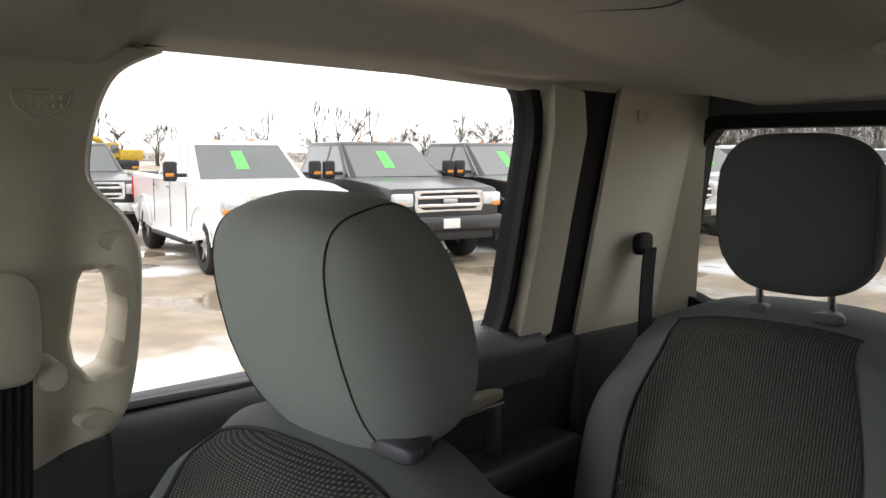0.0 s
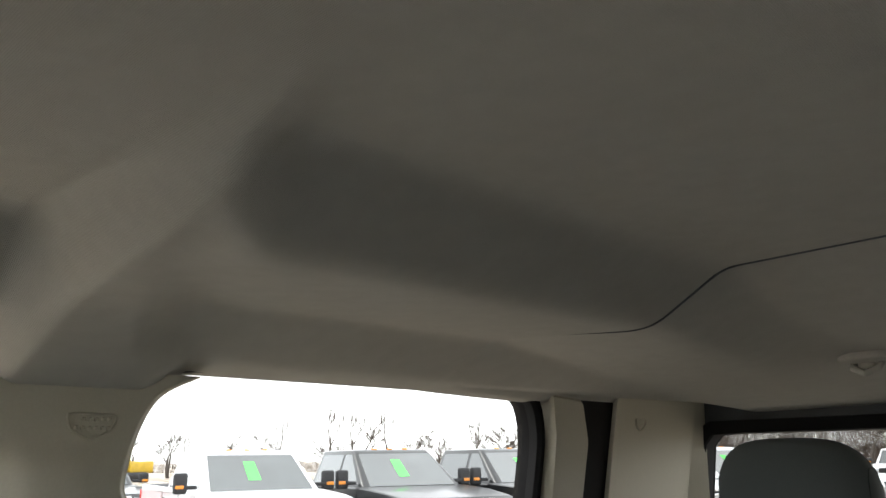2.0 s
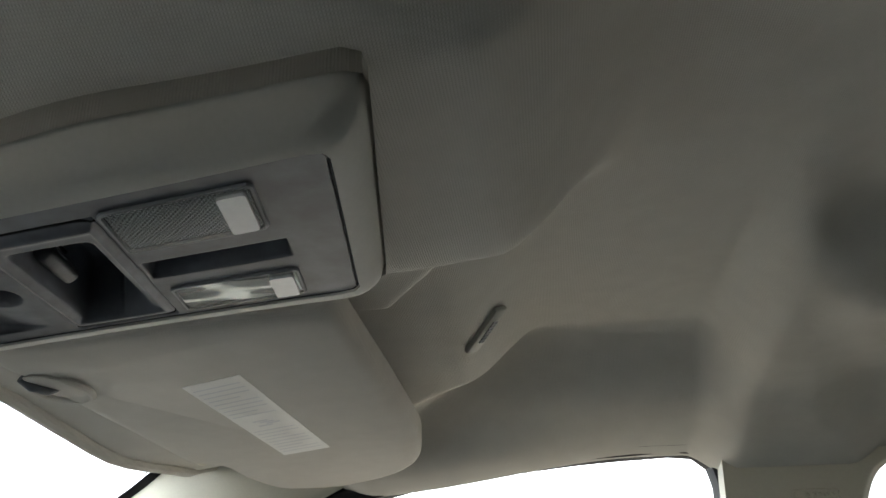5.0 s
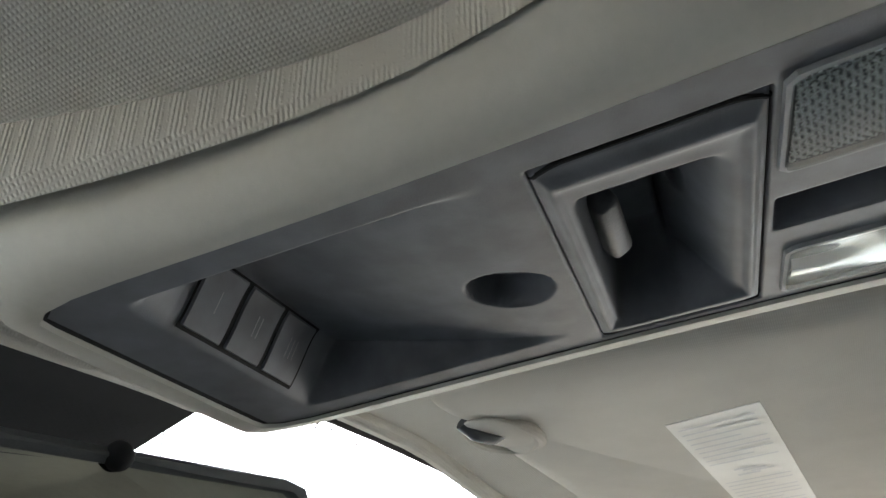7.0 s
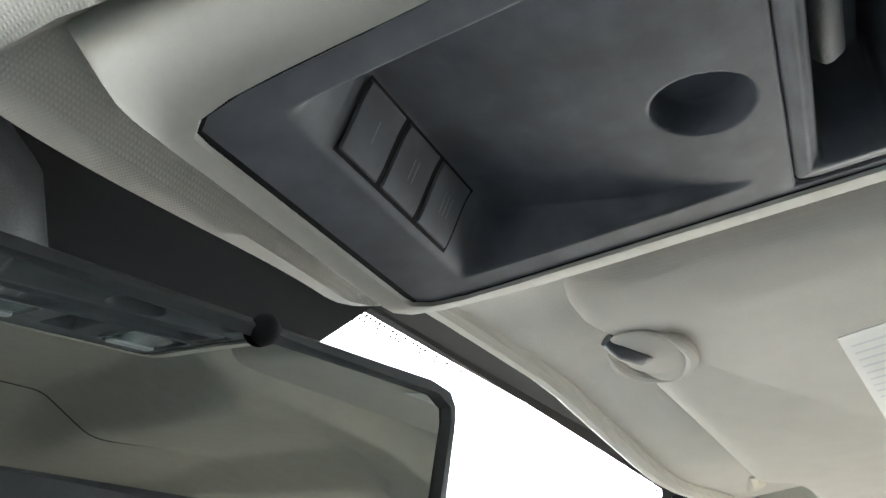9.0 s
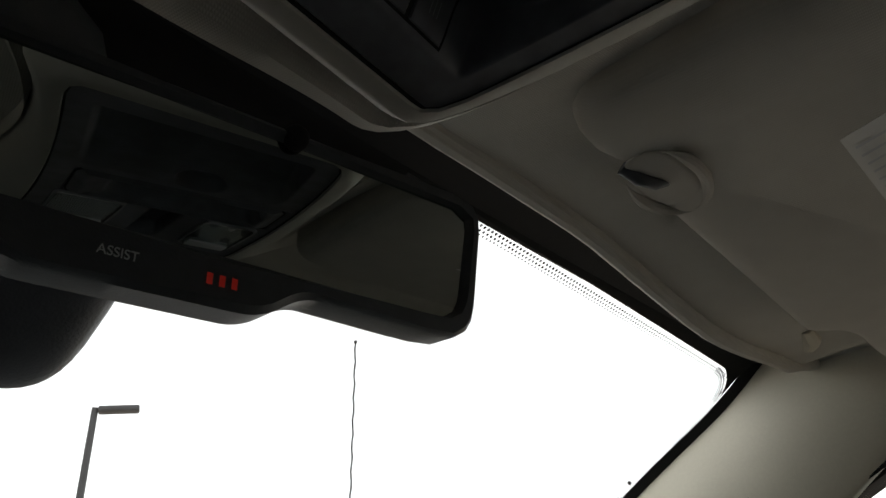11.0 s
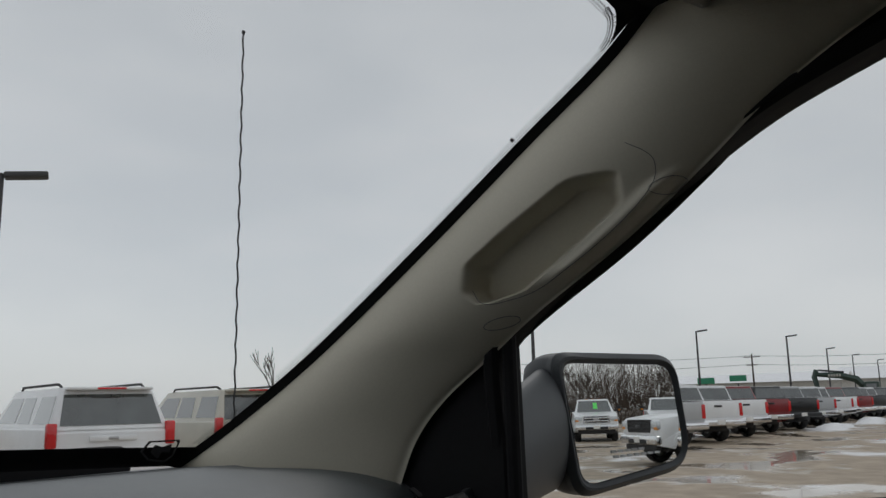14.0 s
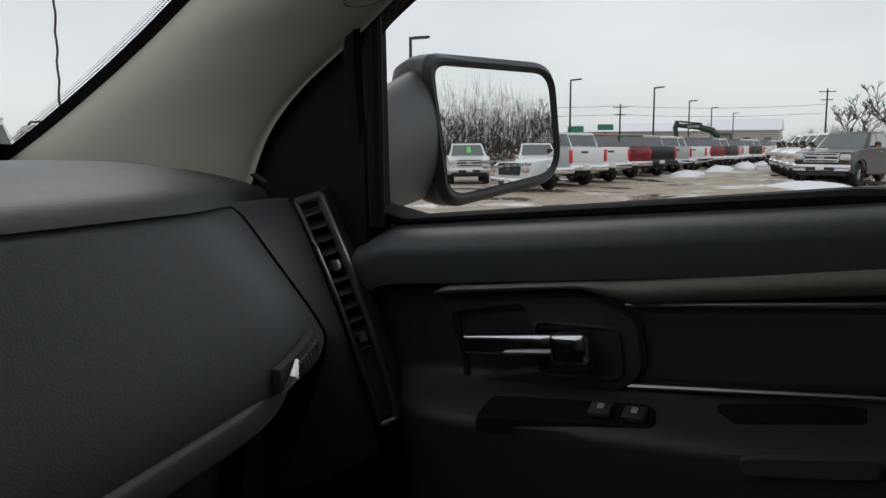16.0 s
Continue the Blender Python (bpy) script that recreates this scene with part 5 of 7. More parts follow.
# ---- sun visor ----
def visor(s=1):
    t = thing("sun_visor", "taupe cloth sun visor folded up with label", "sun visor", (0.35, 0.53, 1.88))
    def zv(x, y):
        return 1.8735 + 0.012 * (0.60 - y) / 0.2 * 0.5 - 0.06 * (x - 0.22)
    outline = rounded([(0.112, 0.404), (0.30, 0.400), (0.47, 0.399), (0.568, 0.414), (0.633, 0.456), (0.676, 0.536), (0.663, 0.606), (0.588, 0.626), (0.533, 0.628), (0.511, 0.636), (0.496, 0.660), (0.33, 0.664), (0.230, 0.666), (0.213, 0.658), (0.193, 0.651), (0.180, 0.656), (0.163, 0.669), (0.138, 0.667), (0.116, 0.648)],
                      [0.02, 0.02, 0.03, 0.04, 0.04, 0.03, 0.025, 0.03, 0.008, 0.008, 0.010, 0.05, 0.008, 0.008, 0.008, 0.006, 0.008, 0.010, 0.012], 5)
    n = len(outline)
    cx, cy = 0.36, 0.53
    bm = bmesh.new()
    def ins(p, d):
        v = Vector((cx - p[0], cy - p[1]))
        return (p[0] + v.x / v.length * d, p[1] + v.y / v.length * d)
    loops = []
    for d, w in ((0.0, 0.0), (0.0018, -0.0055), (0.006, -0.0095), (0.014, -0.0120), (0.022, -0.013)):
        loops.append([bm.verts.new((q[0], q[1], zv(*q) + w)) for q in (ins(p, d) for p in outline)])
    low = loops[-1]
    top = [bm.verts.new((p[0], p[1], zv(*p) + 0.012)) for p in outline]
    skin(bm, loops, True)
    skin(bm, [loops[0], top], True)
    bm.faces.new(low)
    bm.faces.new(top[::-1])
    part("pad", bm, M_VISOR, t, "taupe cloth covered pad", angle=60)
    # warning label with rows of print
    def L(a, b, w=0.0):
        x, y = 0.234 + 0.240 * a - 0.019 * b, 0.557 - 0.054 * b - 0.011 * a
        return Vector((x, y, zv(x, y) - 0.0134 + w))
    lab = part("label", sheet(lambda u, v: L(u, v), 8, 4, thick=0.0012, back=(0, 0, 1)), M_WHITE, t, "white printed warning label")
    bm = bmesh.new()
    for k in range(22):
        if 9 <= k <= 12:
            continue
        a = 0.05 + 0.042 * k
        ln = 0.82 - (0.25 if k % 4 == 3 else 0.0)
        bm.faces.new([bm.verts.new(L(a + i, 0.08 + j, -0.0005)) for i, j in ((0, 0), (0.010, 0), (0.010, ln), (0, ln))])
    tagged(part("print", bm, M_PRINT, lab, smooth=False), kind="stuff")
    bm = bmesh.new()
    for i in range(4):
        bm.faces.new([bm.verts.new(L(0.47 + 0.02 * i + p, 0.30 + 0.09 * ((i * 7) % 3) + q, -0.0005)) for p, q in ((0, 0), (0.016, 0), (0.016, 0.28), (0, 0.28))])
    part("pictogram", bm, M_PRINT, lab, smooth=False)
    # retaining hook seated in the pad's notch
    hk = thing("visor_hook", "beige moulded visor hook on header", "hook", (0.195, 0.66, 1.87))
    oval = [Vector((0.212 + 0.040 * math.cos(a) + 0.006 * math.sin(a), 0.648 + 0.0215 * math.sin(a), 1.8592 + 0.0015 * math.cos(a))) for a in (-2.5 + 4.6 * k / 36 for k in range(37))]
    bm = bmesh.new()
    tube(bm, oval, [0.0034 * smooth01(min(k, 36 - k) / 6) + 0.0004 for k in range(37)], 10)
    part("bezel", bm, M_VISOR, hk, "raised oval cloth rim")
    part("well", superbox((0.210, 0.648, 1.8605), (0.034, 0.017, 0.003), 0.8), M_VISOR, hk, "cloth lined well")
    bm = bmesh.new()
    tube(bm, [(0.184, 0.662, 1.862), (0.192, 0.657, 1.857), (0.204, 0.651, 1.856), (0.212, 0.648, 1.860)], [0.0042, 0.0045, 0.0038, 0.003], 12)
    part("hook", bm, M_DARK, hk, "dark moulded hook end")
    # pivot at the outer end
    pv = thing("visor_pivot", "dark visor pivot at windscreen corner", "pivot", (0.575, 0.68, 1.86))
    bm = bmesh.new()
    tube(bm, [(0.530, 0.668, 1.864), (0.560, 0.672, 1.863), (0.580, 0.680, 1.866), (0.592, 0.69, 1.880)], [0.007, 0.009, 0.010, 0.012], 10)
    part("arm", bm, M_BEIGE, pv)
    part("base", superbox((0.597, 0.685, 1.884), (0.028, 0.022, 0.012), 0.6), M_BEIGE, pv)


NUDGE = Vector((-0.008, 0.004, 0))
visor()
NUDGE = Vector((0, 0, 0))
# cloth edge of the header above the screen, with its dark gap
bm = bmesh.new()
pts = [(x, 0.735 - 0.028 * (x / 0.65) ** 2, liner_z(x, 0.735) + 0.002) for x in [-0.66 + 1.32 * k / 40 for k in range(41)]]
tube(bm, pts, 0.008, 10)
part("trim_header", bm, M_LINER, None, "rolled cloth edge above windscreen", category="trim", kind="structure")
bm = sheet(lambda u, v: Vector((-0.715 + 1.43 * u, 0.728 + 0.075 * v - 0.025 * (2 * u - 1) ** 2, 1.888 + 0.004 * v - 0.003 * (2 * u - 1) ** 2)), 40, 3, thick=0.02, back=(0, 0, 1))
part("wall_header", bm, M_RUBBER, None, "dark body header above windscreen", category="wall", kind="structure")

# ---- rear-view mirror ----
def inside_mirror():
    t = thing("rear_view_mirror", "black rear-view mirror with dimming glass and buttons", "mirror", (-0.02, 0.78, 1.80))
    c = Vector((-0.024, 0.720, 1.778))
    n = Vector((-0.16, -0.985, -0.06)).normalized()
    ux = Vector((0.985, -0.16, 0.03)).normalized()
    ux = (ux - n * ux.dot(n)).normalized()
    uz = ux.cross(n)
    if uz.z < 0:
        uz = -uz
    place = lambda a, b, w: c + ux * a + uz * b - n * w
    body = rounded([(-0.130, 0.034), (0.130, 0.034), (0.122, -0.040), (0.030, -0.037), (0.012, -0.050), (-0.080, -0.050), (-0.095, -0.037), (-0.130, -0.037)], [0.018, 0.016, 0.020, 0.012, 0.010, 0.010, 0.012, 0.02], 6)
    glass_p = rounded([(-0.122, 0.028), (0.122, 0.028), (0.114, -0.031), (-0.122, -0.029)], [0.012, 0.011, 0.014, 0.012], 6)
    part("glass", slab(glass_p, lambda a, b, w: place(a, b, w - 0.0005), 0.003, 0.0005), M_MIRROR_DIM, t, "dark dimming mirror glass", smooth=False)
    part("bezel", pierced(body, [(a * 0.99, b * 0.985) for a, b in glass_p], (0, -0.002), lambda a, b, w: place(a, b, w - 0.004), 0.02, 120, 0.003), M_BLACK, t)
    bm = bmesh.new()
    ol = star(body, (0, -0.002), 80)
    rings = []
    for k in range(8):
        f = k / 7
        sc = math.sqrt(max(0.02, 1 - f ** 2.2))
        rings.append([bm.verts.new(place(a * (0.72 + 0.28 * sc), b * sc - 0.0 * f, 0.010 + 0.034 * f)) for a, b in ol])
    skin(bm, rings, True, False)
    bm.faces.new(rings[-1])
    part("shell", bm, M_DARK, t, "smooth grey-black shell", angle=60)
    letters("ASSIST", 0.0050, Matrix.Translation(place(-0.046, -0.0400, -0.0052)) @ Matrix((ux, uz, n)).transposed().to_4x4(), M_PALE, t, "writing")
    bm = bmesh.new()
    for k in range(3):
        a = -0.012 + 0.005 * k
        bm.faces.new([bm.verts.new(place(a + i, -0.0405 + j, -0.0045)) for i, j in ((-0.0012, -0.0022), (0.0012, -0.0022), (0.0012, 0.0022), (-0.0012, 0.0022))])
    part("red_mark", bm, M_RED, t, "dim red backlit mark", smooth=False)
    bm = bmesh.new()
    bmesh.ops.create_uvsphere(bm, u_segments=16, v_segments=10, radius=0.006, matrix=Matrix.Translation(place(0.02, 0.031, -0.002)))
    part("sensor_eye", bm, M_RUBBER, t)
    # stalk and cover on the screen
    bm = bmesh.new()
    tube(bm, [place(-0.01, 0.0, 0.03), (-0.035, 0.785, 1.80), (-0.04, 0.82, 1.815)], [0.014, 0.012, 0.018], 14)
    part("stalk", bm, M_BLACK, t)
    part("cover", superbox((-0.065, 0.845, 1.786), (0.052, 0.060, 0.054), 0.55, 36, 20, None, pose(0, 0, 0, -40, 0, 0)), M_DARK, t, "rounded black sensor cover on glass")
    bm = bmesh.new()
    tube(bm, [(-0.11, 0.79, 1.865), (-0.085, 0.80, 1.855), (-0.06, 0.83, 1.835)], [0.026, 0.030, 0.034], 16)
    part("cable_cover", bm, M_BLACK, t, "black cable cover up to header")


NUDGE = Vector((-0.009, 0.011, 0.001))
inside_mirror()
NUDGE = Vector((0, 0, 0))


def coat_hook(x):
    z = 1.922
    t = thing("coat_hook", "grey plastic coat hook on rear headliner", "hook", (x, -1.0, z), group="coat hooks")
    y = -1.0
    k = (y - seam_y(x)) / (-1.40 - seam_y(x))
    p = liner_rear((x + 0.705) / 1.41, k)
    part("recess", superbox(p, (0.040, 0.036, 0.010), 0.6, 24, 12), M_LINER, t)
    bm = bmesh.new()
    tube(bm, [p + Vector(q) for q in ((-0.020, 0.0, -0.006), (-0.018, 0.012, -0.018), (0.0, 0.020, -0.026), (0.018, 0.012, -0.018), (0.020, 0.0, -0.006))], 0.0055, 10)
    part("loop", bm, M_CONSOLE, t)
    part("post", superbox(p + Vector((0, 0.004, -0.010)), (0.012, 0.010, 0.010), 0.7), M_CONSOLE, t)


coat_hook(0.19)
coat_hook(-0.19)

# ---- seats ----
def headrest(t, c, w, d, h, lean, seam):
    """Padded headrest on two posts; its faces are sewn from panels along a piped seam."""
    m = pose(0, 0, 0, lean, 0, 0)
    def shape(p):
        k = p.z / h                          # -1 bottom, 1 top
        q = p.copy()
        q.x *= 1 - 0.10 * max(0, -k) ** 1.5 - 0.03 * max(0, k)
        q.y *= 1 - 0.25 * max(0, -k) ** 2 - 0.12 * max(0, k)
        q.y += 0.014 * k + 0.010 * (1 - (p.x / w) ** 2)
        return q
    bm = superbox(c, (w, d, h), 0.60, 64, 40, shape, m)
    # pad wears the lightened copy of the seat cloth
    pad = part("pad", bm, M_SEAT_LIT, t, "grey cloth pad sewn from panels", angle=80)
    for sg in (-1, 1):
        bm = bmesh.new()
        n = 60
        loop = []
        for k in range(n):
            ph = math.tau * k / n
            f = lambda w_, e: math.copysign(abs(w_) ** e, w_)
            p = Vector((sg * seam * w, d * 1.002 * f(math.cos(ph), 0.60), h * 1.002 * f(math.sin(ph), 0.60)))
            kx = (1 - seam ** (2 / 0.60)) ** 0.30
            loop.append(Vector(c) + m @ shape(Vector((p.x, p.y * kx, p.z * kx))))
        tube(bm, loop + loop[:2], 0.0010, 6)
        part("piping", bm, M_THREAD, t, "dark sewn seam")
    return pad


def seat_back(t, x0, x1, y_top, z_top, lean, z_low, insert, name="backrest", top=0.80, thick=0.13, shift=0.0):
    """Backrest with soft bolsters and a woven insert; lean in degrees from upright."""
    tl = math.tan(radians(lean))
    cx, hw = (x0 + x1) / 2, (x1 - x0) / 2
    def surf(u, v, off=0.0):
        a = 2 * u - 1
        z = z_top - (z_top - z_low) * v
        crown = 0.055 * abs(a) ** 3.0 * smooth01((0.35 - v) / 0.35) + 0.012 * a * a
        wid = hw * (top + (1 - top) * smooth01(v / 0.45))
        bol = 0.035 * smooth01((abs(a) - 0.45) / 0.30) * smooth01(v / 0.3) * (1 - 0.8 * smooth01((abs(a) - 0.85) / 0.15))
        roll = 0.055 * (1 - smooth01(v / 0.09)) ** 2
        edge = 0.07 * smooth01((abs(a) - 0.80) / 0.2) ** 2
        y = y_top + tl * (z_top - z) + bol - roll - edge + off
        return Vector((cx + shift * (1 - smooth01(v / 0.45)) + a * wid, y, z - crown))
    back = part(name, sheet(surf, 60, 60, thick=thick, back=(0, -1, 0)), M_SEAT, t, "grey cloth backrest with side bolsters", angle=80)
    i0, i1, v0, v1 = insert
    def ins(u, v):
        uu, vv = i0 + (i1 - i0) * u + 0.02 * (0.5 - u) * (1 - smooth01(v * 4)), v0 + (v1 - v0) * v
        e = min(u, 1 - u, v * 1.5, 1.0) / 0.03
        crease = 0.004 * math.exp(-((v - 0.55 - 0.05 * math.sin(math.pi * u)) / 0.02) ** 2)
        return surf(uu, vv, 0.004 * smooth01(e) - 0.003 - crease + 0.003)
    part("insert", sheet(ins, 50, 60), M_INSERT, back, "black and beige woven cloth insert", angle=80)
    for a in (i0, i1):
        bm = bmesh.new()
        tube(bm, [surf(a + (0.01 if a < 0.5 else -0.01) * (1 - smooth01(k / 10)), v0 + (v1 - v0) * k / 40, 0.003) for k in range(41)], 0.0022, 6)
        part("piping", bm, M_THREAD, back)
    bm = bmesh.new()
    tube(bm, [surf(i0 + (i1 - i0) * k / 30, v0, 0.002) for k in range(31)], 0.0025, 6)
    part("piping", bm, M_THREAD, back)
    return surf


def posts(t, xs, y, z0, z1, lean):
    tl = math.tan(radians(lean))
    for x in xs:
        part("post", rod((x, y, z0 - 0.04), (x, y + tl * -(z1 - z0) * -0.2, z1), 0.0065, None, 14), M_CHROME, t, "bright steel post")
        part("collar", superbox((x, y, z0 + 0.002), (0.017, 0.015, 0.010), 0.6, 20, 12), M_BLACK, t)
    part("release_button", superbox((xs[0] - 0.002, y + 0.018, z0 + 0.003), (0.026, 0.011, 0.009), 0.6, 20, 12), M_DARK, t)


def front_seat():
    t = thing("front_seat", "grey cloth front passenger seat with woven insert", "seat", (0.37, 0.05, 0.62))
    seat_back(t, 0.22, 0.65, -0.130, 1.520, 20, 0.92, (0.17, 0.83, 0.030, 0.98), top=0.90, thick=0.05)
    headrest(t, (0.424, -0.202, 1.607), 0.122, 0.074, 0.122, -13, 0.66)
    posts(t, (0.334, 0.468), -0.196, 1.512, 1.56, 15)
    part("cushion", rbox((0.37, 0.33, 0.88), (0.54, 0.52, 0.17), 0.05, 3), M_SEAT, t)
    part("base", rbox((0.37, 0.30, 0.71), (0.44, 0.46, 0.18), 0.02), M_BLACK, t)
    # sewn tag on the outer bolster
    tag = part("tag", rbox((0.600, -0.21, 1.405), (0.004, 0.045, 0.018), 0.001, 1, pose(0, 0, 0, 35, 0, -10)), M_DARK, t, "small woven tag with pale mark")
    part("tag_mark", rbox((0.5968, -0.21, 1.405), (0.001, 0.03, 0.006), 0, 1, pose(0, 0, 0, 35, 0, -10)), M_PALE, tag)


front_seat()
NUDGE = Vector((0.050, 0.025, 0))


def rear_bench():
    t = thing("rear_bench", "grey cloth rear bench seat with woven inserts", "seat", (0, -1.1, 0.62))
    seat_back(t, -0.015, 0.655, -1.055, 1.500, 14, 0.95, (0.25, 0.82, 0.030, 0.98))
    seat_back(t, -0.655, -0.02, -1.055, 1.500, 14, 0.95, (0.19, 0.82, 0.030, 0.98))
    part("cushion", rbox((0, -0.82, 0.88), (1.32, 0.50, 0.17), 0.05, 3), M_SEAT, t)
    part("base", rbox((0, -0.90, 0.71), (1.2, 0.5, 0.18), 0.02), M_BLACK, t)
    for sx in (1, -1):
        h = thing("rear_headrest", "dark grey cloth rear headrest on two posts", "headrest", (sx * 0.30, -1.12, 1.49), group="rear headrests")
        headrest(h, (sx * 0.305, -1.115, 1.658), 0.134, 0.048, 0.130, 2, 0.93)
        # rear pads swap to the darkened copy of the seat cloth
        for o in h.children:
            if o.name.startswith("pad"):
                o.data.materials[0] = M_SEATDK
        posts(h, (sx * 0.305 - 0.058, sx * 0.305 + 0.058), -1.115, 1.495, 1.55, 0)


rear_bench()
NUDGE = Vector((0, 0, 0))

# ---- the lot outside ----
def lot_material():
    m = material("wet_snowy_lot", (0.34, 0.275, 0.205), 0.6, scale=1.5, vary=0.2, bump=0.3, bump_scale=30)
    t = m.node_tree
    b = t.nodes["Principled BSDF"]
    co = t.nodes.new("ShaderNodeTexCoord")
    n = t.nodes.new("ShaderNodeTexNoise")
    n.inputs["Scale"].default_value, n.inputs["Detail"].default_value = 0.22, 7
    t.links.new(co.outputs["Object"], n.inputs["Vector"])
    snow = t.nodes.new("ShaderNodeValToRGB")
    snow.color_ramp.elements[0].position, snow.color_ramp.elements[1].position = 0.57, 0.63
    t.links.new(n.outputs["Fac"], snow.inputs["Fac"])
    old = b.inputs["Base Color"].links[0].from_socket
    mix = t.nodes.new("ShaderNodeMix")
    mix.data_type = "RGBA"
    mix.inputs["B"].default_value = (0.72, 0.72, 0.73, 1)
    t.links.new(snow.outputs["Color"], mix.inputs["Factor"])
    t.links.new(old, mix.inputs["A"])
    wet = t.nodes.new("ShaderNodeTexNoise")
    wet.inputs["Scale"].default_value, wet.inputs["Detail"].default_value = 0.5, 4
    t.links.new(co.outputs["Object"], wet.inputs["Vector"])
    wr = t.nodes.new("ShaderNodeValToRGB")
    wr.color_ramp.elements[0].position, wr.color_ramp.elements[0].color = 0.40, (0.05, 0.05, 0.05, 1)
    wr.color_ramp.elements[1].position, wr.color_ramp.elements[1].color = 0.50, (0.75, 0.75, 0.75, 1)
    t.links.new(wet.outputs["Fac"], wr.inputs["Fac"])
    t.links.new(wr.outputs["Color"], b.inputs["Roughness"])
    t.links.new(mix.outputs["Result"], b.inputs["Base Color"])
    return m


M_LOT = lot_material()
bm = bmesh.new()
bmesh.ops.create_grid(bm, x_segments=40, y_segments=40, size=1500)
part("ground", bm, M_LOT, None, "wet tan gravel lot with patches of snow", category="ground", kind="structure")

# ---- vehicles ----
def paint(name, c, rough=0.28):
    return material(name, c, rough, 0.0, scale=3, vary=0.06, coat=0.35, blotch=0.8)


P_WHITE, P_BLACK, P_RED = paint("white_car_paint", (0.78, 0.79, 0.80)), paint("black_car_paint", (0.010, 0.011, 0.012)), paint("dark_red_car_paint", (0.20, 0.010, 0.014))
P_SILVER, P_BEIGE, P_GREY = paint("silver_car_paint", (0.42, 0.43, 0.44)), paint("champagne_car_paint", (0.52, 0.50, 0.43)), paint("charcoal_car_paint", (0.018, 0.020, 0.023))
M_CARGLASS = material("dark_car_glass", (0.050, 0.060, 0.060), 0.04, vary=0.25, scale=3, blotch=1.2, coat=1.0, spec=1.0)
M_TYRE = material("tyre_rubber", (0.018, 0.018, 0.018), 0.85, vary=0.2)
M_RIM = material("alloy_rim", (0.5, 0.5, 0.51), 0.3, 1.0, vary=0.1)
M_TAIL = material("red_tail_lamp", (0.60, 0.010, 0.012), 0.2, vary=0.15, coat=0.5)
M_AMBER = material("amber_lamp", (0.75, 0.28, 0.04), 0.25, vary=0.1)
M_HEADLAMP = material("headlamp_lens", (0.62, 0.64, 0.66), 0.15, 0.3, vary=0.25, scale=20)
M_TRIM = material("unpainted_car_plastic", (0.022, 0.022, 0.024), 0.65, vary=0.15)
M_TAG = material("green_price_card", (0.14, 0.80, 0.16), 0.7, vary=0.04)
M_SNOW = material("snow", (0.80, 0.81, 0.83), 0.8, scale=4, vary=0.05, bump=0.4, bump_scale=12)


def arch(yc, zc, r, a0, a1, n):
    return [(yc + r * math.cos(a0 + (a1 - a0) * k / n), zc + r * math.sin(a0 + (a1 - a0) * k / n)) for k in range(n + 1)]


def extrude_side(poly, hw, tuck=0.05, shoulder=None):
    """A body from its side outline (y, z), rounded over towards its flanks."""
    bm = bmesh.new()
    xs = [(-1.0, 0.0), (-0.985, 0.55), (-0.94, 1.0), (0.94, 1.0), (0.985, 0.55), (1.0, 0.0)]
    cy, cz = sum(p[0] for p in poly) / len(poly), sum(p[1] for p in poly) / len(poly)
    rings = []
    for fx, k in xs:
        ring = []
        for y, z in poly:
            g = 1 - tuck * 0.0
            yy = y + (0.035 * (1 - k)) * (-1 if y > cy else 1) * (1 if abs(y - cy) > 2.3 else 0)
            zz = z - 0.03 * (1 - k) * (1 if z > cz + 0.25 else 0)
            w = hw * fx * (1 - tuck * max(0, (abs(y) - 2.3) / 0.6) ** 2)
            ring.append(bm.verts.new((w, yy, zz)))
        rings.append(ring)
    for a, b in zip(rings, rings[1:]):
        n = len(a)
        for k in range(n):
            bm.faces.new((a[k], a[(k + 1) % n], b[(k + 1) % n], b[k]))
    for ring in (rings[0], rings[-1]):
        f = bm.faces.new(ring)
    bmesh.ops.triangulate(bm, faces=[f for f in bm.faces if len(f.verts) > 4])
    return bm


def frustum(lo, hi, z0, z1, r=0.06):
    """A cab: rounded outline lo at z0 narrowing to hi at z1; each (x half, y rear, y front)."""
    bm = bmesh.new()
    def loop(q, z, rr):
        return [bm.verts.new((a, b, z)) for a, b in rounded([(-q[0], q[1]), (q[0], q[1]), (q[0], q[2]), (-q[0], q[2])], rr, 4)]
    mid = [lo[i] + (hi[i] - lo[i]) * 0.93 for i in range(3)]
    inn = [hi[0] - 0.10, hi[1] + 0.12, hi[2] - 0.12]
    rings = [loop(lo, z0, r), loop(mid, z0 + (z1 - z0) * 0.93, r), loop(hi, z1 - 0.008, r), loop(inn, z1 + 0.012, r)]
    skin(bm, rings, True, True)
    return bm


def side_pane(bm, quad, side, lo, hi, z0, z1, off=0.006):
    """A window on the cab's flank from (y, fraction of height) corners."""
    vs = []
    for y, f in quad:
        x = lo[0] + (hi[0] - lo[0]) * min(f, 0.93) + off
        vs.append((side * x, y, z0 + (z1 - z0) * f))
    a = [bm.verts.new(v) for v in vs]
    b = [bm.verts.new((v[0] - side * 0.02, v[1], v[2])) for v in vs]
    bm.faces.new(a)
    skin(bm, [a, b], True)


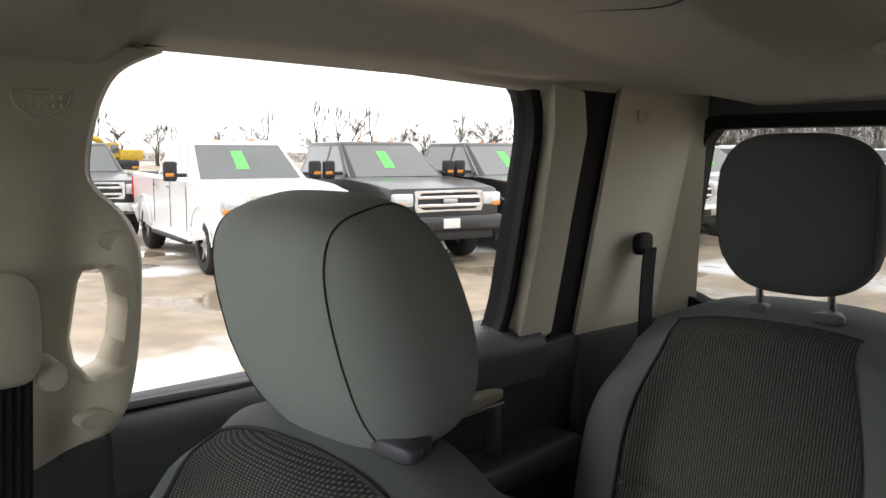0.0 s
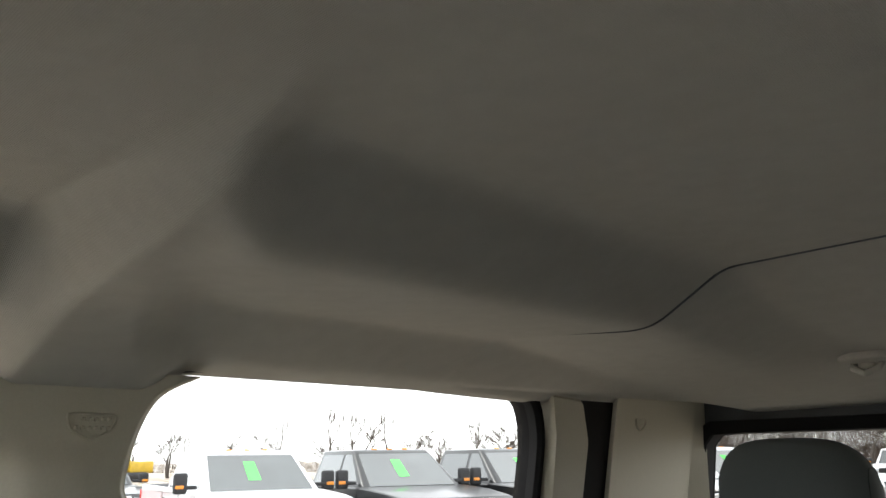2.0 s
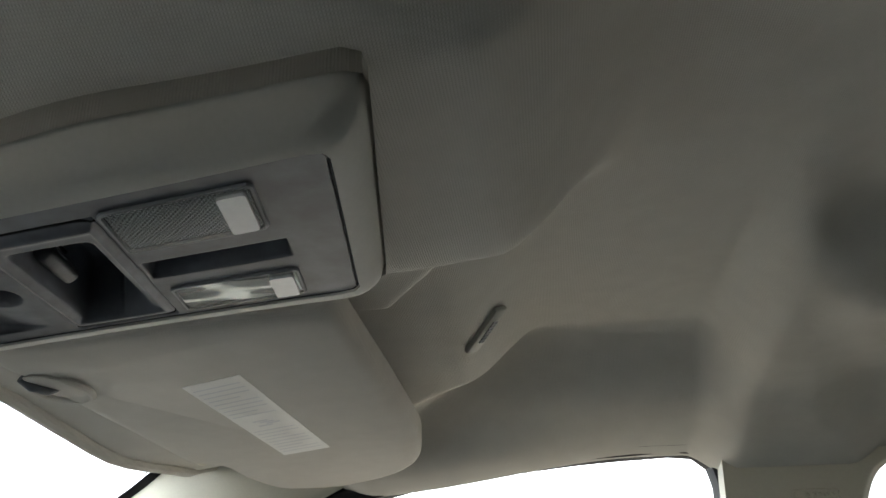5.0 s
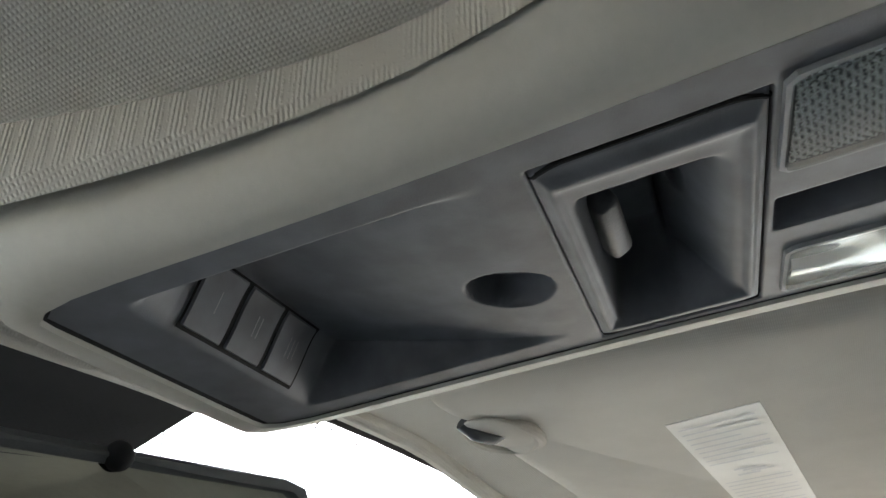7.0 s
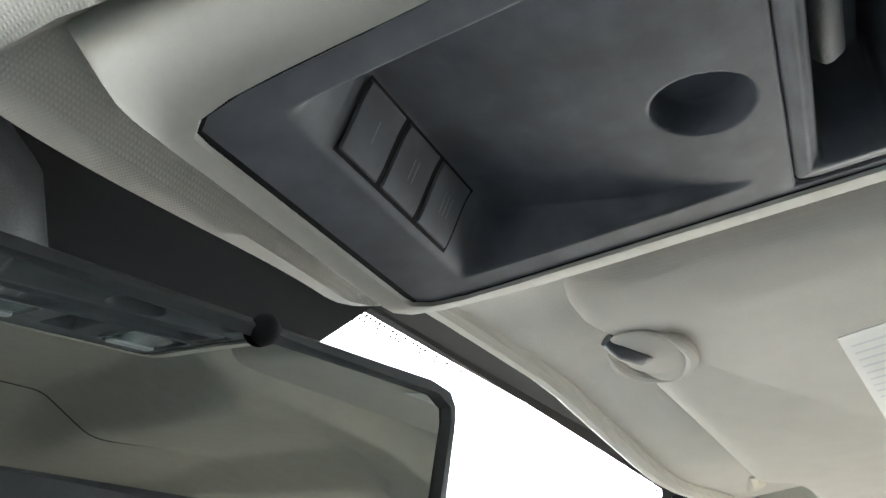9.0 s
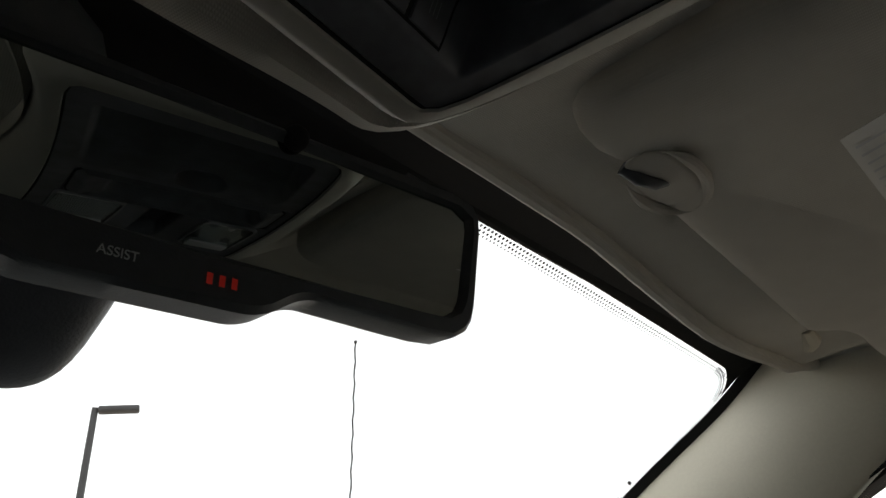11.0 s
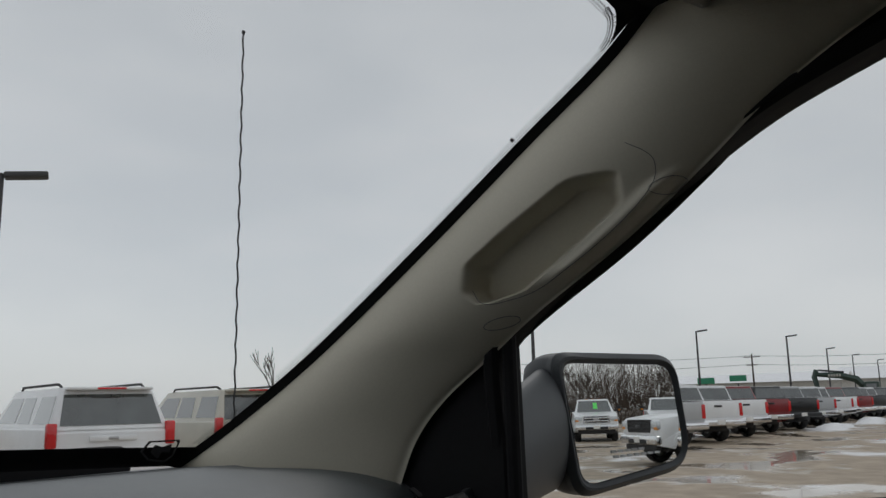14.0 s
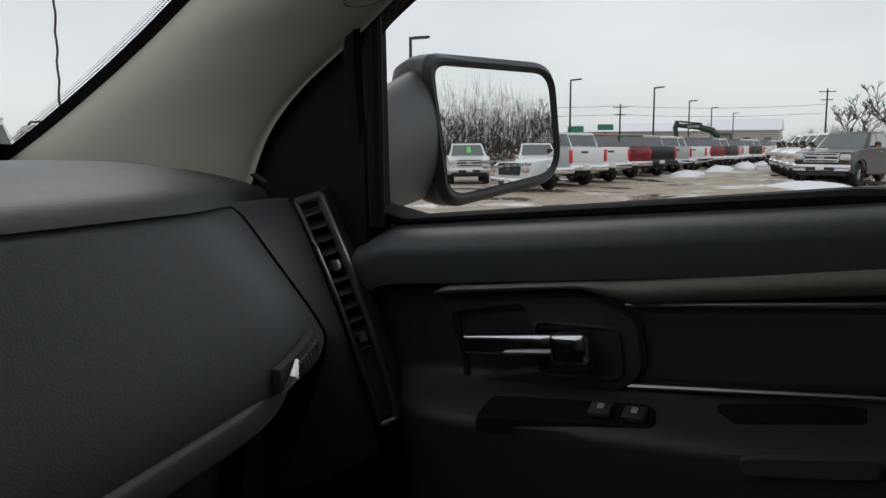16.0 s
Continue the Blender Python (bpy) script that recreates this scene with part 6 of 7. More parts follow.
def wheel(t, x, y, r, w=0.28):
    s = 1 if x > 0 else -1
    bm = bmesh.new()
    prof = [(r * 0.60, -w / 2), (r * 0.90, -w / 2), (r * 0.98, -w * 0.36), (r, -w * 0.2), (r, w * 0.2), (r * 0.98, w * 0.36), (r * 0.90, w / 2), (r * 0.60, w / 2)]
    rings = [[bm.verts.new((x + p[1], y + p[0] * math.cos(a), r + p[0] * math.sin(a))) for a in (k * math.tau / 24 for k in range(24))] for p in prof]
    skin(bm, rings + [rings[0]], True)
    ty = part("tyre", bm, M_TYRE, t)
    bm = bmesh.new()
    xo = x + s * w * 0.40
    cyl(bm, (x, y, r), (xo - s * 0.05, y, r), r * 0.60, None, 24)
    for k in range(6):
        a = k * math.tau / 6
        box(bm, (xo - s * 0.02, y + r * 0.30 * math.cos(a), r + r * 0.30 * math.sin(a)), (0.04, r * 0.56, r * 0.15), 0.01, 1, Matrix.Rotation(a, 4, "X"))
    cyl(bm, (xo - s * 0.04, y, r), (xo + s * 0.01, y, r), r * 0.14, None, 12)
    part("rim", bm, M_RIM, ty, "bright alloy rim")


def pickup(label, mat, group, grille=M_CHROME, tag=True, towing=True, bumper=M_CHROME, length=5.95, detail=True):
    """A crew cab pickup in its own frame: front at +y, ground at z 0."""
    t = thing("pickup_truck", label, "pickup truck", group=group)
    r, fa, ra = 0.41, 1.98, -1.78
    top = [(2.93, 0.62), (2.95, 0.86), (2.93, 1.12), (2.84, 1.20), (2.2, 1.285), (1.42, 1.335), (1.30, 1.335), (-0.98, 1.335), (-1.02, 1.36), (-2.93, 1.375), (-2.96, 1.30), (-2.96, 0.62), (-2.90, 0.56)]
    low = [(-2.35, 0.56)] + arch(ra, 0.44, 0.54, math.pi, 0, 10) + [(-1.15, 0.42), (1.35, 0.42)] + arch(fa, 0.44, 0.54, math.pi, 0, 10) + [(2.60, 0.50), (2.90, 0.52)]
    part("body", extrude_side(top + low, 1.0), mat, t, "painted body", angle=30)
    lo, hi, z0, z1 = (0.93, -1.02, 1.38), (0.73, -0.86, 0.52), 1.30, 1.93
    part("cab", frustum(lo, hi, z0, z1, 0.10), mat, t, "painted cab with roof")
    def glass_y(f):
        return lo[2] + (hi[2] - lo[2]) * f
    bm = bmesh.new()
    vs = [(-0.80, 0.07), (0.80, 0.07), (0.69, 0.90), (-0.69, 0.90)]
    a = [bm.verts.new((x, glass_y(f) + 0.008, z0 + (z1 - z0) * f)) for x, f in vs]
    b = [bm.verts.new((x, glass_y(f) - 0.02, z0 + (z1 - z0) * f)) for x, f in vs]
    bm.faces.new(a)
    skin(bm, [a, b], True)
    part("windscreen", bm, M_CARGLASS, t, smooth=False)
    bm = bmesh.new()
    ys = [(lo[1] + (hi[1] - lo[1]) * f - 0.008, z0 + (z1 - z0) * f) for f in (0.16, 0.86)]
    a = [bm.verts.new(v) for v in ((-0.78, *ys[0]), (0.78, *ys[0]), (0.68, *ys[1]), (-0.68, *ys[1]))]
    b = [bm.verts.new(v.co + Vector((0, 0.02, 0))) for v in a]
    bm.faces.new(a)
    skin(bm, [a, b], True)
    part("rear_window", bm, M_CARGLASS, t, smooth=False)
    for s in (1, -1):
        for q in ([(0.26, 0.88), (0.26, 0.12), (1.06, 0.12), (0.50, 0.88)], [(-0.72, 0.88), (-0.80, 0.12), (0.17, 0.12), (0.17, 0.88)]):
            bm = bmesh.new()
            side_pane(bm, q, s, lo, hi, z0, z1)
            part("side_window", bm, M_CARGLASS, t, smooth=False)
        for y in (0.92, -0.10):
            part("door_handle", rbox((s * 1.005, y - 0.72 if y > 0 else y - 0.62, 1.20), (0.03, 0.20, 0.035), 0.01), grille, t)
        for y in (1.22, 0.21, -0.93):
            part("door_gap", rbox((s * 0.996, y, 0.92), (0.010, 0.005, 0.74)), M_TRIM, t, smooth=False)
        part("running_board", rbox((s * 0.99, 0.15, 0.40), (0.14, 2.2, 0.06), 0.02), M_TRIM, t)
        for y in (fa, ra):
            bm = bmesh.new()
            pts = arch(y, 0.44, 0.545, math.radians(172), math.radians(8), 16)
            tube(bm, [(s * 1.0, a, b) for a, b in pts], 0.022, 6)
            part("arch_lip", bm, mat, t)
            wheel(t, s * 0.84, y, r)
        mir = part("door_mirror", rbox((s * 1.17, 1.02, 1.46), (0.20, 0.13, 0.30 if towing else 0.20), 0.04, 3), M_TRIM, t, "black towing mirror")
        part("mirror_arm", rbox((s * 1.02, 1.06, 1.40), (0.18, 0.05, 0.06), 0.02), M_TRIM, mir)
        part("mirror_signal", rbox((s * 1.19, 1.088, 1.41), (0.12, 0.01, 0.05), 0.003), M_AMBER, mir, "amber turn signal")
        hl = part("headlamp", rbox((s * 0.80, 2.90, 1.03), (0.34, 0.12, 0.20), 0.03), M_HEADLAMP, t, "clear headlamp")
        part("turn_signal", rbox((s * 0.88, 2.925, 0.95), (0.15, 0.09, 0.07), 0.015), M_AMBER, hl, "amber turn signal")
        part("fog_lamp", rbox((s * 0.76, 2.99, 0.63), (0.16, 0.04, 0.09), 0.02), M_HEADLAMP, t)
        part("tail_lamp", rbox((s * 0.90, -2.950, 1.08), (0.13, 0.05, 0.42), 0.02), M_TAIL, t, "red tail lamp")
    part("grille_surround", pierced(rounded([(-0.62, 0.84), (0.62, 0.84), (0.62, 1.17), (-0.62, 1.17)], 0.03), rounded([(-0.56, 0.88), (0.56, 0.88), (0.56, 1.13), (-0.56, 1.13)], 0.02), (0, 1.0), lambda a, b, w: Vector((a, 2.975 - w, b)), 0.06, 48, 0.01), grille, t, "bright grille frame")
    part("grille_mesh", rbox((0, 2.94, 1.0), (1.14, 0.03, 0.27)), M_TRIM, t, smooth=False)
    for z in (0.94, 1.065):
        part("grille_bar", rbox((0, 2.962, z), (1.12, 0.03, 0.055), 0.012), grille, t)
    part("grille_badge", rbox((0, 2.985, 1.0), (0.26, 0.02, 0.075), 0.012), M_BLACK if grille is not M_CHROME else M_SATIN, t, "plain badge")
    part("front_bumper", rbox((0, 2.93, 0.66), (1.96, 0.20, 0.24), 0.05, 3), bumper, t, "front bumper")
    part("bumper_inlet", rbox((0, 3.01, 0.62), (1.0, 0.06, 0.12), 0.02), M_TRIM, t)
    part("air_dam", rbox((0, 2.86, 0.47), (1.7, 0.16, 0.16), 0.04), M_TRIM, t)
    part("front_plate", rbox((0, 3.035, 0.66), (0.30, 0.015, 0.15), 0.005), M_WHITE, t, "pale plate with dark bars")
    part("tailgate", rbox((0, -2.965, 1.08), (1.62, 0.04, 0.50), 0.02), mat, t, "painted tailgate")
    part("tailgate_handle", rbox((0, -2.99, 1.20), (0.30, 0.02, 0.07), 0.015), M_TRIM, t)
    part("rear_bumper", rbox((0, -3.02, 0.66), (1.94, 0.18, 0.20), 0.04, 3), bumper, t, "rear bumper")
    part("rear_plate", rbox((0, -3.115, 0.68), (0.30, 0.015, 0.15), 0.005), M_WHITE, t, "pale plate with dark bars")
    part("bed_floor", rbox((0, -1.97, 1.372), (1.72, 1.80, 0.02), 0.005), M_TRIM, t, "dark open cargo bed")
    part("underbody", rbox((0, 0.1, 0.47), (1.5, 4.9, 0.24), 0.03), M_TRIM, t)
    for x in (-0.3, 0, 0.3):
        part("roof_marker", rbox((x, 0.42, 1.945), (0.09, 0.06, 0.025), 0.01), M_AMBER if towing else M_TRIM, t)
    if tag:
        f0, f1 = 0.30, 0.74
        bm = bmesh.new()
        q = [(-0.03, f0), (0.17, f0), (0.16, f1), (-0.02, f1)]
        bm.faces.new([bm.verts.new((x, glass_y(f) + 0.014, z0 + (z1 - z0) * f)) for x, f in q])
        part("price_card", bm, M_TAG, t, "bright green card in windscreen", smooth=False)
    return t


def suv(label, mat, group, rails=True):
    """A large estate: front at +y."""
    t = thing("suv", label, "suv", group=group)
    r, fa, ra = 0.40, 1.72, -1.40
    top = [(2.60, 0.55), (2.62, 0.85), (2.55, 1.08), (1.95, 1.16), (1.30, 1.22), (-2.52, 1.24), (-2.60, 1.15), (-2.62, 0.60)]
    low = [(-2.2, 0.45)] + arch(ra, 0.42, 0.50, math.pi, 0, 10) + [(-0.8, 0.38), (1.1, 0.38)] + arch(fa, 0.42, 0.50, math.pi, 0, 10) + [(2.3, 0.45)]
    part("body", extrude_side(top + low, 1.0), mat, t, "painted body", angle=30)
    lo, hi, z0, z1 = (0.94, -2.58, 1.35), (0.74, -2.28, 0.55), 1.20, 1.86
    part("cabin", frustum(lo, hi, z0, z1, 0.12), mat, t, "painted cabin with roof")
    yb = lambda f: lo[1] + (hi[1] - lo[1]) * f
    bm = bmesh.new()
    a = [bm.verts.new((x, yb(f) - 0.01, z0 + (z1 - z0) * f)) for x, f in ((-0.80, 0.10), (0.80, 0.10), (0.70, 0.84), (-0.70, 0.84))]
    b = [bm.verts.new(v.co + Vector((0, 0.03, 0))) for v in a]
    bm.faces.new(a)
    skin(bm, [a, b], True)
    part("rear_window", bm, M_CARGLASS, t, smooth=False)
    yf = lambda f: lo[2] + (hi[2] - lo[2]) * f
    bm = bmesh.new()
    a = [bm.verts.new((x, yf(f) + 0.01, z0 + (z1 - z0) * f)) for x, f in ((-0.80, 0.10), (0.80, 0.10), (0.69, 0.86), (-0.69, 0.86))]
    b = [bm.verts.new(v.co - Vector((0, 0.03, 0))) for v in a]
    bm.faces.new(a)
    skin(bm, [a, b], True)
    part("windscreen", bm, M_CARGLASS, t, smooth=False)
    for s in (1, -1):
        for q in ([(-2.35, 0.15), (-2.22, 0.80), (-1.45, 0.80), (-1.45, 0.15)], [(-1.22, 0.15), (-1.12, 0.80), (-0.45, 0.80), (-0.45, 0.15)], [(-0.32, 0.15), (-0.32, 0.80), (0.42, 0.80), (0.86, 0.15)]):
            bm = bmesh.new()
            side_pane(bm, q, s, lo, hi, z0, z1)
            part("side_window", bm, M_CARGLASS, t, smooth=False)
        for y in (fa, ra):
            wheel(t, s * 0.84, y, r)
        part("tail_lamp", rbox((s * 0.93, -2.585, 1.12), (0.16, 0.12, 0.38), 0.03), M_TAIL, t, "red tail lamp")
        part("headlamp", rbox((s * 0.78, 2.56, 0.95), (0.36, 0.10, 0.15), 0.03), M_HEADLAMP, t)
        part("door_mirror", rbox((s * 1.08, 0.95, 1.27), (0.20, 0.12, 0.16), 0.04, 3), mat, t)
        if rails:
            bm = bmesh.new()
            tube(bm, [(s * 0.66, 0.35, 1.87), (s * 0.67, 0.25, 1.925), (s * 0.67, -1.9, 1.925), (s * 0.66, -2.05, 1.87)], 0.022, 8)
            part("roof_rail", bm, M_TRIM, t, "dark roof rail")
    part("spoiler", rbox((0, -2.36, 1.845), (1.36, 0.22, 0.05), 0.02), mat, t)
    part("brake_lamp", rbox((0, -2.475, 1.845), (0.46, 0.02, 0.035), 0.008), M_TAIL, t, "slim red high brake lamp")
    part("tailgate_trim", rbox((0, -2.635, 1.06), (0.74, 0.03, 0.09), 0.015), mat, t)
    part("badge", rbox((0, -2.655, 1.06), (0.16, 0.02, 0.05), 0.01), M_SATIN, t, "plain badge")
    part("rear_bumper", rbox((0, -2.60, 0.60), (1.9, 0.16, 0.26), 0.05, 3), mat, t)
    part("underbody", rbox((0, 0.1, 0.42), (1.5, 4.4, 0.22), 0.03), M_TRIM, t)
    return t


def heading(x, y, dx, dy):
    """Pose on the ground with the front towards (dx, dy)."""
    return pose(x, y, 0, 0, 0, math.degrees(math.atan2(-dx, dy)))


# chassis and wheels that carry the cab itself
own = thing("pickup_chassis", "dark lower body and wheels under the cab", "pickup truck", (0, 0.4, 0))
part("lower_body", rbox((0, 0.35, 0.47), (1.84, 4.6, 0.26), 0.06, 3), M_TRIM, own)
part("engine_bay", rbox((0, 2.30, 0.86), (1.84, 1.24, 0.72), 0.08, 3), M_TRIM, own)
for wx in (0.80, -0.80):
    for wy in (2.35, -1.95):
        wheel(own, wx, wy, 0.41)
part("rear_frame", rbox((0, -2.0, 0.55), (1.2, 1.3, 0.14), 0.03), M_TRIM, own)

# row of trucks facing the cab's rear right side; grilles on one line
HX, HY = -0.982, 0.160
REAR_VIEW = Matrix.Translation((-0.148, 0.269, 0)) @ Matrix.Rotation(radians(-5.54), 4, "Z") @ Matrix.Translation((0.330, -0.239, 0))


def in_row(lat, grille=-10.55, length=2.95):
    g = (HX * grille + 0.16 * lat, HY * grille + 0.982 * lat)
    return REAR_VIEW @ heading(g[0] - HX * length, g[1] - HY * length, HX, HY)


t_white = pickup("white crew cab pickup with green price card", P_WHITE, "trucks facing the cab", tag=True)
t_black = pickup("black crew cab pickup with chrome grille and green card", P_BLACK, "trucks facing the cab", tag=True, bumper=P_GREY)
t_plain = pickup("white crew cab pickup with dark grille", P_WHITE, "trucks in far row", grille=M_TRIM, tag=False, towing=False)
t_red = pickup("dark red crew cab pickup seen from behind", P_RED, "trucks along the aisle", tag=False, towing=False)
t_silver = pickup("silver crew cab pickup seen from behind", P_SILVER, "trucks along the aisle", tag=False, towing=False)
t_grey = pickup("charcoal crew cab pickup with chrome bumper", P_GREY, "trucks along the aisle", tag=False, towing=False)
t_white.matrix_basis = in_row(-4.0)
t_black.matrix_basis = in_row(-6.6)
copy_thing(t_black, in_row(-9.2))
copy_thing(t_white, in_row(-12.0))
copy_thing(t_white, in_row(-14.8))
t_plain.matrix_basis = in_row(-17.8)
t_grey.matrix_basis = in_row(-2.3, -16.6)
# aisle row: tailgates to the aisle
rnd = random.Random(4)
kinds = [t_silver, t_white, t_plain, t_red, t_black, t_silver, t_plain, t_white, t_red, t_grey, t_silver, t_plain, t_grey]
for k in range(22):
    src = kinds[k % len(kinds)]
    x = 24.6 + 3.55 * k + rnd.uniform(-0.2, 0.2)
    y = 8.65 - 0.06 * (x - 25) + rnd.uniform(-0.25, 0.25)
    m = heading(x + 0.63 * 2.95, y + 0.776 * 2.95, 0.63, 0.776)
    if src is t_silver and k == 0:
        src.matrix_basis = m
    elif src is t_red and t_red.matrix_basis.translation.length < 0.1:
        src.matrix_basis = m
    else:
        copy_thing(src, m)
# row across the aisle, noses towards it
for k, src in enumerate((t_grey, t_white, t_plain, t_silver, t_white, t_black)):
    copy_thing(src, heading(34.6 + 2.9 * k, -0.25 + 0.38 * k, -0.93, 0.37))
# trucks behind the cab, seen in the door mirror
for k, src in enumerate((t_plain, t_grey, t_plain, t_plain, t_white, t_plain, t_plain, t_white)):
    copy_thing(src, heading(-7.0 + 3.7 * k, -37 - 0.5 * k, 0.12 - 0.06 * k, 0.99))
# estates in front of the cab
s_white = suv("white suv with dark windows and roof rails", P_WHITE, "parked suvs")
s_beige = suv("champagne suv with dark windows and roof rails", P_BEIGE, "parked suvs")
s_dark = suv("black suv with dark windows", P_BLACK, "parked suvs", rails=False)
s_white.matrix_basis = heading(8.93, 14.84, 0.28, 0.96)
s_beige.matrix_basis = heading(12.97, 15.67, 0.28, 0.96)
s_dark.matrix_basis = heading(4.47, 13.52, 0.28, 0.96)
copy_thing(s_dark, heading(19.5, 21.7, 0.28, 0.96))

# ---- light poles, wires, machines, buildings, trees ----
M_BARK = material("grey_brown_bark", (0.075, 0.062, 0.052), 0.9, scale=8, vary=0.3)
M_TWIG = material("bare_brown_twigs", (0.085, 0.062, 0.048), 0.95, scale=2, vary=0.3)
M_SIGN = material("green_road_sign", (0.02, 0.22, 0.12), 0.5)
M_YELLOW = material("yellow_machine_paint", (0.55, 0.36, 0.03), 0.45, vary=0.15)
M_DKGREEN = material("dark_green_machine_paint", (0.02, 0.045, 0.035), 0.5, vary=0.2)
M_SIDING = material("pale_metal_siding", (0.42, 0.41, 0.38), 0.6, scale=2, vary=0.1)


def light_pole(x, y, h, turn, arms=1):
    t = thing("light_pole", "tall dark steel lot light with flat head", "light pole", (x, y, 0), group="lot lights")
    part("base", rod((x, y, 0), (x, y, 0.7), 0.28, None, 14), M_SIDING, t, "pale concrete base")
    part("mast", rod((x, y, 0.6), (x, y, h), 0.11, 0.08, 10), M_STEEL, t)
    for k in range(arms):
        a = turn + math.pi * k
        d = Vector((math.cos(a), math.sin(a), 0))
        c = Vector((x, y, h)) + d * 0.55
        part("arm", rod((x, y, h - 0.08), c - d * 0.2 + Vector((0, 0, -0.02)), 0.035, None, 8), M_STEEL, t)
        part("head", rbox(c, (0.95, 0.40, 0.14), 0.04, 2, pose(0, 0, 0, 0, -6, math.degrees(a))), M_STEEL, t)
    return t


light_pole(9.88, 19.55, 7.06, math.radians(-32))
light_pole(38.90, 20.59, 7.0, math.radians(-40))
light_pole(77.04, 23.19, 7.6, math.radians(-70))
for d, h in (((0.979, 0.194), 90), ((0.987, 0.154), 118), ((0.991, 0.129), 140), ((0.994, 0.105), 165)):
    light_pole(d[0] * h, d[1] * h, 7.4, math.radians(-70))
light_pole(4.5, -72, 9.0, 0.2)


def utility_pole(x, y, h):
    t = thing("utility_pole", "wooden utility pole with crossarms", "utility pole", (x, y, 0), group="utility poles")
    part("post", rod((x, y, 0), (x, y, h), 0.17, 0.12, 10), M_BARK, t)
    for z, w in ((h - 0.5, 2.6), (h - 1.8, 1.8)):
        arm = part("crossarm", rbox((x, y, z), (0.14, w, 0.14), 0.02, 1), M_BARK, t)
        for k in (-1, 0, 1):
            part("insulator", rod((x, y + k * w * 0.42, z + 0.06), (x, y + k * w * 0.42, z + 0.26), 0.05, 0.03, 8), M_SIDING, arm)


POLES = [(140, 33, 8.3), (150, 1.5, 10.6), (96, 72, 7.6)]
for p in POLES:
    utility_pole(*p)


def wire(a, b, sag):
    bm = bmesh.new()
    a, b = Vector(a), Vector(b)
    tube(bm, [a.lerp(b, k / 20) - Vector((0, 0, sag * 4 * (k / 20) * (1 - k / 20))) for k in range(21)], 0.028, 4)
    part("power_line", bm, M_STEEL, None, "thin black overhead wire between poles", category="wire", group="overhead wires")


for z in (8.0, 6.6):
    wire((96, 72, z - 0.9), (140, 33, z), 0.5)
    wire((140, 33, z), (150, 1.5, z + 0.1), 0.5)


def radio_mast(x, y, h):
    t = thing("phone_mast", "slim grey mast with clusters of aerials", "mast", (x, y, 0))
    part("pole", rod((x, y, 0), (x, y, h), 0.5, 0.3, 8), M_STEEL, t)
    for z in (h - 1.0, h - 5.5):
        for k in range(6):
            a = k * math.tau / 6
            part("aerial", rbox((x + 1.5 * math.cos(a), y + 1.5 * math.sin(a), z), (0.35, 0.35, 2.2), 0.05, 1), M_STEEL, t)
        part("ring", rod((x, y, z - 0.2), (x, y, z + 0.2), 1.4, None, 10), M_STEEL, t)


radio_mast(153.7, 323.8, 30)


def excavator(x, y, arm, label):
    t = thing("excavator", label, "excavator", (x, y, 0), group="excavators")
    m = lambda a, b, c: Vector((x + a, y + b, c))
    part("undercarriage", rbox(m(0, 0, 0.45), (3.6, 2.8, 0.8), 0.3, 3), M_TRIM, t)
    part("house", rbox(m(0.3, -0.9, 1.35), (2.6, 2.6, 1.2), 0.2, 3), M_YELLOW, t, "yellow engine house")
    part("cab", rbox(m(0.1, 0.9, 1.85), (1.7, 1.2, 1.6), 0.12, 3), arm, t)
    part("cab_window", rbox(m(-0.78, 0.9, 2.0), (0.06, 0.9, 0.9), 0.02), M_CARGLASS, t)
    for nm, pts, r in (("boom", [(0, 1.0, 1.5), (-0.2, 2.2, 2.9), (-0.4, 3.6, 3.3), (-0.6, 5.6, 3.45)], [0.24, 0.34, 0.30, 0.20]), ("stick", [(-0.6, 5.6, 3.9), (-0.7, 5.8, 3.2), (-0.7, 5.4, 1.2)], [0.22, 0.26, 0.16])):
        bm = bmesh.new()
        tube(bm, [m(*p) for p in pts], r, 4)
        part(nm, bm, arm, t)
    bm = bmesh.new()
    tube(bm, [m(-0.3, 3.2, 3.6), m(-0.6, 5.4, 3.85)], 0.09, 8)
    part("hydraulic_ram", bm, M_TRIM, t)
    bm = bmesh.new()
    for k in range(5):
        box(bm, m(-0.80, 3.5 + 0.24 * k, 3.32), (0.06, 0.15, 0.24), 0.01, 1)
    part("lettering_bars", bm, M_SIDING, t)


excavator(88, 9.3, M_DKGREEN, "yellow excavator with raised dark green arm")
excavator(86.0, -39.8, M_YELLOW, "yellow excavator with raised yellow arm behind trucks")


def building(x, y, w, d, h, roof, label):
    t = thing("building", label, "building", (x, y, 0), group="far buildings")
    part("wall", rbox((x, y, h / 2), (d, w, h), 0.05, 1), M_SIDING, t)
    bm = bmesh.new()
    a = [bm.verts.new((x + i * (d / 2 + 0.5), y + j * (w / 2 + 0.5), h)) for i, j in ((-1, -1), (1, -1), (1, 1), (-1, 1))]
    b = [bm.verts.new((x, y + j * (w / 2 + 0.5), h + roof)) for j in (-1, 1)]
    for q in ((a[0], a[1], b[0]), (a[2], a[3], b[1]), (a[1], a[2], b[1], b[0]), (a[3], a[0], b[0], b[1]), (a[3], a[2], a[1], a[0])):
        bm.faces.new(q)
    part("roof", bm, M_SNOW, t, "snow covered roof", smooth=False)
    n = int(w // 4)
    for k in range(n):
        part("window", rbox((x - d / 2 - 0.02, y - w / 2 + 2 + 4 * k, h * 0.55), (0.06, 1.4, 1.2)), M_CARGLASS, t, smooth=False)


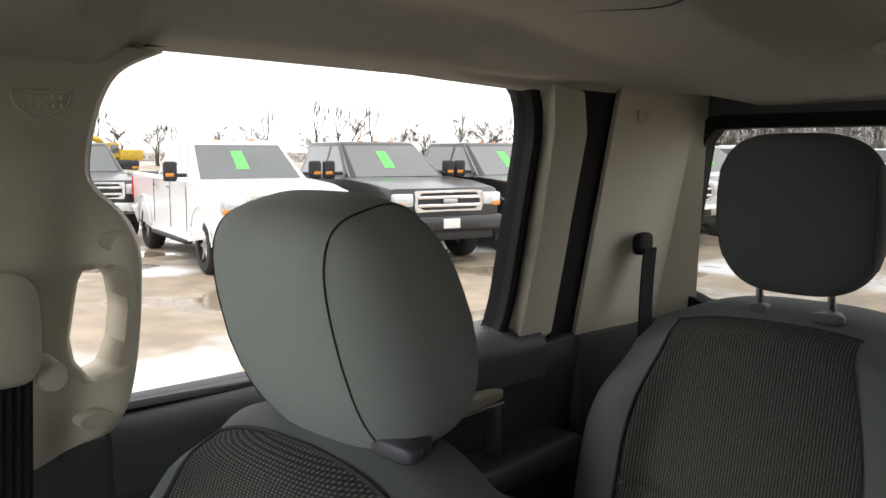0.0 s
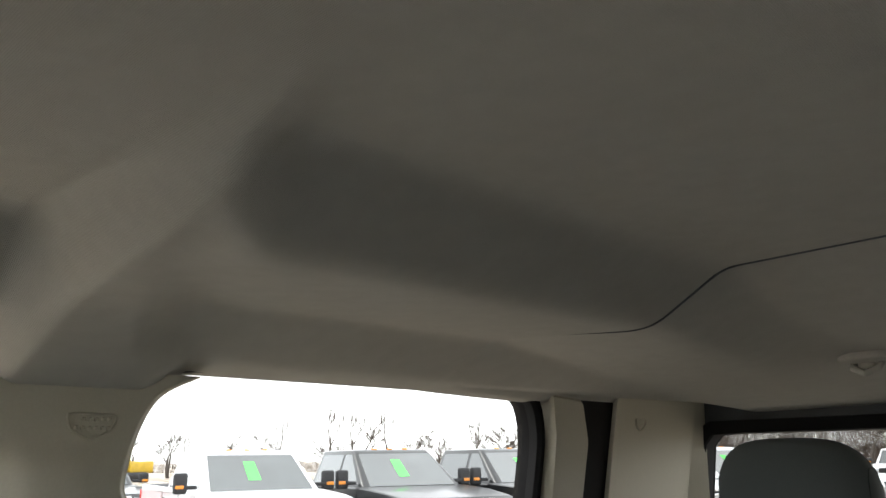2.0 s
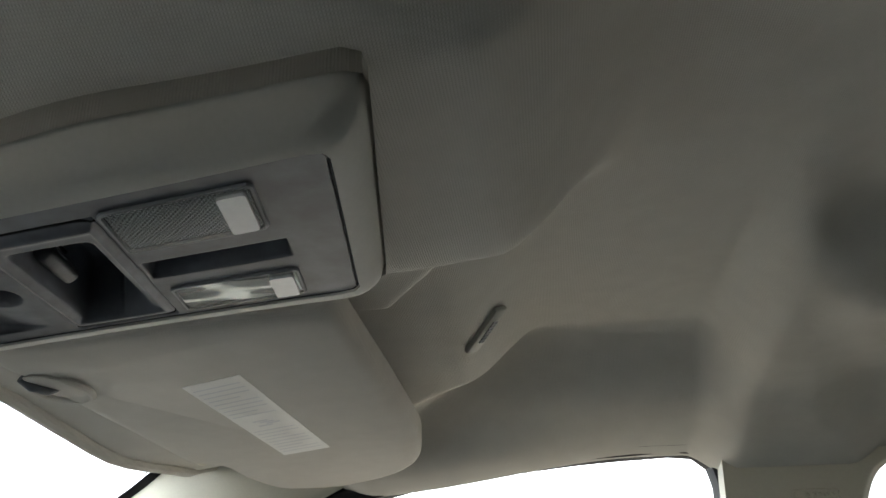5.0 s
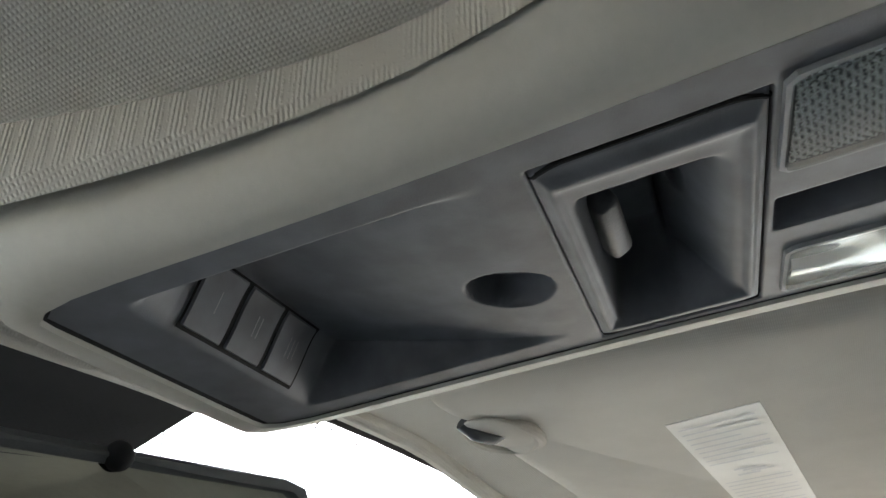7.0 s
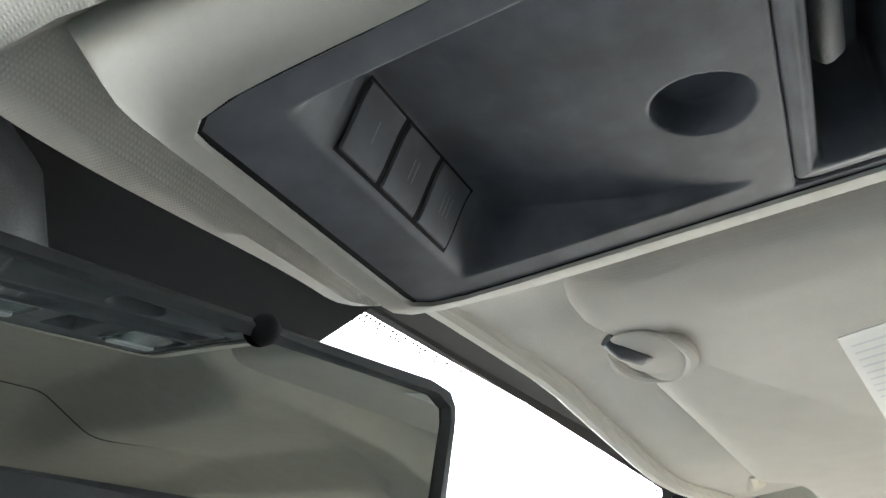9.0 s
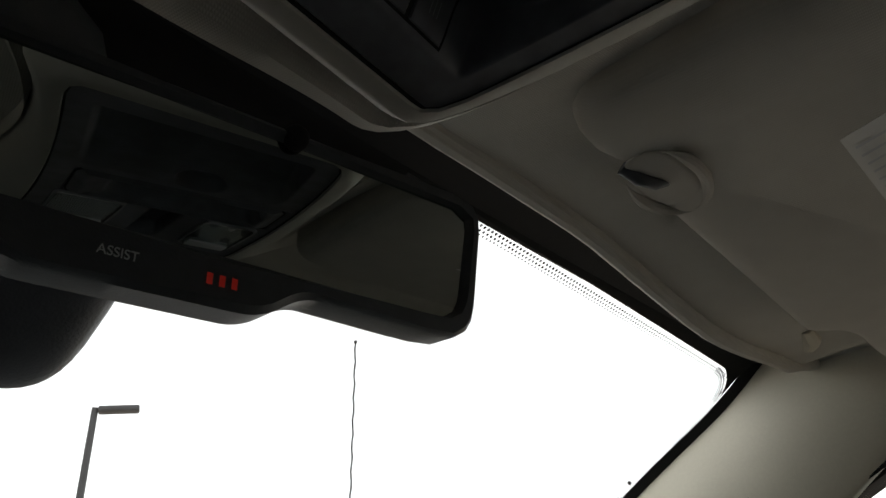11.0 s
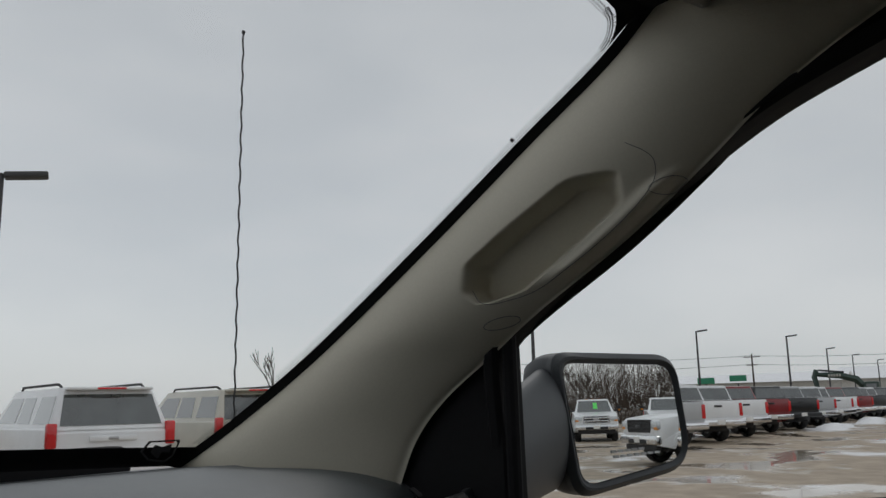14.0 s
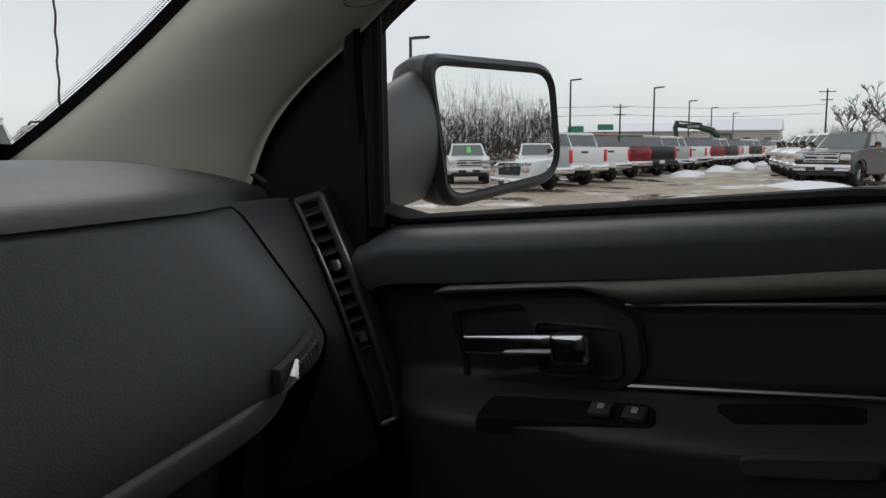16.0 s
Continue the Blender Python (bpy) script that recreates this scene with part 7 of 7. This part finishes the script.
building(151.6, 35.7, 30, 14, 3.8, 1.6, "long pale metal building with snowy roof")
building(185.9, 18.2, 16, 12, 4.5, 2.5, "pale gabled building with snowy roof")
for k, (x, y) in enumerate(((109.4, 31.9), (113.3, 28.8))):
    t = thing("road_sign", "green overhead road sign far off", "road sign", (x, y, 0), group="road signs")
    part("panel", rbox((x, y, 3.6 + 0.3 * k), (0.12, 2.2, 0.8), 0.03, 1), M_SIGN, t)
    part("post", rod((x, y, 0), (x, y, 3.2), 0.10, None, 8), M_STEEL, t)


def snow_bank(x, y, l, w, h, turn):
    bm = bmesh.new()
    def f(u, v):
        a, b = 2 * u - 1, 2 * v - 1
        k = max(0, 1 - a * a) * max(0, 1 - b * b)
        p = Vector((a * l / 2, b * w / 2, h * k ** 0.6 + 0.25 * h * noise.noise(Vector((a * l * 0.6 + x, b * w + y, 0))) * (k > 0.02) - 0.02))
        return Matrix.Translation((x, y, 0)) @ Matrix.Rotation(turn, 4, "Z") @ p
    part("snow_bank", sheet(f, 30, 12), M_SNOW, None, "low heap of old ploughed snow", category="snow", group="snow banks")


for k in range(8):
    snow_bank(42 + 9 * k, 6.9 - 0.55 * k, 6.0, 1.4, 0.22 + 0.05 * (k % 3), 0.05)
snow_bank(30.5, 1.0, 4.0, 2.2, 0.25, 0.4)
snow_bank(14, -3.4, 5.0, 2.0, 0.15, 0.1)


def bare_tree(seed, h, spread, levels=4):
    """Trunk and limbs of a leafless tree, at the origin."""
    rg = random.Random(seed)
    trunk, limbs = bmesh.new(), bmesh.new()
    def grow(p, d, ln, r, lv):
        pts, rs = [p], [r]
        q, e = p, d
        for k in range(3):
            e = (e + Vector((rg.uniform(-1, 1), rg.uniform(-1, 1), rg.uniform(-0.2, 0.7))) * 0.16).normalized()
            q = q + e * ln / 3
            pts.append(q)
            rs.append(r * (1 - 0.18 * (k + 1)))
        tube(trunk if lv == levels else limbs, pts, [max(0.03, q) for q in rs], 6 if lv == levels else 3)
        if lv > 0:
            for k in range(rg.randint(3, 4)):
                f = rg.uniform(0.35, 1.0)
                b = pts[1 + min(2, int(f * 3 - 0.01))]
                a = rg.uniform(0, math.tau)
                nd = (e + spread * Vector((math.cos(a), math.sin(a), rg.uniform(-0.1, 0.5)))).normalized()
                grow(b, nd, ln * rg.uniform(0.5, 0.75), rs[-1] * rg.uniform(0.5, 0.78), lv - 1)
    grow(Vector((0, 0, 0)), Vector((0, 0, 1)), h * 0.42, h * 0.040, levels)
    t = thing("bare_tree", "leafless grey-brown tree on skyline", "tree", group="bare trees")
    part("trunk", trunk, M_BARK, t)
    part("crown", limbs, M_BARK, t, "open crown of bare limbs and twigs")
    return t


tall, wide, thin = bare_tree(3, 7.2, 0.75), bare_tree(8, 6.4, 1.0), bare_tree(12, 7.8, 0.35, 3)
tall.matrix_basis = REAR_VIEW @ pose(78.4, -53.8, 0)
wide.matrix_basis = REAR_VIEW @ pose(68.2, -66.0, 0)
thin.matrix_basis = REAR_VIEW @ pose(79.2, -49.3, 0)
for k, (src, dx, dy, d, s) in enumerate(((thin, 0.835, -0.550, 96, 0.95), (tall, 0.795, -0.606, 105, 0.75), (wide, 0.775, -0.632, 110, 0.7), (wide, 0.723, -0.690, 92, 0.85), (thin, 0.695, -0.719, 96, 0.8), (tall, 0.872, -0.491, 120, 0.6), (thin, 0.742, -0.670, 100, 0.6),
                                        (wide, 0.942, -0.333, 110, 0.6), (thin, 0.929, -0.369, 105, 0.7), (tall, 0.397, -0.917, 70, 0.8), (wide, 0.475, -0.880, 85, 0.9), (tall, 1.000, -0.012, 125, 1.25), (wide, 0.999, -0.027, 118, 1.3), (tall, 0.998, -0.052, 112, 1.35), (wide, 0.996, -0.082, 108, 1.3),
                                        (thin, 0.702, 0.711, 40, 0.55), (tall, 0.988, 0.159, 210, 0.9), (wide, 0.998, 0.058, 230, 1.0), (wide, 0.994, 0.078, 250, 1.1), (tall, 0.348, -0.938, 80, 1.0), (wide, 0.259, -0.966, 78, 1.0), (tall, 0.121, -0.992, 75, 1.0))):
    copy_thing(src, (REAR_VIEW if dy < -0.3 else Matrix()) @ pose(dx * d, dy * d, 0, 0, 0, 47 * k) @ Matrix.Diagonal((s, s, s, 1)))


rg = random.Random(9)
for k in range(20):
    a = math.radians(-18 - 40 * (k + rg.uniform(0, 0.8)) / 20)
    d, s = rg.uniform(95, 135), rg.uniform(0.65, 1.05)
    copy_thing((tall, wide, thin)[k % 3], pose(d * math.cos(a), d * math.sin(a), 0, 0, 0, 61 * k) @ Matrix.Diagonal((s, s, s, 1)))


def thicket(name, x0, y0, x1, y1, n, h, depth, seed, label):
    """A brown winter hedge of very many thin stems."""
    rg = random.Random(seed)
    vs, fs = [], []
    for k in range(n):
        f, g = rg.random(), rg.uniform(-0.5, 0.5)
        dx, dy = x1 - x0, y1 - y0
        L = math.hypot(dx, dy)
        x, y = x0 + dx * f - dy / L * g * depth, y0 + dy * f + dx / L * g * depth
        hh = h * rg.uniform(0.45, 1.0) * (0.75 + 0.35 * noise.noise(Vector((f * 9 + seed, g, 0))))
        r = rg.uniform(0.02, 0.05)
        p = Vector((x, y, 0))
        for s in range(4):
            q = p + Vector((rg.uniform(-0.5, 0.5), rg.uniform(-0.5, 0.5), hh / 4))
            a = rg.uniform(0, math.pi)
            o = Vector((math.cos(a), math.sin(a), 0)) * r * (1 - s * 0.2)
            i = len(vs)
            vs += [p - o, p + o, q]
            fs.append((i, i + 1, i + 2))
            if s > 0:
                for _ in range(3):
                    b = p + Vector((rg.uniform(-1.1, 1.1), rg.uniform(-1.1, 1.1), rg.uniform(0.2, 1.0) * hh / 4))
                    i = len(vs)
                    vs += [p - o * 0.6, p + o * 0.6, b]
                    fs.append((i, i + 1, i + 2))
            p = q
    me = bpy.data.meshes.new(name)
    me.from_pydata([tuple(v) for v in vs], [], fs)
    me.materials.append(M_TWIG)
    tagged(new(name, me), label, "woods", kind="stuff")


thicket("bare_hedge", 118, 4, 128, -36, 3600, 6.0, 14, 1, "brown bare thicket beside far trucks")
thicket("far_woods", -40, -92, 60, -82, 9000, 11.0, 14, 2, "brown leafless wood behind lot")
thicket("far_woods_east", 67, -116, 193, -48, 3200, 3.8, 10, 3, "low brown treeline on horizon")
thicket("far_woods_north", 232, 50, 260, -16, 2200, 6.0, 12, 5, "brown treeline far along the road")
thicket("far_woods_front", 66, 147, 204, 82, 900, 2.5, 10, 6, "low brown treeline ahead")
